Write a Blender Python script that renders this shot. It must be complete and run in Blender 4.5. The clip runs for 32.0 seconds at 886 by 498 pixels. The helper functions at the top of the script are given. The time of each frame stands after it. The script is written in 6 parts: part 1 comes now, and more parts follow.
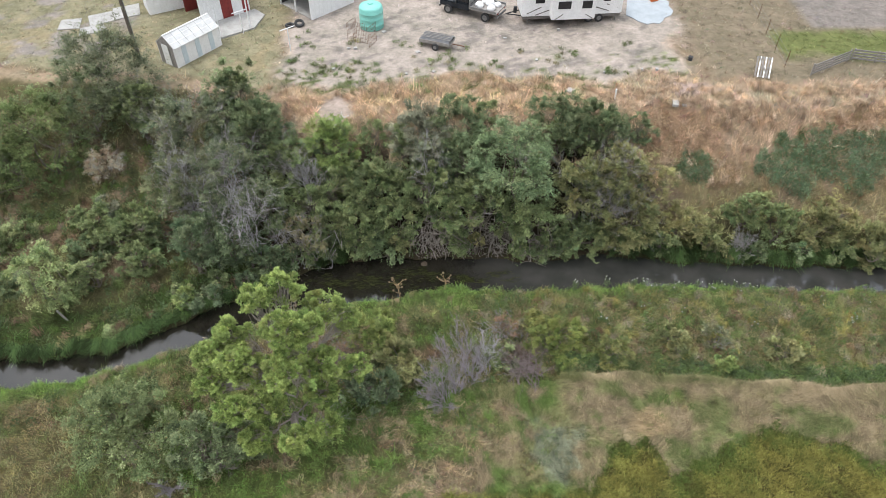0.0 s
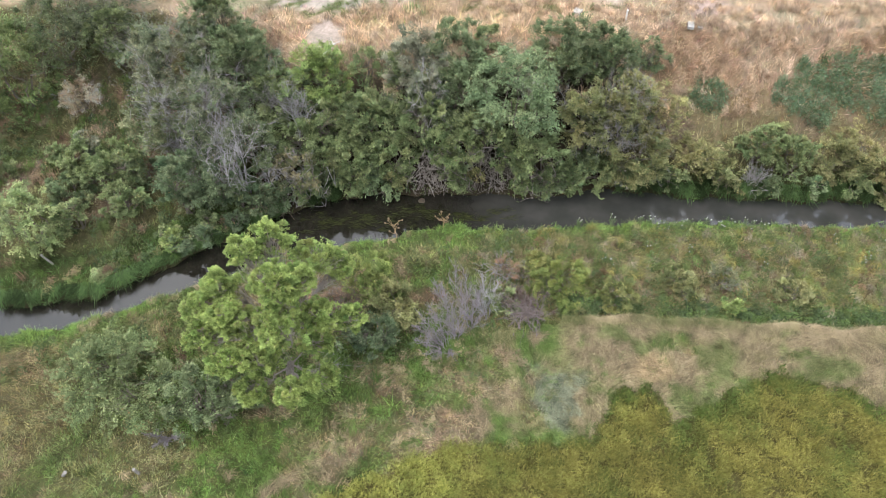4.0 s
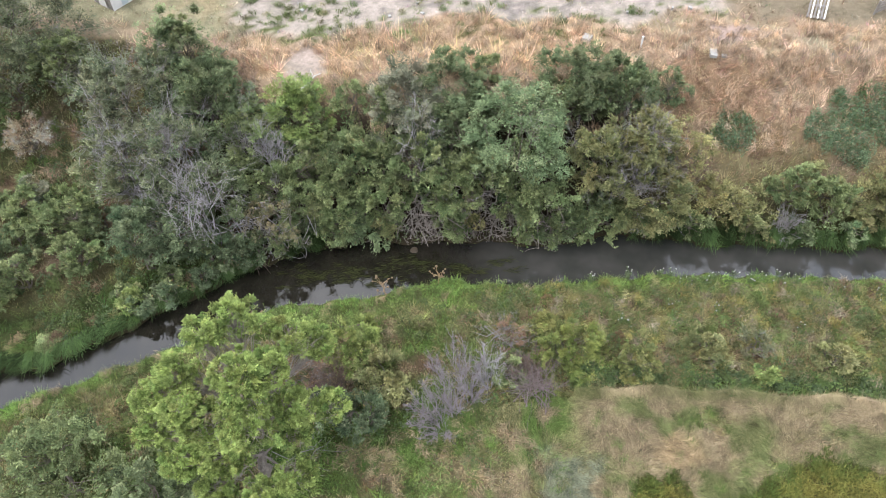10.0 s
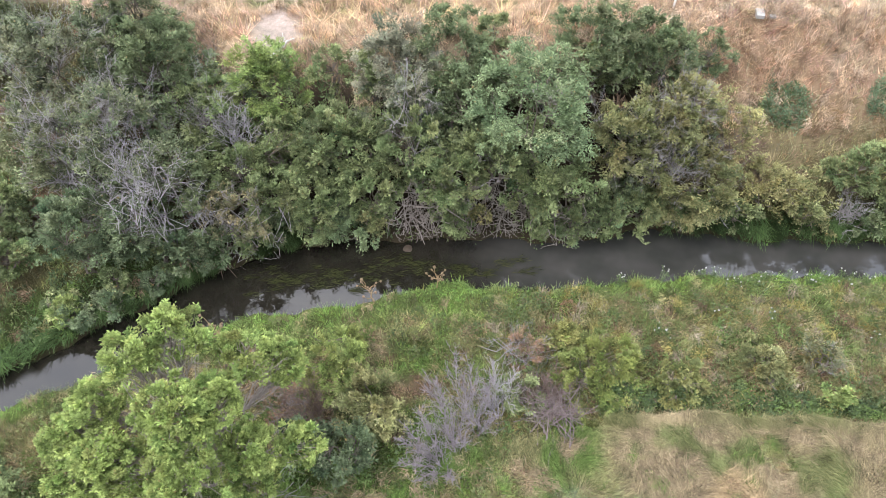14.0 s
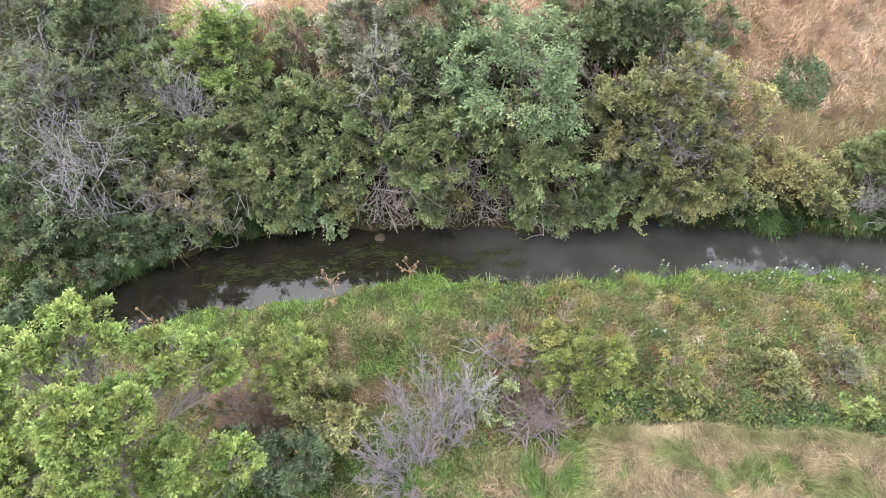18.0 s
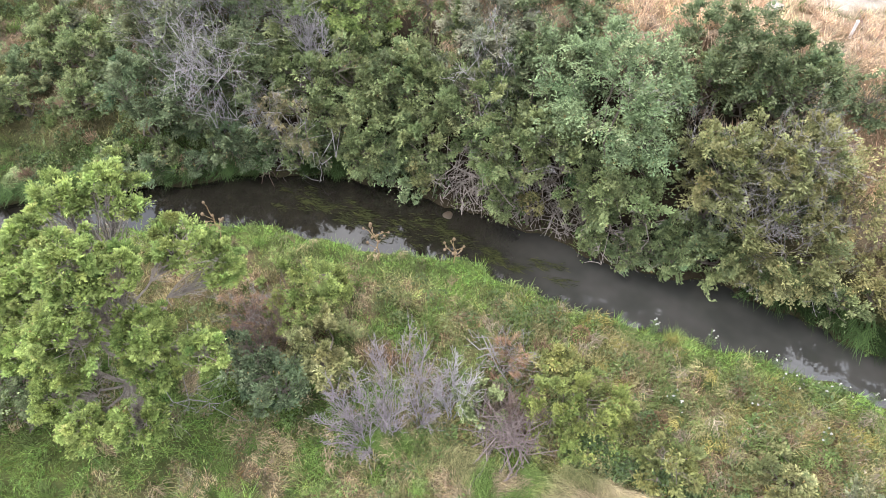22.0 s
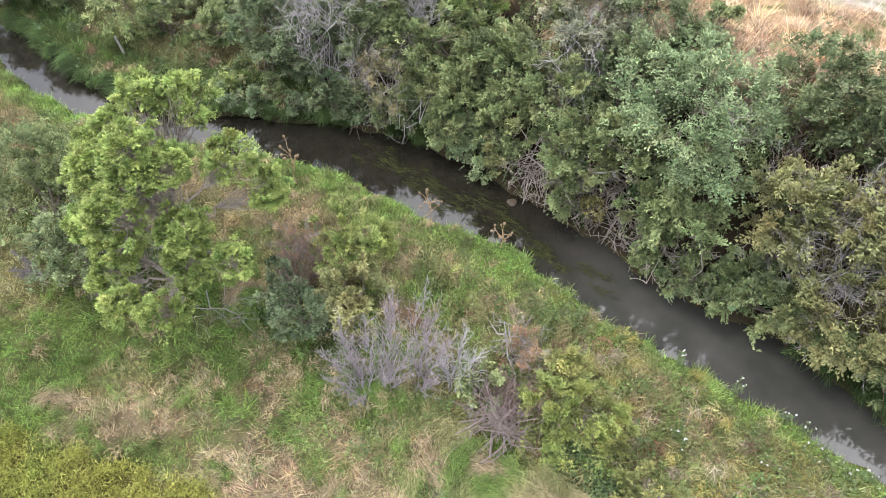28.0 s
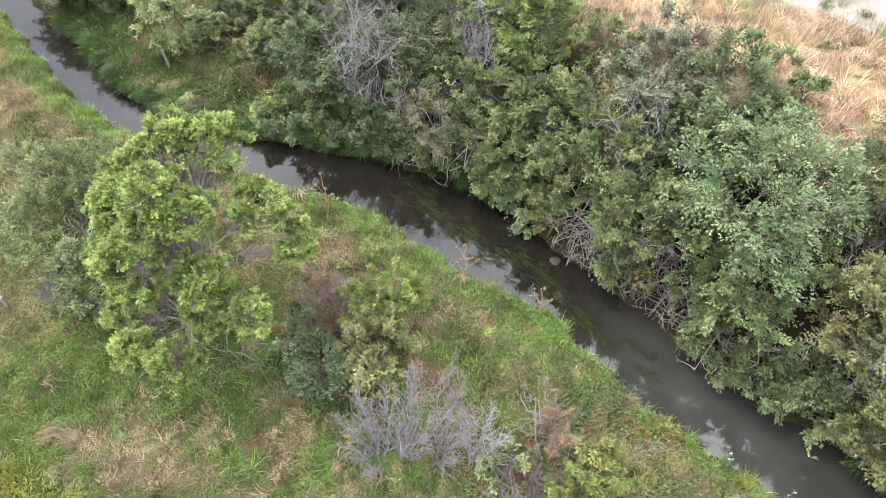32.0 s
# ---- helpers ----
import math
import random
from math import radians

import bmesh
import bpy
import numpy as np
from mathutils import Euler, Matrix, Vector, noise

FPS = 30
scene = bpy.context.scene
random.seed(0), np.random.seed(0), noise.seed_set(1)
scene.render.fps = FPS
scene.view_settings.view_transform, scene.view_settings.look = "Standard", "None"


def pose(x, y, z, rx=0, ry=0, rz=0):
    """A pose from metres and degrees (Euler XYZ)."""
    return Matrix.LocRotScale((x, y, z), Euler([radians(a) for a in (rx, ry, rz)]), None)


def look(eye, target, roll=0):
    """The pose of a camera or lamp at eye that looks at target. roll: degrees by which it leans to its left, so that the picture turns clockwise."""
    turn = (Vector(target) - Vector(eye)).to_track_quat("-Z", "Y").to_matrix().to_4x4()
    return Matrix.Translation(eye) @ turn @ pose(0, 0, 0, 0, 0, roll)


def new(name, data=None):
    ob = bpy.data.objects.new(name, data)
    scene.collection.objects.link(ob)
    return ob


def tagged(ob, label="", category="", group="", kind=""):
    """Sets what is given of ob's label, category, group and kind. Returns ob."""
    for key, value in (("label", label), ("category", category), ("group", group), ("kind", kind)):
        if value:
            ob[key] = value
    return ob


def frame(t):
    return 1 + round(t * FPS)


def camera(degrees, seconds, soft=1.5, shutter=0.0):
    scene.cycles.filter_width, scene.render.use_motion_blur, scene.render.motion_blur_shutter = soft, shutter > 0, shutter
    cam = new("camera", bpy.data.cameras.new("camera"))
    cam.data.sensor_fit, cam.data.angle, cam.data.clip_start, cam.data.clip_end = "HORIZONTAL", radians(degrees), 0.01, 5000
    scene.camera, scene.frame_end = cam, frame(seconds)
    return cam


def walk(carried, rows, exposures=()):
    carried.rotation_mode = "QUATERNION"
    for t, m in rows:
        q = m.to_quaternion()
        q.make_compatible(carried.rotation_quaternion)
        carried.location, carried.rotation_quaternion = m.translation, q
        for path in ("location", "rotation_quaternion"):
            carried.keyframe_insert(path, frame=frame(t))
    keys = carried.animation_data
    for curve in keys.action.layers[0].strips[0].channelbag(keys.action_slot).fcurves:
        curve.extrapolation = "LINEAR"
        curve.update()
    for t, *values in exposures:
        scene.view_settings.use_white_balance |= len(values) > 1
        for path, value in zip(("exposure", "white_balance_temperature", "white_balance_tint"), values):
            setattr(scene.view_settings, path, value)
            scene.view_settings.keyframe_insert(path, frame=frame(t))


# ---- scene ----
cam = camera(65.33, 32.0, soft=0.8)
PATH = [
    (0, pose(0.000, 0.000, 34.235, 45.263, -0.065, 0.064)),
    (0.5, pose(-0.006, 0.260, 34.209, 43.431, -0.068, 0.107)),
    (1, pose(-0.027, 0.527, 34.164, 41.872, -0.085, 0.101)),
    (1.5, pose(-0.107, 0.780, 34.274, 40.895, -0.179, 0.066)),
    (2, pose(-0.083, 1.127, 34.366, 40.014, -0.113, 0.033)),
    (2.5, pose(-0.049, 1.465, 34.372, 39.195, -0.069, -0.003)),
    (4.5, pose(0.147, 3.087, 34.078, 37.601, 0.199, -0.202)),
    (5, pose(0.052, 3.510, 34.060, 37.597, 0.060, -0.312)),
    (6, pose(-0.078, 4.417, 33.818, 37.682, -0.175, -0.440)),
    (7, pose(-0.021, 5.431, 33.532, 37.619, -0.125, -0.454)),
    (8, pose(0.054, 6.376, 33.055, 37.652, -0.093, -0.525)),
    (9, pose(0.062, 7.305, 32.638, 37.716, -0.092, -0.625)),
    (10, pose(0.073, 8.170, 32.194, 37.846, -0.071, -0.682)),
    (11, pose(0.065, 9.088, 31.264, 37.899, -0.050, -0.773)),
    (12, pose(-0.027, 10.015, 29.923, 38.027, -0.188, -0.949)),
    (13, pose(0.014, 10.906, 28.239, 38.274, 0.015, -1.118)),
    (14, pose(0.068, 11.825, 26.937, 38.239, 0.055, -1.105)),
    (14.5, pose(0.022, 12.279, 26.477, 38.163, 0.001, -1.185)),
    (16.5, pose(0.340, 13.288, 24.805, 38.224, -0.052, -1.310)),
    (17, pose(0.679, 13.410, 24.440, 38.182, 0.257, -1.569)),
    (17.5, pose(1.004, 13.537, 24.225, 38.051, 0.089, -1.302)),
    (18, pose(1.483, 13.579, 24.121, 38.029, 0.106, -0.298)),
    (18.5, pose(1.982, 13.648, 24.055, 37.945, 0.085, 3.817)),
    (19, pose(2.558, 13.644, 23.986, 38.027, 0.175, 7.520)),
    (20, pose(3.764, 13.744, 23.921, 37.914, -0.107, 8.646)),
    (20.5, pose(4.435, 13.793, 23.924, 37.856, -0.191, 10.679)),
    (21, pose(5.140, 13.888, 23.906, 37.801, -0.178, 14.785)),
    (21.5, pose(5.859, 14.001, 23.914, 37.761, -0.249, 19.375)),
    (22, pose(6.596, 14.168, 23.939, 37.775, -0.176, 23.357)),
    (23, pose(7.901, 14.481, 24.069, 37.836, 0.083, 30.861)),
    (24, pose(8.782, 14.759, 24.108, 37.771, 0.294, 37.150)),
    (25, pose(9.451, 14.887, 23.960, 37.943, 0.317, 38.272)),
    (25.5, pose(9.636, 14.937, 23.903, 37.872, 0.256, 38.240)),
    (27.5, pose(10.126, 15.068, 23.661, 37.885, 0.135, 40.017)),
    (28, pose(10.169, 15.114, 23.595, 37.906, 0.069, 40.789)),
    (29, pose(10.256, 15.252, 23.509, 37.841, 0.049, 40.991)),
    (30, pose(10.113, 15.601, 23.533, 37.821, 0.064, 40.982)),
    (31, pose(9.375, 16.403, 23.553, 37.917, -0.057, 40.938)),
    (31.5, pose(8.818, 16.816, 23.550, 38.070, -0.287, 42.349)),
    (32, pose(8.330, 17.356, 23.567, 37.990, -0.302, 46.712)),
]
walk(cam, PATH, ((0, 0.12, 6450, 10), (1, 0.37, 6430, 10), (2.5, 0.43, 6400, 10), (6, 0.5, 6420, 11), (10, 0.4, 6320, 12), (14, 0.64, 6330, 14), (19, 0.83, 6400, 14), (25, 0.87, 6480, 13), (32, 0.88, 6500, 13)))

# ---- light: an overcast day ----
world = bpy.data.worlds.new("sky")
scene.world = world
world.use_nodes = True
wt = world.node_tree
wt.nodes.clear()
w_out = wt.nodes.new("ShaderNodeOutputWorld")
w_bg = wt.nodes.new("ShaderNodeBackground")
w_sky = wt.nodes.new("ShaderNodeTexSky")
w_sky.sky_type = "NISHITA"
w_sky.sun_disc = False
w_sky.sun_elevation = radians(67)
w_sky.sun_rotation = radians(-97)
w_sky.dust_density = 4.0
w_co = wt.nodes.new("ShaderNodeTexCoord")
w_noise = wt.nodes.new("ShaderNodeTexNoise")
w_noise.inputs["Scale"].default_value = 3.2
w_noise.inputs["Detail"].default_value = 5.0
w_ramp = wt.nodes.new("ShaderNodeValToRGB")
w_ramp.color_ramp.elements[0].position, w_ramp.color_ramp.elements[0].color = 0.36, (8.8, 9.9, 11.7, 1)
w_ramp.color_ramp.elements[1].position, w_ramp.color_ramp.elements[1].color = 0.62, (17.5, 17.6, 17.8, 1)
w_mix = wt.nodes.new("ShaderNodeMix")
w_mix.data_type = "RGBA"
w_mix.inputs["Factor"].default_value = 0.85
wt.links.new(w_co.outputs["Generated"], w_noise.inputs["Vector"])
wt.links.new(w_noise.outputs["Fac"], w_ramp.inputs["Fac"])
# a clouded sky is brightest overhead
w_sep = wt.nodes.new("ShaderNodeSeparateXYZ")
w_high = wt.nodes.new("ShaderNodeMapRange")
w_high.inputs["From Min"].default_value, w_high.inputs["From Max"].default_value = 0.0, 1.0
w_high.inputs["To Min"].default_value, w_high.inputs["To Max"].default_value = 0.14, 2.0
w_cloud = wt.nodes.new("ShaderNodeMix")
w_cloud.data_type, w_cloud.blend_type = "RGBA", "MULTIPLY"
w_cloud.inputs["Factor"].default_value = 1.0
wt.links.new(w_co.outputs["Generated"], w_sep.inputs["Vector"])
wt.links.new(w_sep.outputs["Z"], w_high.inputs["Value"])
wt.links.new(w_ramp.outputs["Color"], w_cloud.inputs["A"])
wt.links.new(w_high.outputs["Result"], w_cloud.inputs["B"])
wt.links.new(w_sky.outputs["Color"], w_mix.inputs["A"])
wt.links.new(w_cloud.outputs["Result"], w_mix.inputs["B"])
wt.links.new(w_mix.outputs["Result"], w_bg.inputs["Color"])
w_bg.inputs["Strength"].default_value = 0.09
wt.links.new(w_bg.outputs["Background"], w_out.inputs["Surface"])

sun = new("sun", bpy.data.lights.new("sun", "SUN"))
sun.data.energy = 1.5
sun.data.angle = radians(16)
sun.data.color = (1.0, 0.96, 0.9)
sun.matrix_world = look((0, 0, 0), (0.42, 0.05, -1.0))

# ---- materials ----
def nodes_of(name):
    m = bpy.data.materials.new(name)
    m.use_nodes = True
    t = m.node_tree
    b = t.nodes["Principled BSDF"]
    return m, t, b


def noise_tex(t, scale, detail=4.0, rough=0.6, coord="Object"):
    c = t.nodes.new("ShaderNodeTexCoord")
    n = t.nodes.new("ShaderNodeTexNoise")
    n.inputs["Scale"].default_value = scale
    n.inputs["Detail"].default_value = detail
    n.inputs["Roughness"].default_value = rough
    t.links.new(c.outputs[coord], n.inputs["Vector"])
    return n.outputs["Fac"]


def ramp(t, fac, stops):
    r = t.nodes.new("ShaderNodeValToRGB")
    e = r.color_ramp.elements
    while len(e) < len(stops):
        e.new(0.5)
    for k, (p, c) in zip(e, stops):
        k.position, k.color = p, (*c, 1)
    t.links.new(fac, r.inputs["Fac"])
    return r.outputs["Color"]


def blend(t, a, b, fac, mode="MIX"):
    m = t.nodes.new("ShaderNodeMix")
    m.data_type, m.blend_type = "RGBA", mode
    for key, v in (("A", a), ("B", b)):
        if isinstance(v, tuple):
            m.inputs[key].default_value = (*v, 1)
        else:
            t.links.new(v, m.inputs[key])
    if isinstance(fac, (int, float)):
        m.inputs["Factor"].default_value = fac
    else:
        t.links.new(fac, m.inputs["Factor"])
    return m.outputs["Result"]


def bump(t, b, fac, strength=0.4, distance=0.02):
    n = t.nodes.new("ShaderNodeBump")
    n.inputs["Strength"].default_value = strength
    n.inputs["Distance"].default_value = distance
    t.links.new(fac, n.inputs["Height"])
    t.links.new(n.outputs["Normal"], b.inputs["Normal"])


def plain(name, a, b2=None, rough=0.6, scale=6.0, metal=0.0, bump_by=0.2, dist=0.01):
    """A painted or worn surface: two close tones in a cloudy mix, fine grain over it."""
    m, t, b = nodes_of(name)
    b2 = b2 or tuple(0.75 * v for v in a)
    big = noise_tex(t, scale, 5)
    fine = noise_tex(t, scale * 14, 3)
    col = ramp(t, big, [(0.35, a), (0.7, b2)])
    col = blend(t, col, ramp(t, fine, [(0.3, (0.82, 0.82, 0.82)), (0.7, (1.1, 1.1, 1.1))]), 1.0, "MULTIPLY")
    t.links.new(col, b.inputs["Base Color"])
    b.inputs["Roughness"].default_value = rough
    b.inputs["Metallic"].default_value = metal
    bump(t, b, fine, bump_by, dist)
    return m


def leaf_material(name, through_light=0.08, rough=0.5):
    """Leaves and blades: the tint laid on the plant, varied from piece to piece, with some light passing through."""
    m, t, b = nodes_of(name)
    a = t.nodes.new("ShaderNodeAttribute")
    a.attribute_name = "tint"
    g = t.nodes.new("ShaderNodeNewGeometry")
    v = ramp(t, g.outputs["Random Per Island"], [(0.0, (0.72, 0.73, 0.74)), (0.5, (0.97, 0.97, 0.97)), (1.0, (1.24, 1.22, 1.16))])
    col = blend(t, a.outputs["Color"], v, 1.0, "MULTIPLY")
    t.links.new(col, b.inputs["Base Color"])
    b.inputs["Roughness"].default_value = rough
    b.inputs["Specular IOR Level"].default_value = 0.08
    tr = t.nodes.new("ShaderNodeBsdfTranslucent")
    t.links.new(col, tr.inputs["Color"])
    mx = t.nodes.new("ShaderNodeMixShader")
    mx.inputs["Fac"].default_value = through_light
    t.links.new(b.outputs["BSDF"], mx.inputs[1])
    t.links.new(tr.outputs["BSDF"], mx.inputs[2])
    t.links.new(mx.outputs["Shader"], t.nodes["Material Output"].inputs["Surface"])
    return m


def bark_material(name, a, b2):
    m, t, b = nodes_of(name)
    n = noise_tex(t, 9, 6, 0.7)
    t.links.new(ramp(t, n, [(0.3, a), (0.7, b2)]), b.inputs["Base Color"])
    b.inputs["Roughness"].default_value = 0.85
    bump(t, b, n, 0.6, 0.03)
    return m


LEAF = leaf_material("leaf")
BLADE = leaf_material("blade", 0.2, 0.6)
BARK = bark_material("bark", (0.09, 0.07, 0.055), (0.2, 0.17, 0.14))
GREY_WOOD = bark_material("grey_deadwood", (0.17, 0.157, 0.155), (0.34, 0.32, 0.315))
BROWN_WOOD = bark_material("brown_deadwood", (0.1, 0.065, 0.05), (0.22, 0.165, 0.14))
SILVER_WOOD = bark_material("silver_deadwood", (0.175, 0.152, 0.16), (0.335, 0.3, 0.315))
LILAC_WOOD = bark_material("lilac_grey_twigs", (0.25, 0.23, 0.24), (0.46, 0.43, 0.44))
ROOT_WOOD = bark_material("root_bark", (0.18, 0.15, 0.13), (0.4, 0.355, 0.32))
DARK_BRUSH = bark_material("dark_brushwood", (0.11, 0.082, 0.08), (0.27, 0.22, 0.21))
PALE_WOOD = bark_material("bleached_wood", (0.42, 0.39, 0.36), (0.66, 0.63, 0.6))


def ground_material():
    m, t, b = nodes_of("soil_and_thatch")
    a = t.nodes.new("ShaderNodeAttribute")
    a.attribute_name = "tint"
    big = noise_tex(t, 0.55, 6, 0.65)
    mid = noise_tex(t, 3.2, 6, 0.7)
    fine = noise_tex(t, 26.0, 4, 0.7)
    col = blend(t, a.outputs["Color"], ramp(t, big, [(0.3, (0.65, 0.68, 0.62)), (0.7, (1.22, 1.18, 1.15))]), 0.9, "MULTIPLY")
    col = blend(t, col, ramp(t, mid, [(0.3, (0.62, 0.62, 0.6)), (0.72, (1.25, 1.22, 1.2))]), 0.8, "MULTIPLY")
    col = blend(t, col, ramp(t, fine, [(0.28, (0.6, 0.58, 0.55)), (0.7, (1.25, 1.25, 1.25))]), 0.8, "MULTIPLY")
    t.links.new(col, b.inputs["Base Color"])
    b.inputs["Roughness"].default_value = 0.95
    b.inputs["Specular IOR Level"].default_value = 0.06
    bump(t, b, mid, 0.5, 0.12)
    return m


def water_material():
    m, t, b = nodes_of("creek_water")
    big = noise_tex(t, 0.35, 3)
    silt = noise_tex(t, 1.6, 5, 0.65)
    c0 = t.nodes.new("ShaderNodeTexCoord")
    sep = t.nodes.new("ShaderNodeSeparateXYZ")
    t.links.new(c0.outputs["Object"], sep.inputs["Vector"])
    shallow = t.nodes.new("ShaderNodeMapRange")
    shallow.inputs["From Min"].default_value, shallow.inputs["From Max"].default_value = 0.0, 5.0
    t.links.new(sep.outputs["X"], shallow.inputs["Value"])
    deep = ramp(t, silt, [(0.35, (0.01, 0.009, 0.007)), (0.7, (0.02, 0.018, 0.013))])
    mud = ramp(t, big, [(0.35, (0.03, 0.03, 0.027)), (0.65, (0.05, 0.048, 0.044))])
    col = blend(t, deep, mud, shallow.outputs["Result"])
    t.links.new(col, b.inputs["Base Color"])
    b.inputs["Roughness"].default_value = 0.03
    b.inputs["IOR"].default_value = 1.66
    c = t.nodes.new("ShaderNodeTexCoord")
    mp = t.nodes.new("ShaderNodeMapping")
    mp.inputs["Scale"].default_value = (0.6, 1.4, 1.0)
    n = t.nodes.new("ShaderNodeTexNoise")
    n.inputs["Scale"].default_value = 2.4
    n.inputs["Detail"].default_value = 3.0
    t.links.new(c.outputs["Object"], mp.inputs["Vector"])
    t.links.new(mp.outputs["Vector"], n.inputs["Vector"])
    bump(t, b, n.outputs["Fac"], 0.06, 0.05)
    return m


GROUND = ground_material()
WATER = water_material()

# ---- mesh helpers ----
rng = np.random.default_rng(7)


def mesh_np(name, verts, faces, material, tint=None, smooth=False):
    """A mesh from arrays: verts (n, 3), faces (m, 3 or 4), tint (n, 3) where the plant has one."""
    verts, faces = np.asarray(verts, np.float32), np.asarray(faces, np.int32)
    me = bpy.data.meshes.new(name)
    n, k = faces.shape
    me.vertices.add(len(verts))
    me.vertices.foreach_set("co", verts.ravel())
    me.loops.add(n * k)
    me.loops.foreach_set("vertex_index", faces.ravel())
    me.polygons.add(n)
    me.polygons.foreach_set("loop_start", np.arange(0, n * k, k, dtype=np.int32))
    me.polygons.foreach_set("use_smooth", np.full(n, smooth))
    if tint is not None:
        a = me.color_attributes.new("tint", "FLOAT_COLOR", "POINT")
        rgba = np.ones((len(verts), 4), np.float32)
        rgba[:, :3] = tint
        a.data.foreach_set("color", rgba.ravel())
    me.materials.append(material)
    me.update(calc_edges=True)
    return me


def thing(name, label, category, x=0, y=0, z=0, group="", kind="", turn=0.0):
    ob = new(name)
    ob.matrix_basis = pose(x, y, z, 0, 0, turn)
    ob.empty_display_size = 0.3
    return tagged(ob, label, category, group, kind)


def part(name, data, parent, label="", material=None):
    """Links a mesh, or a bmesh with its material, as one object under a thing or a part."""
    if isinstance(data, bmesh.types.BMesh):
        me = bpy.data.meshes.new(name)
        data.to_mesh(me)
        data.free()
        me.materials.append(material)
        data = me
    ob = new(name, data)
    ob.parent = parent
    return tagged(ob, label)


def unit(v):
    return v / (np.linalg.norm(v, axis=-1, keepdims=True) + 1e-9)


# ---- the lie of the land ----
NEAR_X = (-300, -60, -30, -26, -22.5, -20, -17, -14.5, -13, -11.4, -8.8, -6.9, -4.3, -2.4, -0.2, 0.9, 3.4, 6.2, 8.8, 12.5, 16, 19.5, 25, 30, 60, 300)
NEAR_Y = (30, 24, 23, 22.8, 23.2, 24.0, 25.3, 26.4, 27, 28, 29.2, 29.4, 29.7, 30.1, 30.9, 30.9, 30.5, 30.5, 30.8, 31.1, 31.1, 30.9, 30.6, 30.5, 30, 24)
FAR_X = (-300, -60, -32.5, -29, -26, -23, -20.4, -18.8, -16.5, -14.3, -12, -9, -6, -3, -0.6, 0.9, 4.4, 7, 10, 13, 16, 20, 23, 27, 60, 300)
FAR_Y = (33, 27, 25.1, 25.5, 25.1, 25.4, 25.8, 26.8, 28.2, 29.7, 31.1, 32.4, 33.3, 33.6, 33.4, 33.6, 33.4, 33.1, 33.9, 33.7, 33.1, 33, 32.7, 32.7, 32.3, 26.3)
CREST_X = (-300, -40, -25, -15, -7, 0, 8, 16, 25, 40, 300)
CREST_Y = (48, 46, 45, 43, 39.4, 39.6, 40.6, 42, 41.5, 42, 44)
WATER_Z = -0.12


def lattice(i, j, k):
    h = np.sin(i * 127.1 + j * 311.7 + k * 74.7) * 43758.5453
    return h - np.floor(h)


def wob(x, y, s=1.0, k=0.0):
    """A smooth unevenness between about -1 and 1, with lumps about 1.5 / s metres across and finer ones on them."""
    out, amp, size = 0.0, 1.0, 0.8 * s
    for octave in range(3):
        u, v = x * size + 0.37 * y * size + 17.3 * k, y * size - 0.37 * x * size + 5.1 * k
        i, j = np.floor(u), np.floor(v)
        a, b = u - i, v - j
        a, b = a * a * (3 - 2 * a), b * b * (3 - 2 * b)
        n = (lattice(i, j, k) * (1 - a) + lattice(i + 1, j, k) * a) * (1 - b) + (lattice(i, j + 1, k) * (1 - a) + lattice(i + 1, j + 1, k) * a) * b
        out = out + amp * (2.4 * n - 1.2)
        amp, size = amp * 0.5, size * 2.1
    return out / 1.45


def near_edge(x):
    return np.interp(x, NEAR_X, NEAR_Y) + 0.12 * np.sin(2.1 * x) + 0.08 * np.sin(5.3 * x + 1)


def far_edge(x):
    return np.interp(x, FAR_X, FAR_Y) + np.interp(x, [-13, -10], [0.0, 0.45]) + 0.14 * np.sin(1.7 * x + 2) + 0.08 * np.sin(4.7 * x)


def crest(x):
    return np.interp(x, CREST_X, CREST_Y) + 0.3 * np.sin(0.9 * x)


def gz(x, y):
    """Height of the ground."""
    x, y = np.asarray(x, float), np.asarray(y, float)
    n, f, c = near_edge(x), far_edge(x), crest(x)
    u = np.clip((y - f) / (c - f), 0, 1)
    zf = 0.25 + 6.75 * u ** np.interp(x, [-20, -8], [1.5, 1.1]) + np.clip(y - c, 0, 400) * 0.004 + 0.16 * wob(x, y, 0.9) * np.clip(4 * u * (1 - u), 0, 1)
    d = n - y
    zn = 0.3 * np.clip(d / 0.5, 0, 1) - 0.75 * np.clip((d - 2.2) / 4, 0, 1) + 0.07 * wob(x, y, 1.1, 1.0) * np.clip(d - 0.3, 0, 1)
    w = np.clip(np.minimum(y - n, f - y) / 0.5, 0, 1)
    edge = np.where(y - n < f - y, 0.0, 0.25)
    return np.where(y < n, zn, np.where(y > f, zf, edge * (1 - w) - 0.6 * w))


def crop_edge(x):
    return np.interp(x, [-40, -8, -5, -2, 0.5, 4.6, 6.3, 7.6, 8.2, 8.8, 9.5, 11.2, 11.9, 12.2, 13.3, 14.3, 15.7, 17.4, 18.8, 20.1, 21.8, 22.7, 26, 60], [8, 12.6, 14.1, 15.6, 16.3, 16.5, 16.5, 16.7, 17.6, 18.5, 19.6, 19.7, 18.4, 17.8, 18.0, 18.5, 19.2, 20.2, 20.6, 19.9, 19.4, 18.6, 17.6, 16]) + 0.14 * np.sin(2.9 * x) + 0.09 * np.sin(7.1 * x)


RIDGE_X, RIDGE_Y = (6.4, 8, 12.7, 16.8, 19.7, 23, 32), (23.9, 24.1, 23.95, 23.65, 23.45, 23.2, 22.9)


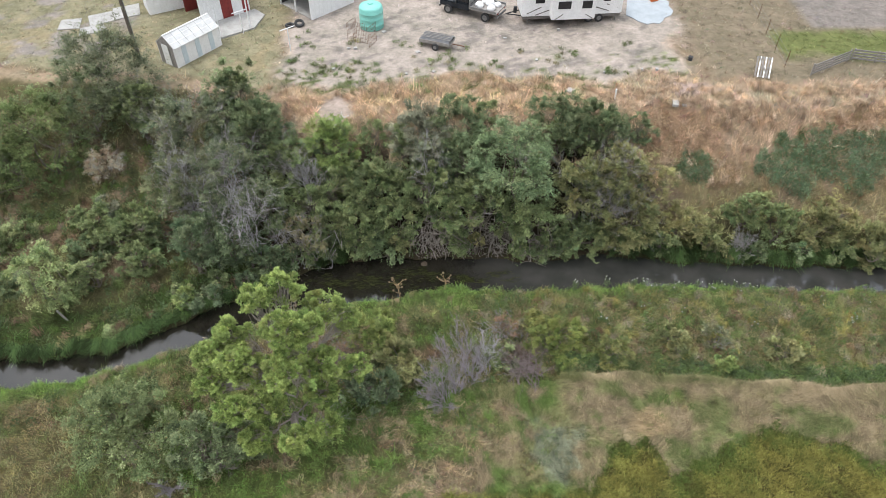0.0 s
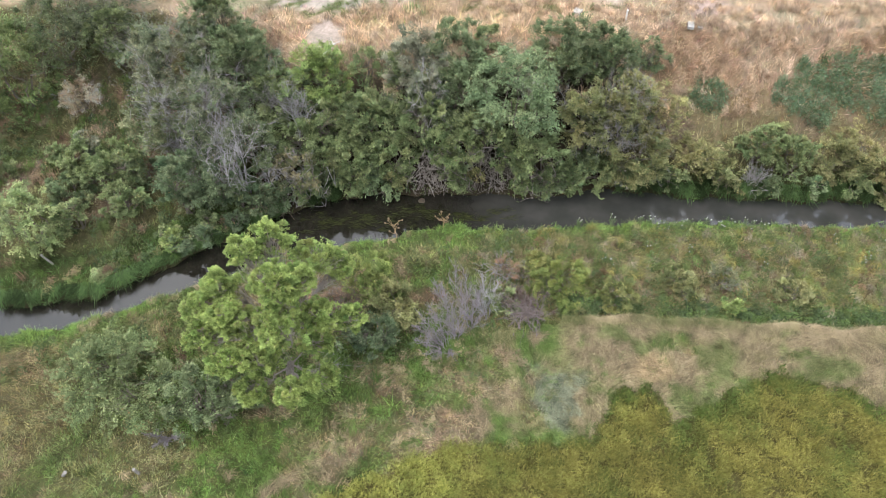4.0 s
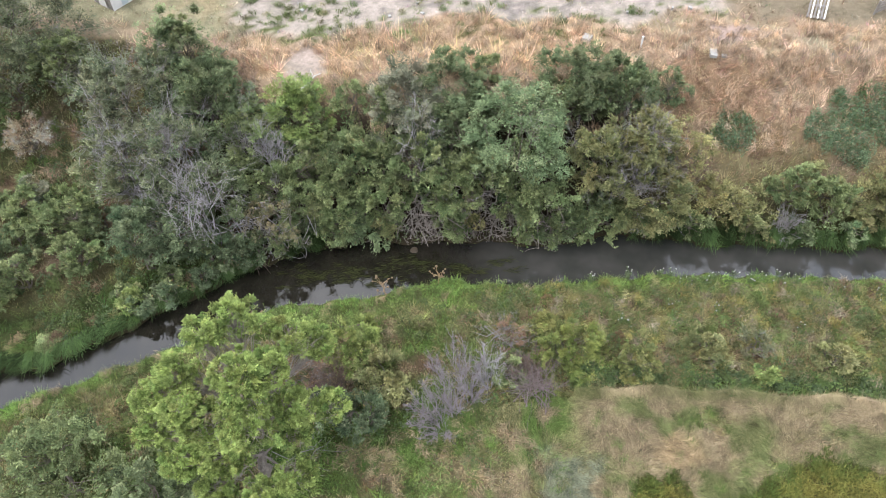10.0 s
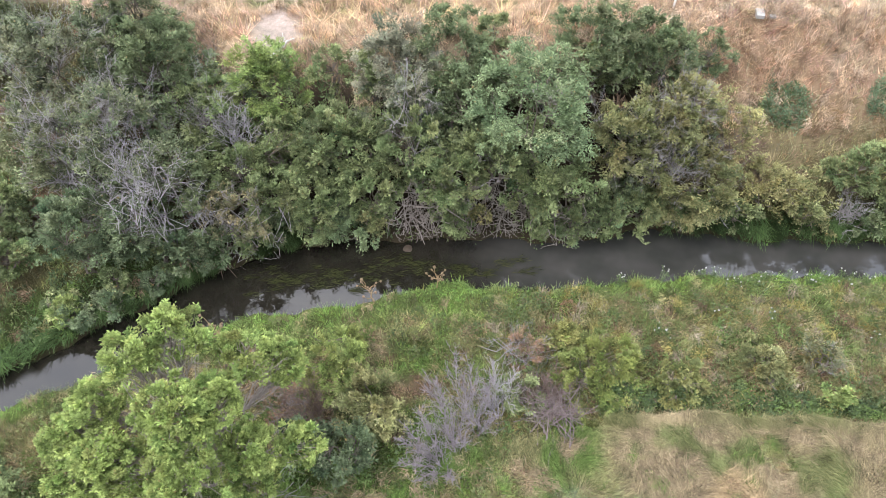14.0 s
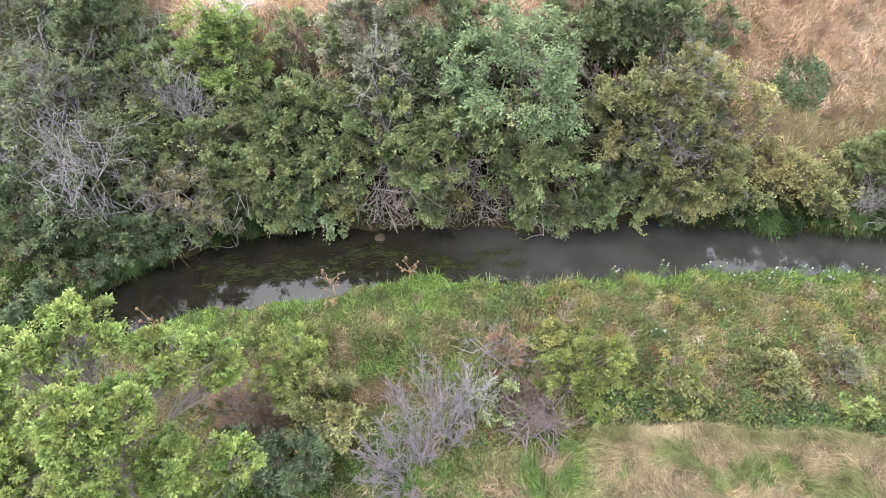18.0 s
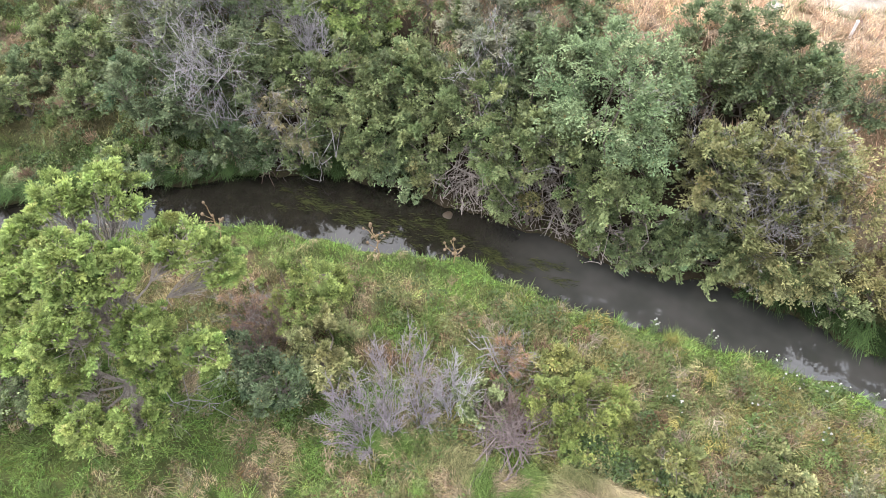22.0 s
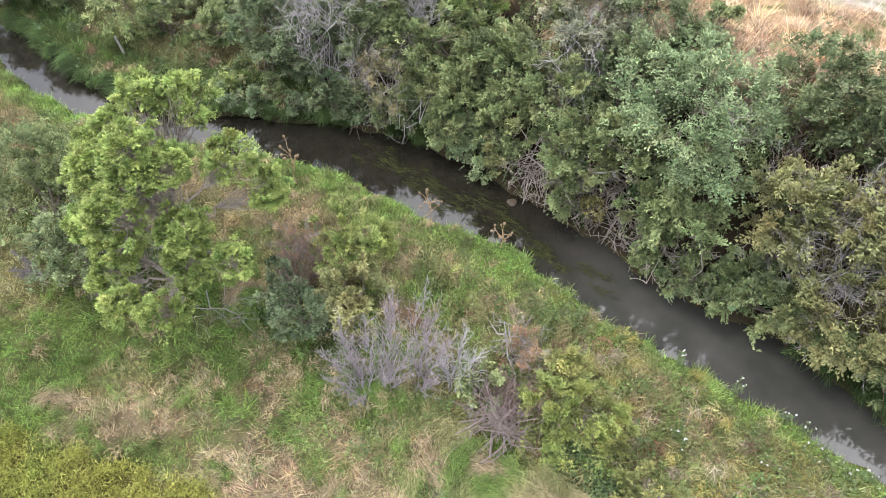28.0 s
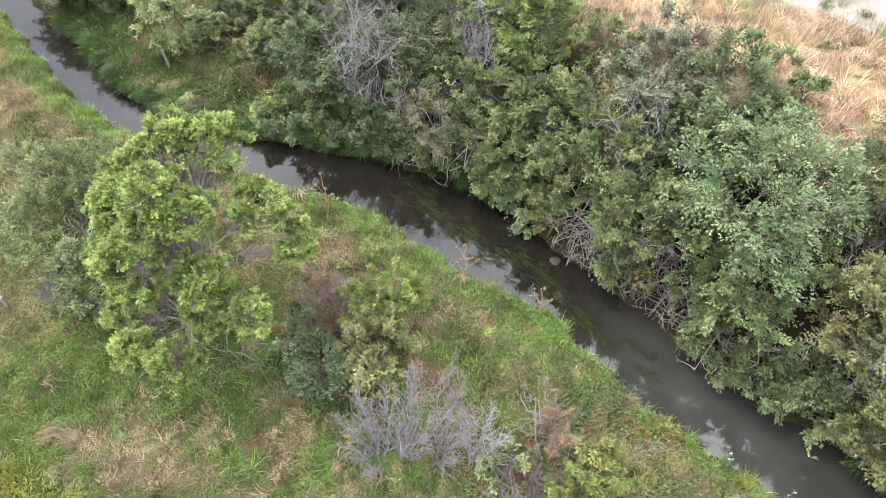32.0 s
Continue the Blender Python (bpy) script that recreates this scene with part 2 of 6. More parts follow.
GREEN = np.array((0.192, 0.25, 0.09))
LUSH = np.array((0.172, 0.265, 0.072))
OLIVE = np.array((0.305, 0.28, 0.14))
DRY = np.array((0.5, 0.385, 0.285))
STRAW = np.array((0.52, 0.44, 0.33))
HAY = np.array((0.465, 0.372, 0.236))
RUST = np.array((0.44, 0.308, 0.21))
DIRT = np.array((0.335, 0.303, 0.29))
# litter under the thicket, darkened to carry the shade between the shrubs
SHADED_LITTER = np.array((0.038, 0.03, 0.021))
CROP = np.array((0.25, 0.235, 0.075))
LAWN = np.array((0.25, 0.236, 0.16))


def step(v, a, b):
    t = np.clip((v - a) / (b - a), 0, 1)
    return t * t * (3 - 2 * t)


def cover(x, y):
    """What grows: colour, height of the blades, how thick they stand (0 to 1) and how far they lie down."""
    n, f, c = near_edge(x), far_edge(x), crest(x)
    q1, q2, q3 = wob(x, y, 0.3, 0.3), wob(x, y, 0.9, 2.0), wob(x, y, 2.2, 5.0)
    q = 0.5 * q1 + 0.35 * q2 + 0.25 * q3
    col = np.zeros((len(x), 3))
    tall, thick, lie = np.full(len(x), 0.35), np.ones(len(x)), np.full(len(x), 0.35)

    def lay(mask, colour, t=None, k=None, l=None):
        m = np.clip(mask, 0, 1)
        col[:] = col * (1 - m[:, None]) + colour * m[:, None]
        for arr, v in ((tall, t), (thick, k), (lie, l)):
            if v is not None:
                arr[:] = arr * (1 - m) + v * m

    one = np.ones(len(x))
    d = n - y
    # near side, from the water to the field
    lay(one, GREEN, 0.42, 1.0, 0.4)
    lay((d < 0.35) * 1.0, GREEN, 0.26)
    q4, q5 = wob(x, y, 1.5, 12.0), wob(x, y, 1.1, 17.0)

    def spot(x0, y0, rx, ry, rough=0.55):
        """A patch with a ragged outline."""
        return 1 - step(np.hypot((x - x0) / rx, (y - y0) / ry) + rough * (0.6 * q2 + 0.5 * q3), 0.7, 1.15)

    # the bank beside the creek
    lay((1 - step(d, 1.2, 2.6)) * step(q2, -0.7, 0.1), LUSH * 1.2, 0.4)
    lay(step(d, 0.8, 2.0) * step(q, -0.1, 0.35), OLIVE * 1.12, 0.42)
    lay(step(d, 1.0, 2.4) * step(0.6 * q2 + 0.5 * q3, 0.0, 0.4), HAY * 0.85, 0.4)
    lay(step(d, 0.6, 1.6) * step(q4, 0.1, 0.55), LUSH * 0.78, 0.46)
    lay(step(d, 1.6, 3.0) * step(wob(x, y, 1.2, 14.0), 0.3, 0.7), RUST * 0.6, 0.4)
    lay(spot(2.6, 29.5, 4.6, 1.4), LUSH * 1.15, 0.4)
    for x0, y0, rx, ry in ((-0.9, 28.7, 0.9, 0.45), (-3.0, 27.9, 0.8, 0.4), (1.8, 28.0, 0.9, 0.5), (4.1, 26.9, 1.3, 0.7), (-6.6, 25.4, 1.2, 0.7), (-8.2, 26.4, 1.2, 0.5)):
        lay(spot(x0, y0, rx, ry), HAY * 0.5 + RUST * 0.4, 0.4, 1.0, 0.6)
    west = step(-x, 10, 13)
    lay(west * step(d, 0.9, 1.6) * (1 - step(d, 3.2, 4.2)), OLIVE * 0.6 + RUST * 0.35, 0.45, 1.0, 0.5)
    lay(west * step(d, 1.2, 2.5) * step(q, -0.1, 0.35), OLIVE * 0.8, 0.5)
    lay(west * step(q5, 0.2, 0.6), GREEN * 0.75, 0.45)
    lay(step(x, -3, 0) * (1 - step(x, 7, 10)) * step(d, 0.5, 1.4) * (1 - step(d, 3.6, 5.0)) * step(-q4, -0.2, 0.3), OLIVE * 0.62 + LUSH * 0.66, 0.42)
    # the meadow to the east
    east = step(x, 5.5, 8)
    lay(east * step(d, 0.8, 1.7), OLIVE * 0.8 + GREEN * 0.55, 0.45)
    lay(east * step(d, 0.9, 1.8) * step(q5, -0.05, 0.35), OLIVE * np.array((1.2, 1.14, 0.85)), 0.5, 1.0, 0.6)
    lay(east * step(d, 1.2, 2.2) * step(wob(x, y, 0.9, 18.0), 0.1, 0.5), RUST * 0.6 + OLIVE * 0.3, 0.4)
    lay(east * step(d, 0.8, 1.6) * step(wob(x, y, 0.8, 19.0), 0.15, 0.5), GREEN * 0.72, 0.5)
    lay(east * step(d, 1.4, 2.4) * step(wob(x, y, 1.7, 20.0), 0.25, 0.6), RUST * 0.52, 0.35)
    for x0, y0, rx, ry in ((10.6, 28.2, 1.2, 0.6), (18.5, 26.6, 1.5, 1.0), (22.0, 28.0, 1.4, 0.8), (8.6, 28.9, 1.0, 0.5)):
        lay(spot(x0, y0, rx, ry), HAY * 0.82, 0.4, 1.0, 0.6)
    for x0, y0, rx, ry in ((14.3, 26.2, 1.3, 0.8), (12.4, 25.4, 0.8, 0.6), (17.2, 25.9, 0.8, 0.6), (26.0, 26.0, 1.5, 0.8)):
        lay(spot(x0, y0, rx, ry), RUST * 0.5, 0.35)
    # the lush strip above the ridge
    ridge = y - np.interp(x, RIDGE_X, RIDGE_Y)
    lay(step(x, 6.5, 7.5) * step(ridge, 0.1, 0.35) * (1 - step(ridge, 1.1 + 0.4 * q2, 1.7 + 0.4 * q2)), LUSH * 0.42, 0.45, 1.0, 0.35)
    # the field
    field = step(d, 5.4, 6.4) * step(x, -20, -15) * (1 - step(x, 5.5, 7.5))
    lay(field, LUSH * 0.92, 0.4, 1.0, 0.55)
    lay(field * step(q4, 0.1, 0.5), LUSH * 0.62, 0.42)
    lay(field * step(q, 0.05, 0.4), OLIVE * 0.72 + GREEN * 0.2, 0.45, 1.0, 0.6)
    lay(field * step(q5 + 0.3 * q3, 0.3, 0.7), HAY * 0.7, 0.45, 1.0, 0.7)
    for x0, y0, rx, ry, k in ((-3.3, 20.6, 1.0, 0.7, 0.85), (-4.4, 18.4, 0.9, 0.6, 0.95), (-5.2, 16.2, 1.7, 1.0, 0.75), (1.6, 20.2, 1.4, 0.9, 0.75), (3.6, 19.0, 1.0, 1.2, 0.85), (-1.0, 16.6, 2.0, 0.9, 0.78), (1.4, 17.6, 1.6, 0.8, 0.7)):
        lay(spot(x0, y0, rx, ry), HAY * k, 0.5, 1.0, 0.8)
    # flattened hay below the ridge
    hay = step(x, 6.2, 7.8) * step(-ridge, 0.15, 0.4)
    lay(hay, HAY * 0.48 + OLIVE * 0.33, 0.5, 1.0, 0.85)
    lay(hay * step(q5, -0.1, 0.4), HAY * 0.76, 0.5, 1.0, 0.9)
    lay(hay * step(wob(x, y, 0.8, 27.0), 0.1, 0.45), GREEN * 0.6 + OLIVE * 0.3, 0.45, 1.0, 0.8)
    for x0, y0, rx, ry, hue in ((11.7, 20.8, 1.3, 0.8, HAY * np.array((1.02, 0.96, 0.9))), (9.2, 21.6, 1.4, 1.2, HAY * 0.72), (15.2, 21.6, 1.6, 1.0, GREEN * 0.42 + OLIVE * 0.42), (13.2, 22.6, 1.2, 0.5, GREEN * 0.5 + OLIVE * 0.3), (13.2, 18.6, 1.0, 1.0, GREEN * 0.45 + OLIVE * 0.4), (21.5, 20.6, 2.2, 0.8, GREEN * 0.45 + OLIVE * 0.4), (21.5, 22.4, 2.4, 0.7, HAY * 0.8), (18.0, 20.8, 0.9, 0.4, HAY * 0.85)):
        lay(spot(x0, y0, rx, ry), hue, 0.5, 1.0, 0.85)
    lay(spot(4.8, 18.2, 1.5, 1.2), OLIVE * 0.9, 0.5, 1.0, 0.9)
    lay(spot(6.3, 18.9, 1.6, 1.8, 0.75), np.array((0.265, 0.285, 0.195)), 0.55, 1.0, 0.95)
    lay(step(crop_edge(x) - y, -0.1, 0.25), CROP * 0.85, 0.4, 0.5, 0.15)
    # far side: bank, slope, terrace
    far = y > f
    e, u = y - f, np.clip((y - f) / (c - f), 0, 1.2)
    lay(far * 1.0, GREEN * 0.6, 0.42, 1.0, 0.4)
    left, right, mid = step(-x, 11, 14), step(x, 11, 14), 1 - np.maximum(step(-x, 11, 14), step(x, 11, 14))
    lay(far * left * step(e, 0.2, 1.0) * (1 - step(e, 2.0, 3.5)), LUSH * np.array((0.5, 0.55, 0.6)), 0.45, 1.0)
    lay(far * left * step(e, 2.2, 4.2), OLIVE * 0.6 + GREEN * 0.2, 0.4, 0.9)
    lay(far * left * step(e, 2.5, 4.5) * step(q, -0.1, 0.35), DRY * 0.62, 0.4, 0.8)
    lay(far * left * step(e, 3, 5) * step(wob(x, y, 1.1, 33.0), 0.2, 0.6), GREEN * 0.55, 0.45, 0.9)
    lay(far * left * step(e, 4, 6) * step(wob(x, y, 0.8, 34.0), 0.25, 0.6), RUST * 0.62, 0.4, 0.8)
    lay(far * mid * step(e, -0.2, 0.05), SHADED_LITTER, 0.3, 0.25)
    lay(far * right * step(e, 0.8, 2.4), HAY * 0.42 + OLIVE * 0.4, 0.5)
    lay(far * right * step(e, 1.4, 3.0) * step(q2, 0.0, 0.5), DRY * 0.62, 0.5)
    lay(far * right * step(u, 0.4, 0.75), RUST * 1.05, 0.55, 1.0, 0.6)
    lay(far * right * step(u, 0.4, 0.8) * step(q, -0.1, 0.3), DRY, 0.55)
    lay(far * mid * step(u, 0.72, 0.95), DRY, 0.55, 1.0, 0.4)
    v = y - c
    lay(far * step(v, -0.6, 0.4), DRY * 1.05, 0.6, 0.9, 0.4)
    lay(far * step(v, -0.6, 0.4) * step(q, 0.0, 0.35), RUST * 1.1, 0.55)
    lay(far * step(v, -0.6, 0.6) * step(q2, 0.0, 0.6) * 0.8, STRAW, 0.55)
    xw, yw = x + 1.3 * q1 + 0.5 * q2, y + 0.9 * q1 + 0.4 * q3
    yard = step(xw, -13.5, -11) * (1 - step(xw, 17.5, 20.5))
    bare = np.interp(x, [-14, -12, -9, -6.5, -4, 1, 5, 9, 12, 16], [2.4, 2.6, 3.4, 4.0, 5.0, 6.4, 5.4, 4.6, 3.6, 4.2])
    lay(far * step(v, -0.2, 0.6) * step(bare - v, -0.3, 0.6) * step(x, -12.5, -10) * (1 - step(x, 9, 12)), np.array((0.6, 0.45, 0.3)) * (1 + 0.1 * q2[:, None]), 0.75, 1.0, 0.3)
    lay(far * yard * step(v + 0.8 * q - bare, -0.2, 0.9), DIRT * np.array((1.14, 1.12, 1.08)), 0.1, 0.06)
    lay(far * (1 - step(np.hypot((x + 7.6) / 1.3, (y - 41.0) / 2.2) + 0.4 * q2, 0.6, 1.1)), DIRT * np.array((1.18, 1.1, 1.05)), 0.12, 0.12)
    lay(far * (1 - step(np.hypot((x - 18.6) / 3.2, (y - 44.2) / 0.8) + 0.5 * q2, 0.6, 1.1)), DIRT * np.array((1.15, 1.0, 0.95)), 0.12, 0.25)
    lay(far * yard * step(v + q2, 2.6, 3.8) * (1 - step(v, 7.0, 8.6)) * step(q3, 0.2, 0.6), GREEN, 0.35, 0.8)
    lay(far * step(-xw, 11.5, 13.5) * step(v, 0.8, 2.2), LAWN, 0.09, 0.75)
    lay(far * step(-xw, 11.5, 13.5) * step(v, 0.8, 2.2) * step(q, 0.0, 0.4), LAWN * np.array((1.15, 1.05, 1.02)), 0.08, 0.6)
    lay(far * step(x, 18.5, 21) * step(v, 3.0, 4.5), STRAW * 0.47, 0.18, 0.6)
    lay(far * step(x, 26.2, 26.9) * step(yw, 48.0, 49.4) * (1 - step(yw, 52.0, 54)), GREEN * 0.5 + OLIVE * 0.2, 0.15, 0.9)
    lay(far * step(x, 30, 31) * step(y, 53, 54), DIRT * 0.7, 0.15, 0.2)
    lay(far * step(v, 1, 2) * step(-xw, 24, 27) * step(q2, 0.1, 0.6), DIRT * 0.85, 0.05, 0.2)
    lay(far * yard * step(v, 4.5, 6) * step(q3 + q2, 0.3, 0.9), DIRT * 0.72, 0.05, 0.05)
    lay(far * (y > 68), LAWN * 0.8, 0.1, 0.5)
    return col, tall, thick, lie


def ground_sheet():
    """One sheet: fine where the creek runs, coarser outwards to the horizon."""
    def axis(a, b, fine, far_to):
        mid = np.arange(a, b + 1e-6, fine)
        grow = np.geomspace(fine * 3, far_to, 36)
        return np.concatenate([(a - np.cumsum(np.diff(np.r_[0, grow])))[::-1], mid, b + np.cumsum(np.diff(np.r_[0, grow]))])
    xs, ys = axis(-44, 44, 0.4, 2500), axis(8, 62, 0.3, 2500)
    gx, gy = np.meshgrid(xs, ys)
    x, y = gx.ravel(), gy.ravel()
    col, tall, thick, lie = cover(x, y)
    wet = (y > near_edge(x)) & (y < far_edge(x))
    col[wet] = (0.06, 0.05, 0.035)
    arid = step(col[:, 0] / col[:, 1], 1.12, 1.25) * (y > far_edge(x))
    # soil under tall grass is tinted darker, painting in the shade between the blades
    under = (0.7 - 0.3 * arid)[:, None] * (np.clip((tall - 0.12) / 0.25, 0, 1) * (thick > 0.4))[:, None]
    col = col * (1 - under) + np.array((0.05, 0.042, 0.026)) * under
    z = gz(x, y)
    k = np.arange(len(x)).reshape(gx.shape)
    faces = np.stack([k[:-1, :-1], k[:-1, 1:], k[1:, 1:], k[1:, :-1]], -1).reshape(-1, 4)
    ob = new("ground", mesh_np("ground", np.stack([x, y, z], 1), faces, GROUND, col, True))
    tagged(ob, "uneven ground of soil and thatch, green by the creek, dry on the terrace", "ground", kind="structure")


def creek():
    xs = np.arange(-90, 90.1, 0.5)
    a, b = near_edge(xs) - 0.45, far_edge(xs) + 0.45
    v = np.concatenate([np.stack([xs, a + (b - a) * s, np.full_like(xs, WATER_Z)], 1) for s in (0, 0.5, 1)])
    m, k = len(xs), np.arange(len(xs) - 1)
    faces = np.concatenate([np.stack([k + r * m, k + 1 + r * m, k + 1 + r * m + m, k + r * m + m], 1) for r in (0, 1)])
    ob = new("water", mesh_np("water", v, faces, WATER, None, True))
    tagged(ob, "slow dark creek water reflecting bright cloud", "creek", kind="structure")


ground_sheet()
creek()

# ---- plants ----
def leaf_shapes(p, way, length, width, up=0.5, flat=None):
    """Small pointed leaf shapes at p, along way, lying in the plane across flat: three corners each."""
    n = len(p)
    way = unit(way)
    flat = unit(rng.normal(size=(n, 3)) + np.array((0, 0, up)) if flat is None else flat)
    side = unit(np.cross(way, flat))
    l, w = length[:, None], (width / 2)[:, None]
    v = np.stack([p - side * w * 0.35, p + way * l * 0.55 + side * w, p + way * l - side * w * 0.5], 1)
    return v.reshape(-1, 3), np.arange(3 * n).reshape(-1, 3)


def tubes(lines, sides=4):
    """Tapered round pieces along lines of (points, radii), in one pair of arrays."""
    vs, fs, k = [], [], 0
    turn = np.linspace(0, 2 * np.pi, sides, endpoint=False)
    for pts, rad in lines:
        pts, rad = np.asarray(pts, float), np.asarray(rad, float)
        way = unit(np.gradient(pts, axis=0))
        ref = np.where(np.abs(way[:, 2:3]) > 0.9, np.array([[1.0, 0, 0]]), np.array([[0, 0, 1.0]]))
        a = unit(np.cross(way, ref))
        b = np.cross(way, a)
        ring = pts[:, None] + rad[:, None, None] * (a[:, None] * np.cos(turn)[None, :, None] + b[:, None] * np.sin(turn)[None, :, None])
        m = len(pts)
        i = np.arange(m * sides).reshape(m, sides)
        j = np.roll(i, -1, 1)
        fs.append(k + np.stack([i[:-1], j[:-1], j[1:], i[1:]], -1).reshape(-1, 4))
        vs.append(ring.reshape(-1, 3))
        k += m * sides
    return np.concatenate(vs), np.concatenate(fs)


def bent(a, b, n=5, sag=0.0, wild=0.08):
    """A crooked line from a to b."""
    a, b = np.asarray(a, float), np.asarray(b, float)
    t = np.linspace(0, 1, n)[:, None]
    size = np.linalg.norm(b - a)
    p = a + (b - a) * t + rng.normal(size=(n, 3)) * wild * size * np.sin(np.pi * t) + np.array((0, 0, 1)) * sag * size * np.sin(np.pi * t)
    return p


TONES = {
    "dark": (0.096, 0.138, 0.07), "mid": (0.12, 0.168, 0.075), "bright": (0.15, 0.222, 0.074), "willow": (0.122, 0.188, 0.096),
    "olive": (0.142, 0.166, 0.074), "grey": (0.148, 0.172, 0.122), "tan": (0.42, 0.33, 0.225), "lime": (0.175, 0.245, 0.105), "weed": (0.18, 0.25, 0.15),
    "blue": (0.088, 0.132, 0.072), "gold": (0.168, 0.18, 0.078), "rusty": (0.26, 0.175, 0.105),
}
PALE_LEAF = np.array((0.2, 0.225, 0.14))


def crown_arrays(centre, radii, count, tone, leaf=0.125, slim=0.62, lumps=0, spread=0.3, shell=0.5, droop=0.0, shoots=9, gaps=-0.36, flatten=1.0, pale=0.2):
    """Leaves in two rows on arching shoots, the shoots in sprays all over a lumpy egg-shaped crown. Also gives the sprays' middles."""
    lumps = lumps or max(24, int(25 * radii[0] * radii[2] ** 0.5))
    way = unit(rng.normal(size=(lumps, 3)) + np.array((0, -0.08, 0.3)))
    reach = shell + (1 - shell) * rng.random(lumps) ** 0.5
    reach *= 1 + 0.2 * np.sin(way[:, 0] * 5 + centre[0]) * np.sin(way[:, 2] * 4 + centre[1]) + 0.12 * rng.normal(size=lumps)
    mids = np.array(centre) + way * reach[:, None] * np.array(radii) * 0.84
    size = spread * float(np.mean(radii)) * rng.uniform(0.6, 1.4, lumps)
    up = np.array((0.0, 0.0, 1.0))
    shoot = rng.normal(size=(lumps, shoots, 3)) * np.array((0.75, 0.75, 0.55 * flatten)) + 0.8 * way[:, None] * np.array((1, 1, flatten)) + up * (0.45 - droop)
    shoot = unit(shoot)
    long = size[:, None] * rng.uniform(0.6, 1.75, (lumps, shoots))
    share, pick = rng.integers(0, lumps, count), rng.integers(0, shoots, count)
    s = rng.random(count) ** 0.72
    ahead = shoot[share, pick]
    across = unit(np.cross(ahead, up) + 0.05)
    above = np.cross(across, ahead)
    flip = np.sign(rng.random(count) - 0.5)[:, None]
    off = rng.normal(size=(count, 3))
    r = long[share, pick] * s
    p = mids[share] + ahead * r[:, None] + across * flip * (0.3 * leaf) + off * (0.25 * leaf)
    p[:, 2] -= (0.2 + droop) * r * s
    lw = leaf * rng.uniform(0.6, 1.3, count)
    v, f = leaf_shapes(p, 0.7 * ahead + 0.75 * across * flip + 0.3 * off - up * (0.1 + 0.6 * droop), lw, lw * slim, 0.9, above + 0.4 * rng.normal(size=(count, 3)) + 0.45 * up)
    # hollows between the sprays
    ph = rng.uniform(0, 6.3, 6)
    q = 3.1 / max(0.6, float(np.mean(radii)) ** 0.5)
    hollow = np.sin(q * p[:, 0] * 1.1 + ph[0] + 0.8 * np.sin(1.9 * p[:, 2] + ph[3])) * np.sin(q * p[:, 1] + ph[1] + 0.8 * np.sin(1.7 * p[:, 0] + ph[4])) + 0.6 * np.sin(1.3 * q * p[:, 2] + ph[2] + np.sin(2.1 * p[:, 0] + ph[5]))
    keep = (hollow > gaps) | (rng.random(count) < 0.08)
    base = np.array(TONES[tone] if isinstance(tone, str) else tone) * np.array((1.53, 1.34, 1.33))
    # some sprays are older and greyer, some fresher
    old = (pale * rng.random(lumps) ** 2)[:, None]
    each = (base * (1 - old) + PALE_LEAF * old) * (1 + rng.normal(size=(lumps, 1)) * np.array((0.11, 0.06, 0.07)) + rng.normal(size=(lumps, 1)) * 0.17)
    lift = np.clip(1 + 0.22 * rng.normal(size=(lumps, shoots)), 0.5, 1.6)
    # tint rises along each shoot: paler tips, inner leaves darkened to paint crown shade
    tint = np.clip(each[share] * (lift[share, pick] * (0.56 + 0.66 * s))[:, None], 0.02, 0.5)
    brown = rng.random(count) < 0.005
    tint[brown] = (0.3, 0.22, 0.1)
    v, n = v.reshape(-1, 3, 3)[keep].reshape(-1, 3), int(keep.sum())
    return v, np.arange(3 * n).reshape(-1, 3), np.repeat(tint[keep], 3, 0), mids


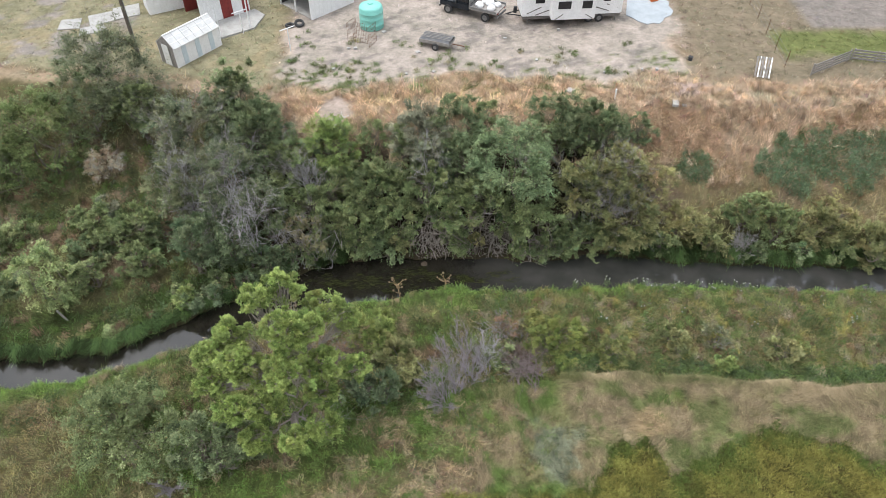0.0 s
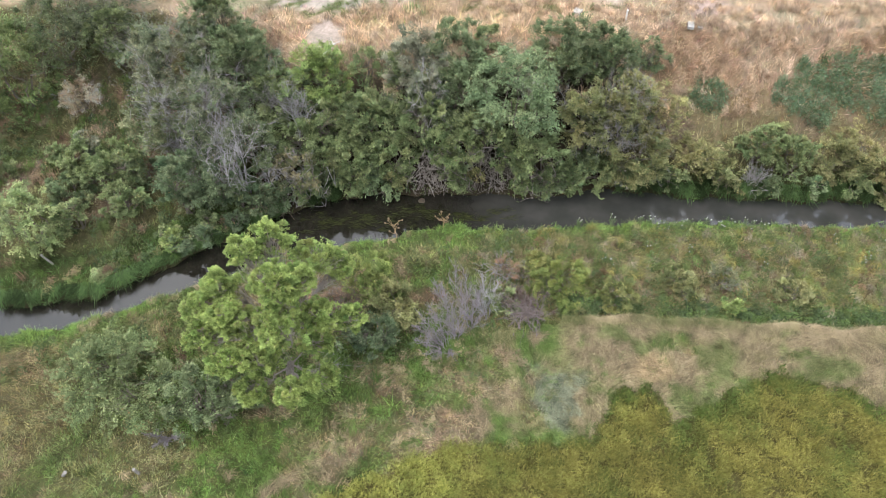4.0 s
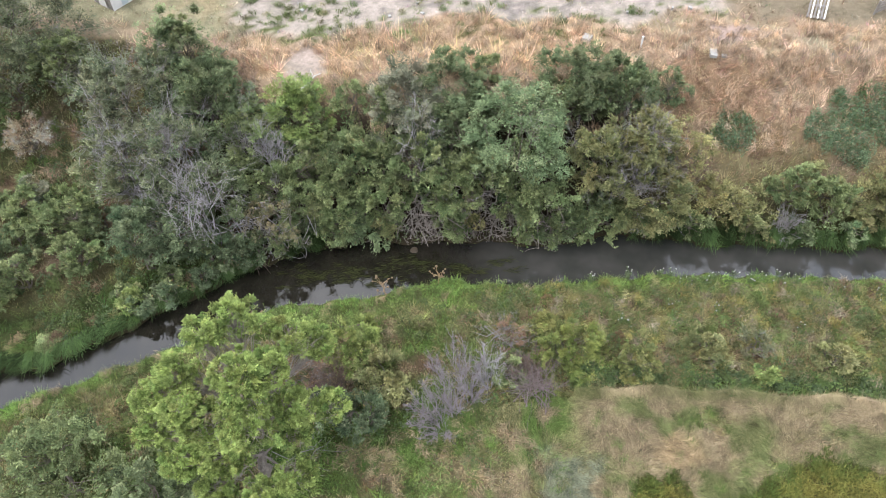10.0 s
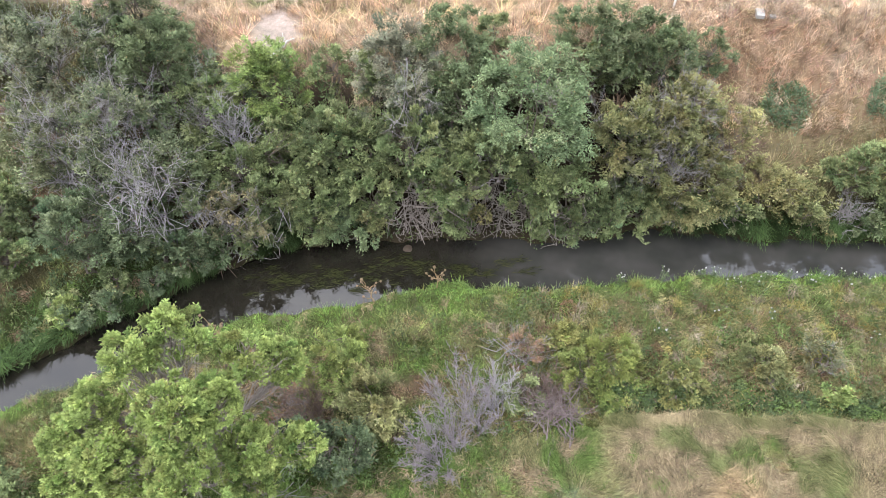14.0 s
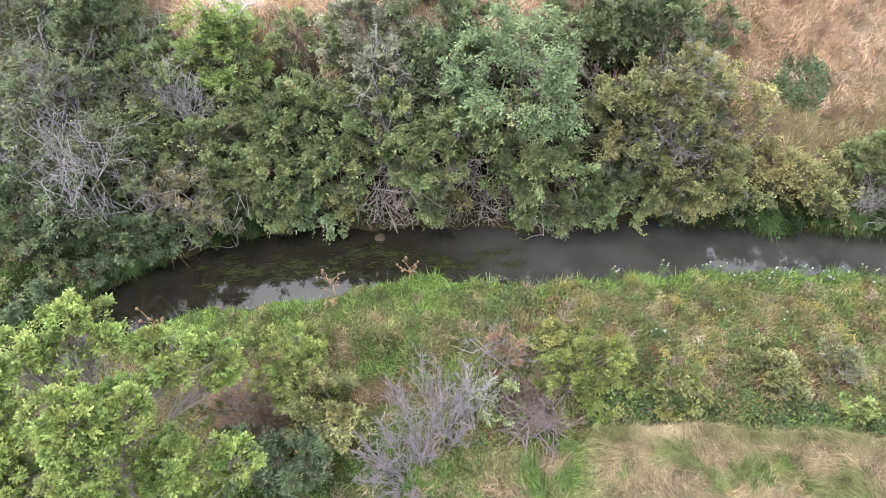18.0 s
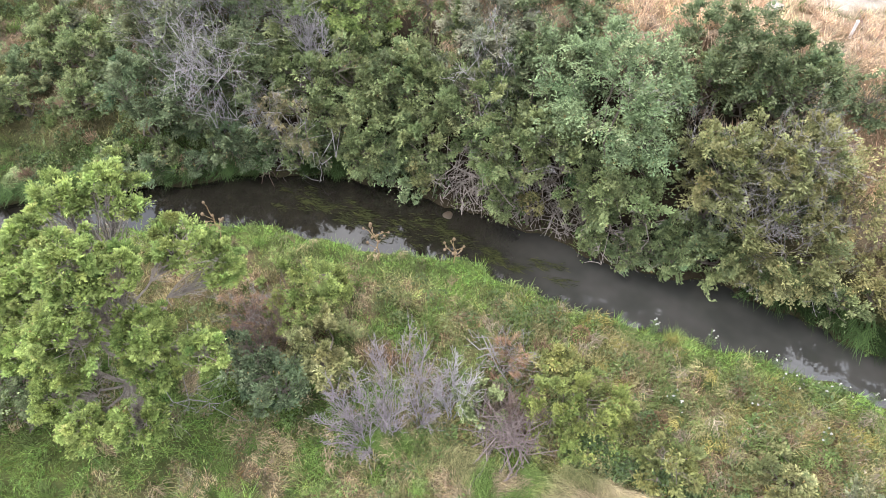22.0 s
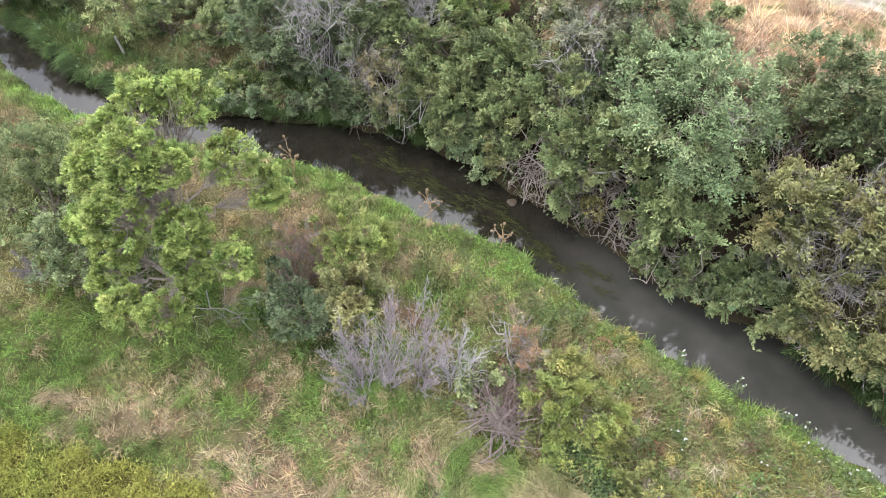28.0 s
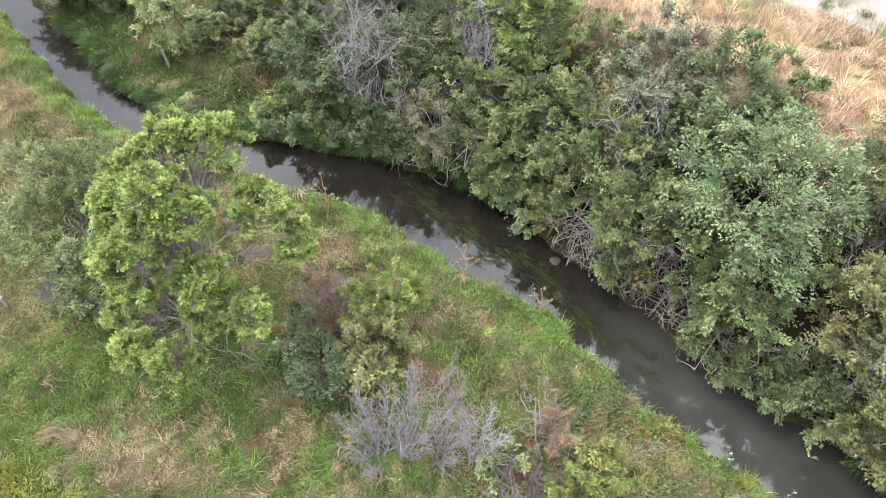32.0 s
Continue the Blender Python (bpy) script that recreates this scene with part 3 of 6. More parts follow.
def woody(x, y, zc, r, rz, tone, name="shrub", label="", category="shrub", count=0, leaf=0.125, slim=0.62, stems=6, bare=0.0, wood=None, group="", lumps=0, shell=0.5, droop=0.0, spread=0.205, lean=(0, 0)):
    """A shrub or small tree: stems from the ground into an uneven crown; bare: the share of leafless grey twigs."""
    z0 = float(gz(x, y)) - 0.12
    ob = thing(name, label, category, x, y, z0, group)
    c = np.array((lean[0], lean[1], zc - z0))
    count = count or int(2250 * r * (r + 2 * rz) / 2.2)
    count = int(1.75 * count)
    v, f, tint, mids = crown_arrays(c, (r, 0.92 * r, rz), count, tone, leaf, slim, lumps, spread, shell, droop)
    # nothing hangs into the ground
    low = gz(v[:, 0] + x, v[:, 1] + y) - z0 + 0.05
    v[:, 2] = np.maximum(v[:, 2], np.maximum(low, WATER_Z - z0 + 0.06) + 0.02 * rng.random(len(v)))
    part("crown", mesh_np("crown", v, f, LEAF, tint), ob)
    lines = []
    mids = mids[np.argsort(rng.random(len(mids)))]
    fork = []
    for k in range(stems):
        a = np.array((rng.normal() * 0.12 * r, rng.normal() * 0.12 * r, 0))
        b = c + np.array((rng.normal() * 0.35 * r, rng.normal() * 0.35 * r, rng.uniform(-0.5, 0.2) * rz))
        p = bent(a, b, 6)
        lines.append((p, np.linspace(0.05 + 0.018 * rz, 0.022, 6)))
        fork += [p[3], p[4], p[5]]
    fork = np.array(fork)
    for m in mids[:30]:
        a = fork[np.argmin(np.linalg.norm(fork - m, axis=1))]
        lines.append((bent(a, m, 4), np.linspace(0.022, 0.007, 4)))
    tv, tf = tubes(lines, 3)
    part("trunk", mesh_np("trunk", tv, tf, wood or BARK), ob)
    if bare:
        lines = []
        for m in mids[: max(2, int(len(mids) * bare))]:
            a = fork[np.argmin(np.linalg.norm(fork - m, axis=1))]
            tip = m + unit(m - c) * 0.5 * r * rng.uniform(0.4, 0.9)
            lines += twig_lines(a, tip, 2, 0.014, 5)
        tv, tf = tubes(lines, 3)
        tagged(part("deadwood", mesh_np("deadwood", tv, tf, GREY_WOOD), ob, "leafless grey twigs"), kind="stuff")
    return ob


def twig_lines(a, b, depth, r, kids=5, wild=0.1):
    """A leafless bough from a to b with twigs on twigs."""
    p = bent(a, b, 6 if depth > 1 else 4, 0.0, wild)
    out = [(p, np.linspace(r, max(0.28 * r, 0.005), len(p)))]
    if depth:
        size = np.linalg.norm(b - a)
        main = unit((b - a)[None])[0]
        for k in range(kids):
            s = rng.uniform(0.25, 0.95)
            q = p[0] + (p[-1] - p[0]) * s if depth == 1 else p[min(int(s * len(p)), len(p) - 1)]
            w = unit((main + 0.75 * rng.normal(size=3) + np.array((0, 0, 0.15)))[None])[0]
            out += twig_lines(q, q + w * size * rng.uniform(0.25, 0.5), depth - 1, r * 0.5, kids, wild)
    return out


def plume_shrub(x, y, plumes, name, label, category, wood, thick=0.04, twigs=46):
    """A dead shrub of slender stems, each from its foot to its tip (from x, y) and feathered with short twigs that point up and out."""
    z0 = float(gz(x, y)) - 0.08
    ob = thing(name, label, category, x, y, z0)
    for a, b in plumes:
        a, b = np.array((*a, 0.0)), np.array(b, float)
        p = bent(a, b, 10, 0.06, 0.035)
        lines = [(p, np.linspace(0.72 * thick, 0.01, 10))]
        size = np.linalg.norm(b - a)
        main = (b - a) / size
        for j in range(twigs):
            q = rng.uniform(0.12, 0.98)
            i = int(q * 9)
            c = p[i] + (p[min(i + 1, 9)] - p[i]) * (q * 9 - i)
            w = unit((main + 0.55 * rng.normal(size=3) + np.array((0, 0, 0.25)))[None])[0]
            l = size * (0.26 * (1 - q) + 0.1) * rng.uniform(0.5, 1.4)
            t = bent(c, c + w * l, 5, 0, 0.05)
            lines.append((t, np.linspace(0.013, 0.006, 5)))
            for _ in range(3):
                c2 = t[rng.integers(1, 5)]
                lines.append((bent(c2, c2 + unit((w + 0.55 * rng.normal(size=3))[None])[0] * l * rng.uniform(0.25, 0.5), 3, 0, 0.05), np.linspace(0.009, 0.005, 3)))
        tv, tf = tubes(lines, 3)
        tv[:, 2] = np.maximum(tv[:, 2], 0.05)
        part("bough", mesh_np("bough", tv, tf, wood), ob)
    return ob


def bare_shrub(x, y, h, r, boughs, name, label, category, wood, depth=2, thick=0.03, kids=5, group="", flat=1.0):
    """A dead shrub: grey boughs fanning out of one root."""
    z0 = float(gz(x, y)) - 0.08
    ob = thing(name, label, category, x, y, z0, group)
    for k in range(boughs):
        ang = 2 * np.pi * (k + rng.random()) / boughs
        s = rng.uniform(0.25, 1.0)
        b = np.array((np.cos(ang) * r * s, np.sin(ang) * r * s, flat * h * rng.uniform(0.65, 1.0) * (1.1 - 0.4 * s)))
        a = np.array((np.cos(ang) * 0.12 * r, np.sin(ang) * 0.12 * r, 0))
        tv, tf = tubes(twig_lines(a, b, depth, thick * rng.uniform(0.7, 1.2), kids), 4)
        part("bough", mesh_np("bough", tv, tf, wood), ob)
    return ob

# ---- the thicket on the far bank, the slope and its trees ----
woody(-14.0, 40.8, 8.4, 2.1, 2.70, "dark", name="tall_shrub", label="tall dark green shrub at the top of the bank", slim=0.6)
woody(-16.4, 38.0, 7.4, 2.95, 2.60, (0.11, 0.14, 0.085), label="grey-green willow shrub with some leafless twigs", bare=0.3)
woody(-12.9, 38.0, 7.0, 2.60, 2.60, "dark", label="dark green shrub on the creek bank")
woody(-16.9, 35.2, 5.3, 2.48, 2.36, (0.115, 0.148, 0.08), label="grey-green willow shrub with some leafless twigs", bare=0.2)
woody(-13.7, 34.8, 5.9, 2.60, 2.60, (0.112, 0.148, 0.085), label="half-dead grey willow with bare boughs", bare=0.35, count=8500, wood=GREY_WOOD)
woody(-14.2, 32.6, 2.5, 2.60, 2.24, "blue", label="blue-green willow shrub leaning over the creek")
woody(-15.7, 31.5, 3.9, 1.89, 1.77, "blue", label="blue-green willow shrub at the water")
woody(-8.9, 35.0, 3.8, 1.65, 1.77, "mid", label="green shrub on the creek bank")
woody(-11.6, 34.2, 3.8, 2.01, 2.12, "dark", label="dark green shrub on the creek bank")
woody(-10.3, 37.0, 5.3, 2.01, 2.12, "mid", label="green shrub with leafless grey twigs", bare=0.5)
woody(-7.8, 38.0, 5.9, 2.24, 2.48, "bright", label="fresh green shrub on the creek bank")
woody(-6.9, 36.2, 4.2, 2.01, 2.24, "mid", label="fresh green shrub on the creek bank")
woody(-8.9, 33.0, 3.0, 1.5, 1.55, (0.14, 0.145, 0.08), label="yellowing olive shrub over the creek", bare=0.3, count=8000, leaf=0.085)
woody(-7.5, 34.4, 2.6, 1.53, 1.53, "mid", label="green shrub on the creek bank")
woody(-11.8, 32.1, 1.3, 1.42, 1.18, "blue", label="blue-green willow shrub at the water")
woody(-4.3, 36.3, 4.0, 2.24, 2.36, "mid", label="green willow shrub on the creek bank")
woody(-5.7, 34.4, 2.3, 1.65, 1.53, "mid", label="green shrub on the creek bank")
woody(-4.0, 34.1, 0.2, 1.30, 0.94, "willow", label="pale green willow hanging over the water", droop=0.4)
woody(-1.6, 38.4, 6.3, 2.48, 2.60, "grey", label="grey-green willow shrub with some leafless twigs", bare=0.12)
woody(-0.8, 36.0, 4.2, 2.24, 2.36, "mid", label="green willow shrub on the creek bank")
woody(-3.0, 34.6, 2.8, 1.53, 1.42, "mid", label="green shrub on the creek bank")
woody(1.0, 39.2, 6.9, 2.36, 2.24, "dark", label="dark green shrub on the creek bank")
woody(3.0, 40.2, 7.4, 0.80, 1.20, "mid", name="tall_shrub", label="slim upright green shrub at the top of the bank")
woody(1.0, 37.0, 5.2, 2.01, 2.24, "dark", label="dark green shrub on the creek bank")
woody(0.9, 34.6, 3.7, 1.65, 1.53, "mid", label="green shrub with a thin underside", bare=0.2)
woody(4.5, 36.0, 6.5, 3.19, 2.95, "willow", label="broad blue-green willow, the largest crown of the thicket", slim=0.6, droop=0.12, count=19000)
woody(6.0, 34.3, 3.3, 2.01, 1.77, "mid", label="green willow hanging over the bank", slim=0.6, droop=0.25)
woody(7.5, 39.4, 7.3, 2.48, 2.24, "dark", label="dark green shrub on the creek bank")
woody(10.6, 39.2, 6.8, 2.12, 2.01, "dark", label="dark green shrub on the creek bank")
woody(2.3, 33.9, 1.5, 0.55, 0.45, "gold", label="small yellow-green shrub on the undercut bank")
woody(9.4, 35.8, 4.7, 2.01, 2.12, "olive", label="olive green shrub with leafless grey twigs", bare=0.3)
woody(11.8, 36.4, 5.7, 1.89, 1.77, "olive", label="olive green shrub with leafless grey twigs", bare=0.6)
woody(9.7, 34.8, 1.0, 1.89, 1.65, "mid", label="green shrub hanging over the water", droop=0.3)
woody(12.7, 35.1, 2.6, 2.24, 2.12, "olive", label="olive green shrub on the creek bank", bare=0.15)
woody(2.6, 35.2, 4.0, 1.77, 1.65, "mid", label="green shrub above the hanging roots")
woody(0.6, 34.4, 2.8, 1.30, 1.06, "mid", label="green shrub above the hanging roots", bare=0.3)
woody(4.7, 34.4, 2.5, 1.42, 1.30, "mid", label="green shrub above the hanging roots")
woody(6.7, 33.7, 1.0, 1.00, 0.90, "mid", label="green shrub hanging over the water", droop=0.3)
woody(14.1, 36.6, 4.6, 2.12, 1.53, "gold", label="yellowing low shrub on the slope", count=3800)
woody(16.5, 35.0, 1.9, 2.01, 1.30, "gold", label="yellowing low shrub on the slope", count=3800)
woody(18.0, 34.4, 2.1, 1.53, 1.30, "olive", label="olive green shrub on the creek bank")
woody(20.7, 35.2, 2.7, 1.53, 1.42, "mid", label="green shrub on the creek bank")
woody(22.7, 34.4, 2.5, 1.53, 1.42, "mid", label="green shrub on the creek bank")
woody(25.7, 34.6, 2.0, 1.89, 1.42, "olive", label="olive green shrub on the creek bank")
woody(29.2, 33.8, 1.4, 1.89, 1.42, "olive", label="olive green shrub on the creek bank")
woody(26.6, 35.2, 2.5, 2.01, 1.18, "gold", label="yellowing low shrub on the slope", count=3600)
woody(22.4, 35.6, 2.6, 1.53, 1.06, "olive", label="olive green shrub on the slope")
woody(-22.8, 42.5, 8.8, 3.3, 4.01, (0.1, 0.13, 0.078), name="tree", label="dark green tree with a grey-green top at the terrace edge", category="tree", stems=4, slim=0.35, leaf=0.17, count=24000, bare=0.12, shell=0.45, spread=0.26)
woody(-24.7, 41.0, 7.9, 3.07, 3.07, "dark", name="tree", label="dark green tree on the slope", category="tree", stems=4, count=12000)
woody(-27.0, 38.6, 7.0, 3.19, 2.95, (0.086, 0.13, 0.048), name="tree", label="green broad-leaved tree on the slope", category="tree", stems=4, count=13000)
woody(-29.5, 37.6, 5.1, 2.83, 2.60, (0.09, 0.134, 0.05), name="tree", label="green broad-leaved tree on the slope", category="tree", stems=4, count=11000)
woody(-33.5, 39.0, 5.5, 3.54, 3.07, "dark", name="tree", label="dark green tree on the slope", category="tree", stems=4, count=10000)
woody(-21.1, 40.8, 7.6, 1.89, 1.89, "mid", label="green shrub beside the tall trees")
woody(-14.1, 41.2, 9.3, 0.90, 1.50, "mid", label="tall dark green shrub at the top of the bank")
woody(-23.4, 37.9, 5.0, 1.25, 0.9, "tan", name="dry_shrub", label="straw-coloured dry shrub on the slope", category="dry shrub", bare=0.6, count=7000, leaf=0.1, slim=0.3, spread=0.4)
woody(-18.1, 38.6, 6.8, 1.00, 0.90, "tan", name="dry_shrub", label="straw-coloured dry shrub beside the willows", category="dry shrub", bare=0.5, count=4500, leaf=0.1, slim=0.3, spread=0.4)
woody(-22.5, 33.2, 2.9, 1.53, 1.06, "mid", label="low green shrub on the gentle slope")
woody(-19.9, 33.6, 3.3, 1.53, 1.18, "mid", label="low green shrub on the gentle slope")
woody(-19.9, 31.4, 1.8, 1.00, 0.70, "mid", label="low green shrub on the gentle slope")
woody(-28.4, 33.0, 2.1, 1.77, 1.18, "mid", label="low green shrub on the gentle slope")
woody(-28.2, 30.0, 0.3, 1.53, 1.18, "dark", label="dark green shrub above the creek")
woody(-16.4, 29.0, 1.2, 0.80, 0.45, "bright", label="fresh green weeds at the foot of the bank")
woody(-22.2, 30.0, 2.6, 0.80, 0.60, "mid", label="low green shrub on the gentle slope")
woody(-14.5, 30.2, 0.1, 0.80, 0.50, "mid", label="low green shrub at the water")
woody(-20.8, 33.2, 2.6, 1.65, 1.30, "mid", label="green shrub on the gentle slope")
woody(-23.6, 34.7, 3.1, 1.53, 1.30, "mid", label="green shrub on the gentle slope")
woody(-23.0, 32.1, 2.3, 1.42, 1.06, "dark", label="dark green shrub on the gentle slope")
woody(-19.7, 31.4, 2.1, 1.53, 1.06, "mid", label="green shrub on the gentle slope")
woody(-22.7, 35.1, 3.4, 1.00, 0.90, "grey", label="grey-green shrub on the gentle slope")
woody(-16.4, 28.9, 1.1, 0.80, 0.50, "bright", label="fresh green weeds at the foot of the bank")
woody(-18.7, 33.4, 2.6, 1.30, 1.06, "dark", label="dark green shrub on the gentle slope")
woody(-20.3, 26.8, -0.3, 0.80, 0.50, "mid", label="lush green plants at the water's edge")
woody(-23.0, 29.8, 1.8, 1.00, 0.70, "mid", label="green shrub on the gentle slope")
woody(-24.1, 28.7, 3.4, 1.9, 2.5, "lime", name="young_tree", label="pale green young tree above the creek", category="tree", stems=3, slim=0.6, count=10000, droop=0.1)
woody(-32.4, 27.6, 3.2, 2.3, 2.9, "grey", label="grey-green willow leaning over the dark upper creek", bare=0.3)
woody(-30.3, 28.2, 2.6, 1.6, 1.8, "mid", label="green shrub above the upper creek")


def fill_thicket():
    """The undergrowth that closes the thicket between its larger shrubs."""
    for k in range(46):
        x = -17.0 + 31.5 * (k + rng.random()) / 46
        if k % 3 == 0 and -2 < x < 8:
            continue
        f, c = float(far_edge(x)), float(crest(x))
        y = f + (c - f) * (0.1, 0.42, 0.72)[k % 3] + rng.uniform(-0.5, 0.5)
        r = rng.uniform(1.0, 1.5) if k % 3 else rng.uniform(0.7, 1.0)
        h = rng.uniform(1.2, 1.9) if k % 3 else rng.uniform(0.7, 1.0)
        y = max(y, f + 0.55 * r)
        woody(x, y, float(gz(x, y)) + h * 0.75, r, h, ("mid", "dark", "dark", "mid", "blue", "dark", "mid")[k % 7], label="green undergrowth shrub in the thicket", group="undergrowth of the thicket", count=2800, droop=0.0 if k % 3 else 0.35)


fill_thicket()


def bank_shrubs():
    """Low shrubs at the foot of the far bank, their twigs hanging over the water."""
    for k in range(34):
        x = -16.5 + 49.0 * (k + 0.6 * rng.random()) / 34
        if -2.8 < x < 6.9 and k % 3:
            continue
        if x > 13.5 and k % 2:
            continue
        r = rng.uniform(0.7, 1.15)
        h = rng.uniform(0.6, 1.1)
        y = float(far_edge(x)) + rng.uniform(0.25, 0.5)
        tone = "blue" if x < -9 else ("mid", "dark", "mid", "willow", "olive")[k % 5]
        woody(x, y, 0.35 + 0.8 * h, r, h, tone, label="low green shrub leaning over the water from the bank", group="shrubs along the foot of the bank", count=2400, droop=0.35, lean=(0, -0.25))


bank_shrubs()

# ---- the near bank ----
def big_tree(x, y):
    """A leaning broad-leaved tree: trunk, limbs to separate heads of foliage."""
    z0 = float(gz(x, y)) - 0.15
    ob = thing("tree", "tall fresh green broad-leaved tree with separate rounded heads of leaves", "tree", x, y, z0)
    heads = (((0.0, 3.4, 9.1), 1.25), ((-1.0, 2.7, 9.3), 0.95), ((2.0, 3.5, 7.7), 1.1), ((3.0, 4.0, 6.4), 0.85), ((0.6, 1.1, 9.1), 1.05), ((1.6, 1.5, 8.5), 0.85), ((1.0, 0.5, 8.1), 0.85),
             ((-2.4, 1.9, 7.7), 0.9), ((-3.6, 1.4, 6.5), 0.9), ((-3.6, 0.5, 5.5), 0.95), ((-1.9, 0.6, 7.1), 1.0), ((-1.0, 0.2, 6.4), 1.15), ((0.8, -0.4, 7.4), 1.1), ((2.2, 0.9, 6.4), 1.0),
             ((3.6, 1.6, 5.2), 0.85), ((1.9, 0.8, 4.5), 1.05), ((-2.4, -0.5, 4.5), 0.95), ((-0.7, -0.4, 4.6), 1.1), ((-1.4, -1.1, 2.6), 0.85), ((0.7, -1.7, 3.5), 0.85), ((2.1, -0.8, 3.4), 1.05))
    fork = np.array((0.3, 0.5, 2.4))
    base = np.array((0.0, 0.0, 0.0))
    tv, tf = tubes([(bent(base, fork, 7, 0, 0.04), np.linspace(0.28, 0.19, 7))], 10)
    part("trunk", mesh_np("trunk", tv, tf, ROOT_WOOD, None, True), ob)
    top = np.array((0.9, 1.4, 6.4))
    for c, r in heads:
        c = np.array(c)
        a = fork if c[2] < 5 else fork + (top - fork) * rng.uniform(0.3, 0.95)
        limb = [(bent(a, c - np.array((0, 0, 0.5)), 9, 0.0, 0.03), np.linspace(0.06, 0.022, 9))]
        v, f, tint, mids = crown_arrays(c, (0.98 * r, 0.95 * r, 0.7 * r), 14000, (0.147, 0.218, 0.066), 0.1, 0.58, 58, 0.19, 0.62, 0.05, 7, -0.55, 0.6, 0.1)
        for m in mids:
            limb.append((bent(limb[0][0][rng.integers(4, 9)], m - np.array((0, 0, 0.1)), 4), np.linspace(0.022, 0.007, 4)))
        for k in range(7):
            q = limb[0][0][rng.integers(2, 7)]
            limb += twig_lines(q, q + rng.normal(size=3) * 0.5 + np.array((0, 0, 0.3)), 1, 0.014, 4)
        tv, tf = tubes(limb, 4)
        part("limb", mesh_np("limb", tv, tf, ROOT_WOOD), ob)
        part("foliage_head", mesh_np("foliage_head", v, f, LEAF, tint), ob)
    return ob


big_tree(-8.2, 19.6)
woody(-16.6, 19.2, 1.7, 3.3, 2.4, (0.105, 0.148, 0.066), name="bush", label="large grey-green rounded bush in the field", category="bush", count=15000)
woody(-12.6, 18.6, 1.3, 1.9, 1.7, "dark", name="bush", label="dark green bush beside the tall tree", category="bush", count=7500)
woody(-18.2, 20.6, 1.2, 1.8, 1.6, "mid", name="bush", label="green rounded bush in the field", category="bush", count=8000)
bare_shrub(-11.6, 18.7, 1.5, 1.4, 14, "dead_brush", "dark leafless tangle between the bush and the tree", "dead shrub", DARK_BRUSH, 2, 0.018, 7)
woody(-11.2, 19.4, 0.5, 1.6, 1.1, "dark", name="bush", label="dark green bush in the shade of the tree", category="bush", count=7000)
woody(-3.6, 22.6, 0.6, 1.6, 1.2, "blue", name="bush", label="dark blue-green bush in the shade of the tree", category="bush", count=5000)
woody(-5.2, 23.2, 0.6, 1.1, 1.0, "blue", name="bush", label="dark blue-green bush in the shade of the tree", category="bush", count=4000)
woody(-4.4, 26.3, 0.9, 2.0, 1.4, (0.12, 0.17, 0.052), name="bush", label="fresh green bush on the near bank", category="bush", count=12000, leaf=0.1)
woody(-2.8, 24.5, 0.7, 1.7, 1.2, "olive", name="bush", label="olive green bush on the near bank", category="bush", count=8000)
woody(3.4, 25.0, 0.5, 1.1, 0.9, "mid", name="bush", label="green bush growing through dead sticks", category="bush", count=3600, bare=0.2)
woody(6.9, 25.9, 0.7, 2.0, 1.5, (0.128, 0.17, 0.05), name="bush", label="yellow-green bush beside the flattened hay", category="bush", count=12000, leaf=0.095)
woody(5.6, 27.6, 0.7, 1.0, 0.9, (0.13, 0.155, 0.055), name="bush", label="small yellowing bush on the near bank", category="bush", count=2600)
woody(17.0, 24.7, 0.1, 0.6, 0.55, "bright", name="bush", label="small bright green bush in the meadow", category="bush", count=1500)
woody(16.6, 26.4, 0.5, 0.9, 0.9, (0.12, 0.14, 0.08), name="bush", label="thin grey-green bush in the meadow", category="bush", count=1300, bare=0.3)
DEAD = "leafless silver-grey dead shrub on the field edge"
plume_shrub(0.3, 22.1, (((0, 0), (-1.4, 0.4, 3.3)), ((0.05, 0.1), (-1.0, 1.3, 3.0)), ((-0.1, 0), (-1.7, -0.5, 2.0)), ((0, -0.1), (-1.1, -0.9, 1.3)), ((0.1, -0.1), (0.3, -1.0, 1.2)), ((-0.1, 0.1), (-1.8, 0.6, 1.9))), "dead_shrub", DEAD, "dead shrub", SILVER_WOOD, 0.045)
plume_shrub(0.8, 22.7, (((0, 0), (-1.2, 1.7, 3.6)), ((0.05, 0.1), (-0.7, 1.3, 3.5)), ((0.1, 0), (0.4, 1.0, 2.6)), ((0, -0.1), (-0.4, 0.3, 2.4))), "dead_shrub", DEAD, "dead shrub", SILVER_WOOD, 0.05)
plume_shrub(1.6, 23.5, (((0, 0), (-0.9, 1.6, 4.2)), ((0.1, 0.1), (-0.3, 1.5, 3.6)), ((0.1, 0), (0.6, 1.2, 3.0)), ((0, -0.1), (0.9, 0.1, 1.8))), "dead_shrub", DEAD, "dead shrub", SILVER_WOOD, 0.05)
plume_shrub(2.6, 24.2, (((0, 0), (-0.3, 1.3, 2.8)), ((0.1, 0), (0.6, 1.0, 2.4)), ((0, 0), (-0.7, 0.4, 2.2))), "dead_shrub", DEAD, "dead shrub", LILAC_WOOD, 0.035)
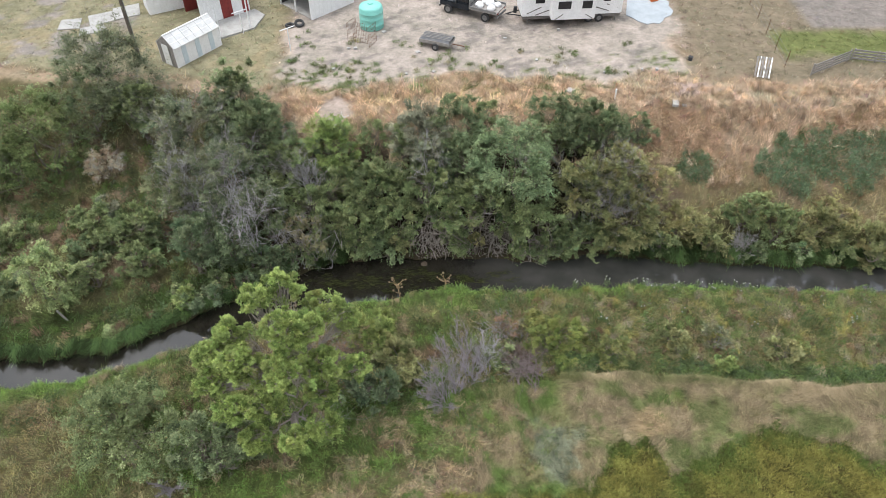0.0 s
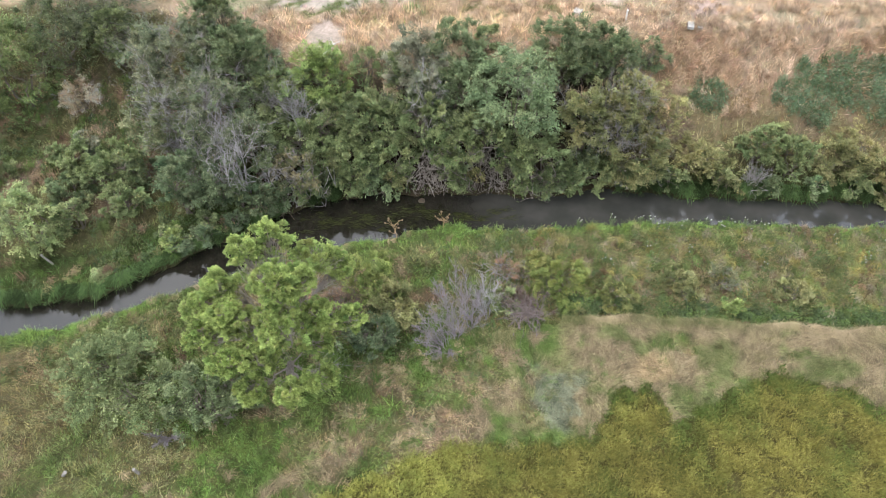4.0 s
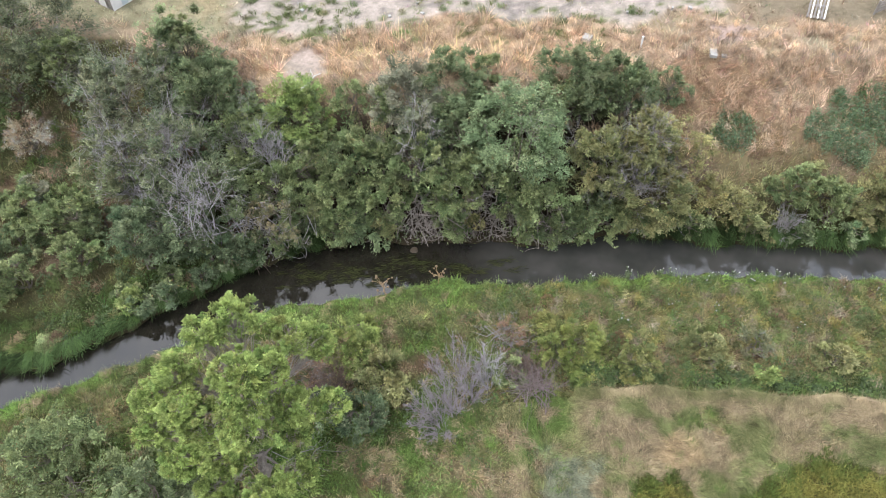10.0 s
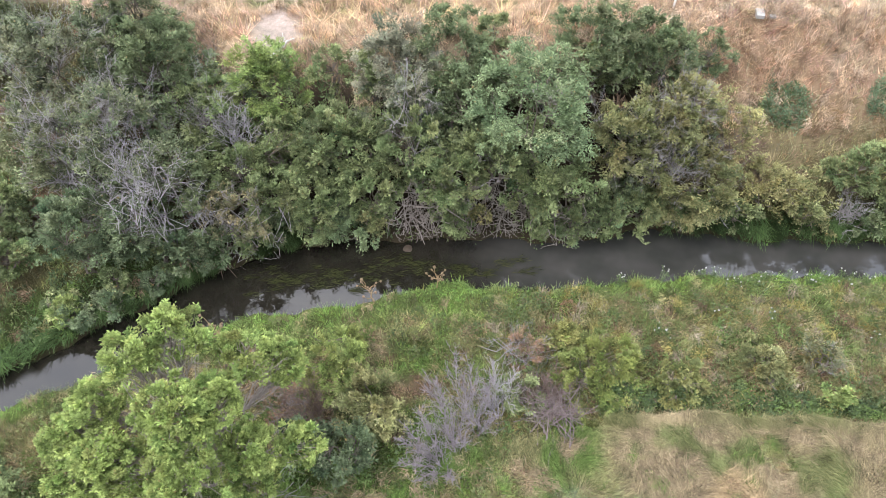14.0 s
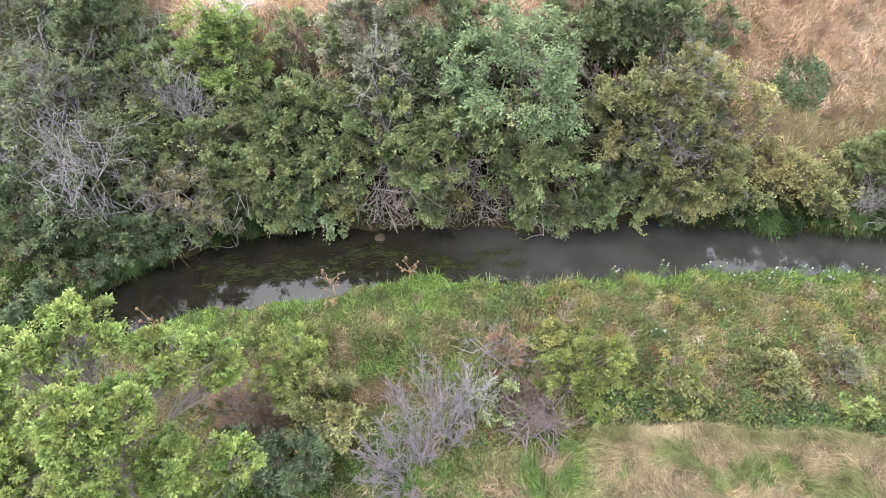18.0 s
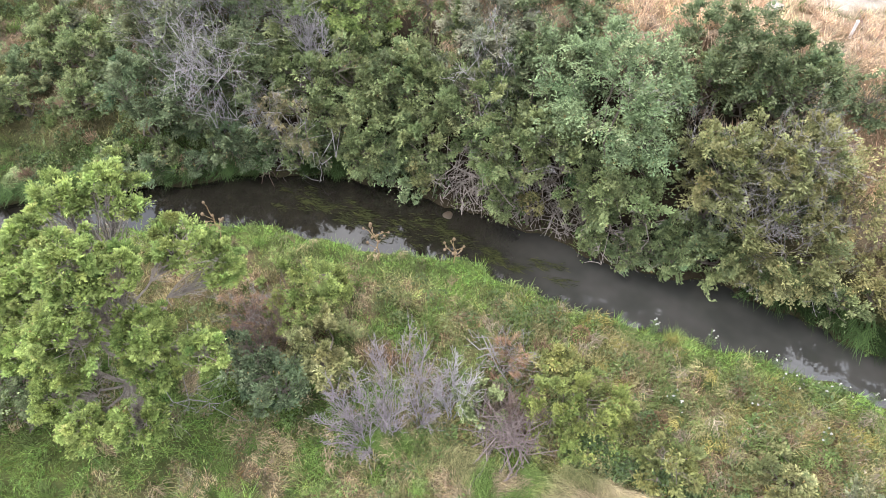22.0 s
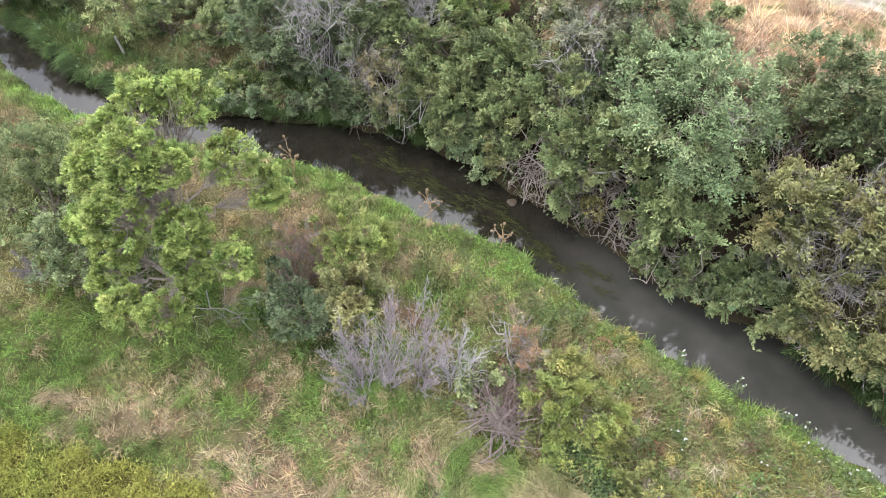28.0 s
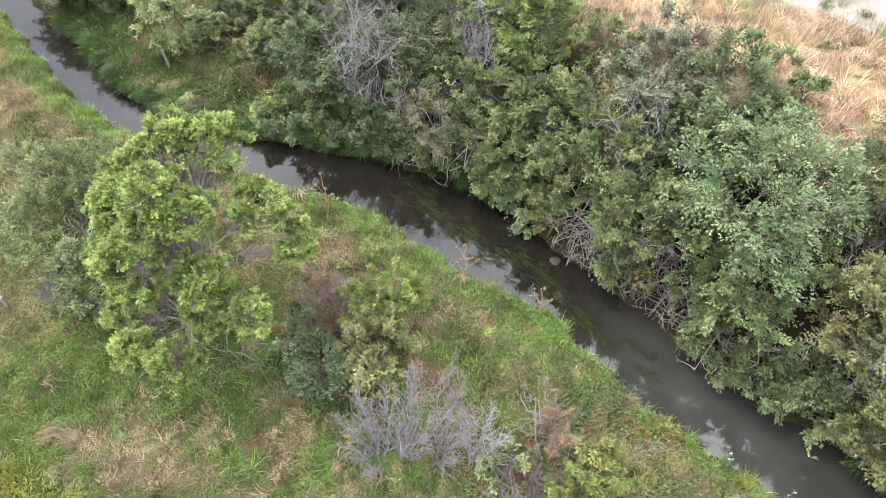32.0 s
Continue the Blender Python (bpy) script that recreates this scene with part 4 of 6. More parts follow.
plume_shrub(4.9, 24.5, (((0, 0), (-0.9, 1.1, 1.5)), ((0.1, 0), (0.2, 1.5, 1.8)), ((0.1, 0.1), (0.9, 0.9, 1.4)), ((-0.1, 0), (-1.1, 0.3, 1.0)), ((0, 0), (0.4, 0.4, 1.3)), ((0, 0), (-0.4, 0.8, 1.7))), "dead_shrub", "reddish brown dead brush standing on the meadow edge", "dead shrub", BROWN_WOOD, 0.035)
plume_shrub(-14.2, 17.0, (((0, 0), (-0.9, -0.3, 1.2)), ((0.1, 0), (0.8, -0.4, 1.1)), ((0, 0), (0.2, -0.8, 1.0)), ((0, 0.1), (-0.5, -0.8, 0.8))), "dead_shrub", "low silver-grey dead branches under the rounded bush", "dead shrub", SILVER_WOOD, 0.03)
bare_shrub(-5.3, 24.3, 2.4, 1.3, 16, "dead_brush", "reddish brown dead brush under the tall tree", "dead shrub", BROWN_WOOD, 2, 0.018, 8)
for bx, by, br in ((-6.4, 24.8, 1.15), (3.9, 26.9, 1.0)):
    woody(bx, by, 0.55, br, 0.8, (0.21, 0.15, 0.1), name="dry_bush", label="rusty brown withered bush on the near bank", category="dry shrub", count=3600, leaf=0.13, slim=0.1, bare=0.9, wood=BROWN_WOOD, group="withered bushes on the bank")
woody(10.4, 25.3, 0.3, 1.2, 0.9, (0.125, 0.155, 0.055), name="bush", label="yellow-green low bush above the hay ridge", category="bush", count=3600)
woody(14.2, 26.2, 0.3, 1.3, 0.7, "olive", name="bush", label="olive low bush in the meadow", category="bush", count=3400)
woody(20.6, 25.6, 0.3, 1.3, 0.8, "olive", name="bush", label="olive low bush in the meadow", category="bush", count=3400)
woody(-33.6, 26.9, 1.6, 2.1, 1.7, "grey", label="grey-green willow shrub leaning over the upper creek", bare=0.2)
woody(-37.0, 27.2, 3.4, 2.8, 3.2, "dark", label="dark green shrub on the upper creek bank")

# ---- roots, sticks, flowers and hay along the bank ----
def root_tangle(x, spread, count, label, wood, high=1.7):
    """Bare roots and dead shoots that hang from the undercut bank to the water."""
    f = float(far_edge(x))
    z0 = WATER_Z
    ob = thing("root_tangle", label, "roots", x, f + 0.3, z0)
    for k in range(count):
        dx = rng.uniform(-spread, spread)
        top = np.array((dx + rng.normal() * 0.5, rng.uniform(0.2, 1.3), rng.uniform(0.35, 1.5) * high))
        foot = np.array((dx + rng.normal() * 0.7, rng.uniform(-0.65, 0.15), rng.uniform(0.0, 0.5) ** 2))
        lines = [(bent(top, foot, 9, rng.uniform(-0.1, 0.45), 0.2), np.linspace(0.03, 0.01, 9) * rng.uniform(0.5, 1.4))]
        p = lines[0][0]
        for j in range(5):
            q = p[rng.integers(1, 8)]
            lines.append((bent(q, q + np.array((rng.normal() * 0.4, rng.uniform(-0.4, 0.2), rng.uniform(-0.6, 0.25) * min(1.0, q[2]))), 5, rng.uniform(0, 0.3), 0.12), np.linspace(0.02, 0.007, 5)))
        tv, tf = tubes(lines, 4)
        tv[:, 2] = np.maximum(tv[:, 2], 0.0)
        part("root", mesh_np("root", tv, tf, wood), ob)
    return ob


for rx, rs, rc in ((-1.2, 0.8, 22), (0.2, 0.8, 30), (1.4, 0.6, 14), (2.8, 0.8, 18), (4.4, 0.9, 22), (6.2, 0.8, 12)):
    root_tangle(rx, rs, rc, "bare grey-brown roots hanging from the undercut bank", ROOT_WOOD, 2.1)
root_tangle(-9.0, 1.0, 26, "bare grey twigs hanging from a yellowing shrub over the creek", LILAC_WOOD, 2.0)
root_tangle(-11.2, 0.8, 8, "bare brown roots at the water under the willow", BROWN_WOOD, 1.0)
root_tangle(20.6, 0.6, 9, "bare pale twigs among green shrubs at the water", GREY_WOOD, 1.4)


def stick_pile(x, y, count, size, name, label, wood, up=0.5):
    """Long dead sticks thrown over one another, thickest at the foot."""
    z0 = float(gz(x, y))
    ob = thing(name, label, "brushwood", x, y, z0)
    for k in range(count):
        ang = rng.uniform(0, 2 * np.pi)
        half = size * rng.uniform(0.5, 1.0)
        w = np.array((np.cos(ang), np.sin(ang), rng.normal() * 0.25 * up))
        m = np.array((rng.normal() * 0.3 * size, rng.normal() * 0.3 * size, 0.12 + rng.random() * up))
        a, b = m - w * half, m + w * half
        a[2], b[2] = max(a[2], 0.03), max(b[2], 0.03)
        tv, tf = tubes(twig_lines(a, b, 1, rng.uniform(0.012, 0.03), 3), 4)
        tv[:, 2] = np.maximum(tv[:, 2], 0.01)
        part("stick", mesh_np("stick", tv, tf, wood), ob)
    return ob


stick_pile(4.8, 24.5, 60, 1.5, "brush_pile", "pile of dark purplish-brown dead sticks on the meadow edge", DARK_BRUSH, 1.2)
stick_pile(5.3, 24.9, 16, 0.9, "brush_pile", "pile of grey-brown dead sticks under a bush", BROWN_WOOD, 0.5)
stick_pile(3.4, 27.2, 10, 1.5, "brush_pile", "loose long grey sticks lying in dry grass", GREY_WOOD, 0.25)
stick_pile(-6.0, 21.2, 9, 1.4, "brush_pile", "long pale fallen branches beside the tall tree", GREY_WOOD, 0.35)
stick_pile(-5.6, 23.4, 14, 1.0, "brush_pile", "reddish brown dead branches under the tall tree", BROWN_WOOD, 0.6)
bare_shrub(5.6, 37.8, 2.4, 1.5, 9, "dead_shrub", "bleached leafless branches standing out of the thicket", "dead shrub", PALE_WOOD, 2, 0.028, 6)
for dx, dy, dh, dr, db in ((-12.5, 32.7, 6.8, 1.5, 11), (-13.9, 36.5, 5.6, 1.3, 8), (-16.9, 35.4, 6.4, 1.3, 9), (-16.0, 34.0, 4.8, 1.2, 8), (-14.6, 32.9, 4.4, 1.2, 8), (-10.9, 33.3, 4.0, 0.8, 6), (-0.9, 36.5, 5.0, 0.8, 6)):
    bare_shrub(dx, dy, dh, dr, db, "dead_shrub", "lilac-grey leafless shrub standing among the willows", "dead shrub", LILAC_WOOD, 2, 0.03, 6, "dead shrubs among the willows")
plume_shrub(-9.2, 35.5, (((0, 0), (-0.6, 0.6, 4.6)), ((0.1, 0), (-0.1, 0.7, 5.1)), ((0.2, 0), (0.4, 0.6, 4.8)), ((0.3, 0.1), (0.9, 0.5, 4.4)), ((0.1, -0.1), (0.2, 0.2, 4.0))), "dead_shrub", "upright lilac-grey leafless stems among green shrubs", "dead shrub", LILAC_WOOD, 0.035, 30)
bare_shrub(11.2, 35.8, 4.6, 1.5, 10, "dead_shrub", "grey leafless shrub among olive green shrubs", "dead shrub", GREY_WOOD, 2, 0.026, 8)
bare_shrub(20.5, 33.9, 1.9, 0.8, 10, "dead_shrub", "pale grey leafless shrub at the water", "dead shrub", GREY_WOOD, 2, 0.02, 7)

DRY_STALK = bark_material("dry_stalk", (0.3, 0.2, 0.1), (0.42, 0.31, 0.18))
GREEN_STALK = bark_material("green_stalk", (0.1, 0.14, 0.05), (0.16, 0.2, 0.08))
SEED = plain("brown_seed_head", (0.25, 0.18, 0.115), (0.17, 0.115, 0.07), 0.9, 20)
PETAL = plain("white_petals", (0.48, 0.48, 0.44), (0.38, 0.38, 0.34), 0.7, 20)


def ball(bm, c, r, seg=6):
    bmesh.ops.create_uvsphere(bm, u_segments=seg, v_segments=max(3, seg - 2), radius=r, matrix=Matrix.Translation(c))


def thistle(x, y, h):
    """A tall dry thistle: one stalk that forks into seed heads."""
    z0 = float(gz(x, y)) - 0.03
    ob = thing("thistle", "tall dry brown thistle at the water's edge", "thistle", x, y, z0, "thistles on the bank")
    lines, tips = [(bent((0, 0, 0), (0.1, 0, h * 0.9), 6, 0, 0.03), np.linspace(0.03, 0.015, 6))], []
    for k in range(11):
        q = np.array((0.05, 0, h * rng.uniform(0.4, 0.85)))
        a = 2.4 * k
        tip = q + np.array((np.cos(a) * rng.uniform(0.25, 0.6), np.sin(a) * rng.uniform(0.25, 0.6), rng.uniform(0.25, 0.6)))
        lines.append((bent(q, tip, 4), np.linspace(0.014, 0.007, 4)))
        tips.append(tip)
    tv, tf = tubes(lines, 5)
    part("stalk", mesh_np("stalk", tv, tf, DRY_STALK), ob)
    for tip in tips:
        bm = bmesh.new()
        ball(bm, tip, rng.uniform(0.05, 0.08))
        part("seed_head", bm, ob, "", SEED)


def white_flower(x, y, h, heads, spread=0.25):
    """A leafy stalk with tufts of white flowers on top."""
    z0 = float(gz(x, y)) - 0.03
    ob = thing("white_flower", "leafy plant with white flower heads on the creek bank", "flower", x, y, z0, "white flowers on the bank")
    lines, tips = [], []
    for k in range(heads):
        tip = np.array((rng.normal() * spread, rng.normal() * spread, h * rng.uniform(0.75, 1.05)))
        lines.append((bent((rng.normal() * 0.04, rng.normal() * 0.04, 0), tip, 5), np.linspace(0.012, 0.006, 5)))
        tips.append(tip)
    tv, tf = tubes(lines, 4)
    part("stalk", mesh_np("stalk", tv, tf, GREEN_STALK), ob)
    n = 26 * heads
    t = np.array(tips)[rng.integers(0, heads, n)]
    p = t * rng.uniform(0.15, 0.95, (n, 1)) + rng.normal(size=(n, 3)) * 0.05
    lw = rng.uniform(0.08, 0.16, n)
    v, f = leaf_shapes(p, rng.normal(size=(n, 3)), lw, lw * 0.4)
    part("foliage", mesh_np("foliage", v, f, LEAF, np.tile(np.array(TONES["mid"]), (3 * n, 1))), ob)
    for tip in tips:
        bm = bmesh.new()
        ball(bm, tip, rng.uniform(0.028, 0.045), 5)
        for q in bm.verts:
            q.co += Vector(rng.normal(size=3)) * 0.012
        part("flower_head", bm, ob, "", PETAL)


thistle(-2.9, 29.3, 2.1)
thistle(-9.3, 27.3, 2.6)
thistle(0.1, 30.5, 1.0)
white_flower(8.6, 30.4, 1.15, 5, 0.12)
white_flower(10.8, 30.6, 1.0, 4, 0.14)
for k in range(14):
    fx = 12.6 + 0.58 * k + rng.normal() * 0.15
    white_flower(fx, float(near_edge(fx)) - rng.uniform(0.2, 0.8), rng.uniform(0.45, 0.8), 3, 0.2)
for fx, fy in ((10.0, 28.0), (10.4, 27.7), (15.4, 28.6), (22.6, 29.8), (24.4, 29.4), (25.6, 27.6), (26.2, 27.9), (27.2, 29.0), (19.6, 27.2), (12.8, 28.9)):
    white_flower(fx, fy, 0.5, 4, 0.22)


def hay_ridge():
    """The ridge of cut and flattened hay along the meadow's edge."""
    g = np.random.default_rng(31)
    n = 26000
    x = 7.0 + 25 * g.random(n)
    line = np.interp(x, RIDGE_X, RIDGE_Y) + 0.15 * np.sin(1.3 * x)
    off = g.normal(size=n) * 0.17
    y = line + off
    z = gz(x, y) + (0.6 + 0.2 * wob(x, 0 * x, 1.3, 71.0)) * np.exp(-(off / 0.2) ** 2) * g.uniform(0.3, 1.0, n)
    ang = -1.25 + 1.0 * g.normal(size=n) + 0.8 * wob(x, y, 1.2, 72.0)
    way = np.stack([np.cos(ang), np.sin(ang), g.uniform(-0.5, 0.25, n)], 1)
    p = np.stack([x, y, z], 1)
    side = np.stack([-np.sin(ang), np.cos(ang), np.zeros(n)], 1) * 0.008
    tip = p + way * g.uniform(0.25, 0.8, n)[:, None]
    tip[:, 2] = np.maximum(tip[:, 2], gz(tip[:, 0], tip[:, 1]) + 0.05)
    v = np.stack([p - side, p + side, tip], 1).reshape(-1, 3)
    green = np.clip(0.5 + 0.7 * wob(x, y, 0.5, 2.0) - 0.6 * step(x, 17, 20), 0, 1)[:, None]
    tint = (HAY * (1 - green) + (OLIVE * 0.42 + GREEN * 0.25) * green) * np.clip(0.95 + 0.4 * wob(x, y, 2.2, 73.0)[:, None] + 0.25 * g.normal(size=(n, 1)), 0.35, 1.7)
    ob = new("hay_ridge", mesh_np("hay_ridge", v, np.arange(3 * n).reshape(-1, 3), BLADE, np.repeat(tint, 3, 0)))
    tagged(ob, "long low ridge of flattened straw along the meadow edge", "hay", kind="stuff")


hay_ridge()


def lodged_hay():
    """Long grass and straw laid over in swirls, on the mown strip and in patches of the field."""
    g = np.random.default_rng(33)
    n = 190000
    x, y = g.uniform(-9, 30, n), g.uniform(13, 24.2, n)
    keep = (y > crop_edge(x) + 0.1) & (near_edge(x) - y > 5.4) & (wob(x, y, 0.5, 21.0) + 1.1 * step(x, 4, 7) > 0.45) & (y < np.interp(x, RIDGE_X, RIDGE_Y) - 0.25)
    x, y = x[keep], y[keep]
    n = len(x)
    turn = 5.0 * wob(x, y, 0.26, 22.0)
    swirl = np.hypot(x - 6.0, y - 18.7) < 2.2
    turn = np.where(swirl, np.arctan2(y - 18.4, x - 6.6) + 1.9, turn)
    ang = turn + 0.55 * g.normal(size=n)
    l = g.uniform(0.25, 0.65, n)
    p = np.stack([x, y, gz(x, y) + g.uniform(0.1, 0.42, n)], 1)
    way = np.stack([np.cos(ang), np.sin(ang), g.uniform(-0.25, 0.2, n)], 1)
    side = np.stack([-np.sin(ang), np.cos(ang), np.zeros(n)], 1) * 0.008
    tip = p + way * l[:, None]
    tip[:, 2] = np.maximum(tip[:, 2], gz(tip[:, 0], tip[:, 1]) + 0.08)
    v = np.stack([p - side, p + side, tip], 1).reshape(-1, 3)
    # streaks that run with the lie of the straw
    across = -np.sin(turn) * x + np.cos(turn) * y
    along = np.cos(turn) * x + np.sin(turn) * y
    streak = wob(4.2 * across, 0.8 * along, 1.0, 24.0)
    col = cover(x, y)[0]
    tint = col * np.clip(0.86 + (0.55 * streak + 0.35 * wob(x, y, 2.6, 25.0))[:, None] + 0.22 * g.normal(size=(n, 1)), 0.3, 2.0)
    ob = new("lodged_hay", mesh_np("lodged_hay", v, np.arange(3 * n).reshape(-1, 3), BLADE, np.repeat(tint, 3, 0)))
    tagged(ob, "long straw and grass laid flat in swirls on the field", "hay", kind="stuff")


lodged_hay()


def water_weed():
    """Brown-green weed drifting just under the surface, drawn out along the current."""
    g = np.random.default_rng(37)
    n = 1700
    mid = np.array(((-6.5, 31.0), (-5.0, 31.6), (-3.8, 31.2), (-2.4, 32.1), (-0.4, 32.2), (1.0, 31.8), (-7.6, 31.6), (3.0, 32.0)))
    mid = np.repeat(mid, 9, 0) + g.normal(size=(9 * len(mid), 2)) * np.array((0.9, 0.28))
    k = g.integers(0, len(mid), n)
    x, y = mid[k, 0] + g.normal(size=n) * 0.22, mid[k, 1] + g.normal(size=n) * 0.08
    ok = (y > near_edge(x) + 0.2) & (y < far_edge(x) - 0.2)
    x, y = x[ok], y[ok]
    n = len(x)
    ang = 0.12 + 0.3 * g.normal(size=n)
    l = g.uniform(0.15, 0.5, n)
    p = np.stack([x, y, WATER_Z + g.uniform(0.004, 0.03, n)], 1)
    w = np.stack([np.cos(ang), np.sin(ang), np.zeros(n)], 1)
    s = np.stack([-np.sin(ang), np.cos(ang), np.zeros(n)], 1) * 0.014
    v = np.stack([p, p + w * l[:, None] * 0.5 + s, p + w * l[:, None], p + w * l[:, None] * 0.5 - s], 1).reshape(-1, 3)
    tint = np.array((0.03, 0.034, 0.012)) * g.uniform(0.4, 1.6, (n, 1))
    ob = new("water_weed", mesh_np("water_weed", v, np.arange(4 * n).reshape(-1, 4), LEAF, np.repeat(tint, 4, 0)))
    tagged(ob, "brown-green weed trailing in the current", "water weed", kind="stuff")


water_weed()


def stone(x, y, z, r, label):
    bm = bmesh.new()
    bmesh.ops.create_icosphere(bm, subdivisions=3, radius=r)
    for q in bm.verts:
        q.co *= 1 + 0.22 * noise.noise(q.co * (1.6 / r) + Vector((x, y, 0)))
        q.co.z *= 0.3
    me = bpy.data.meshes.new("stone")
    bm.to_mesh(me)
    bm.free()
    me.materials.append(MUD)
    ob = new("stone", me)
    ob.matrix_basis = pose(x, y, z, 0, 0, 40)
    tagged(ob, label, "stone")


MUD = plain("wet_mud", (0.075, 0.055, 0.035), (0.05, 0.036, 0.024), 0.6, 4)
stone(-1.3, 33.2, WATER_Z - 0.02, 0.24, "mud-brown stone standing out of the creek")

# ---- the yard on the terrace ----
WHITE = plain("white_paint", (0.85, 0.85, 0.85), (0.76, 0.76, 0.755), 0.5, 3)
PANEL_BLUE = plain("pale_blue_panel", (0.6, 0.68, 0.72), (0.52, 0.6, 0.65), 0.4, 3)
ROOF_SHEET = plain("worn_roof_sheet", (0.66, 0.66, 0.65), (0.5, 0.5, 0.49), 0.6, 2)
RED_PAINT = plain("barn_red_boards", (0.26, 0.035, 0.03), (0.17, 0.025, 0.022), 0.7, 3)
CONCRETE = plain("concrete", (0.42, 0.41, 0.39), (0.3, 0.29, 0.27), 0.9, 1.5)
OLD_WOOD = plain("grey_boards", (0.33, 0.31, 0.29), (0.2, 0.185, 0.17), 0.9, 5)
POLE_WOOD = plain("pole_wood", (0.15, 0.125, 0.105), (0.09, 0.075, 0.06), 0.9, 3)
RUBBER = plain("tyre_rubber", (0.03, 0.03, 0.032), (0.05, 0.05, 0.05), 0.85, 8)
TEAL = plain("teal_plastic", (0.25, 0.62, 0.54), (0.2, 0.55, 0.48), 0.4, 1.2)
RUST_STEEL = plain("rusty_steel", (0.2, 0.085, 0.045), (0.13, 0.05, 0.03), 0.85, 9, 0.3)
DARK_PAINT = plain("dark_blue_car_paint", (0.012, 0.018, 0.026), (0.018, 0.024, 0.03), 0.25, 2, 0.2, 0.02)
GLASS_DARK = plain("dark_window", (0.012, 0.014, 0.016), (0.02, 0.022, 0.025), 0.08, 2, 0, 0.0)
STEEL = plain("grey_steel", (0.3, 0.3, 0.3), (0.2, 0.2, 0.2), 0.45, 6, 0.7)
TARP_BLUE = plain("pale_blue_sheet", (0.4, 0.435, 0.46), (0.3, 0.335, 0.36), 0.5, 1.2)
TARP_DARK = plain("faded_dark_sheet", (0.1, 0.105, 0.115), (0.16, 0.155, 0.15), 0.7, 2.5)
STRIPE = plain("grey_stripe", (0.12, 0.11, 0.1), (0.17, 0.16, 0.15), 0.5, 3)
ORANGE = plain("orange_plastic", (0.6, 0.13, 0.02), (0.5, 0.1, 0.02), 0.5, 3)
SHADE_IN = plain("inside_shade_paint", (0.04, 0.036, 0.034), (0.025, 0.022, 0.02), 0.9, 3)


def block(bm, c, s, turn=0.0, tip=0.0):
    """A box of size s with its middle at c."""
    m = Matrix.Translation(c) @ Euler((tip, 0, radians(turn))).to_matrix().to_4x4() @ Matrix.Diagonal((*s, 1))
    return bmesh.ops.create_cube(bm, size=1.0, matrix=m)


def soften(bm, by=0.01, seg=1):
    bmesh.ops.bevel(bm, geom=bm.edges[:], offset=by, segments=seg, affect="EDGES", clamp_overlap=True)


def box_part(name, c, s, material, parent, label="", turn=0.0, by=0.01, tip=0.0):
    bm = bmesh.new()
    block(bm, c, s, turn, tip)
    if by:
        soften(bm, by)
    return part(name, bm, parent, label, material)


def rod(name, a, b, r, material, parent, label="", sides=8, r2=None):
    a, b = Vector(a), Vector(b)
    bm = bmesh.new()
    d = b - a
    m = Matrix.Translation((a + b) / 2) @ d.to_track_quat("Z", "Y").to_matrix().to_4x4()
    bmesh.ops.create_cone(bm, cap_ends=True, segments=sides, radius1=r, radius2=r if r2 is None else r2, depth=d.length, matrix=m)
    return part(name, bm, parent, label, material)


def prism(name, pts, z0, z1, material, parent, label="", by=0.0):
    """A flat piece of any outline with real thickness."""
    bm = bmesh.new()
    f = bm.faces.new([bm.verts.new((x, y, z0)) for x, y in pts])
    up = bmesh.ops.extrude_face_region(bm, geom=[f])["geom"]
    for v in up:
        if isinstance(v, bmesh.types.BMVert):
            v.co.z = z1
    bmesh.ops.recalc_face_normals(bm, faces=bm.faces[:])
    if by:
        soften(bm, by)
    return part(name, bm, parent, label, material)


def at_ground(x, y, lift=0.0):
    return x, y, float(gz(x, y)) + lift


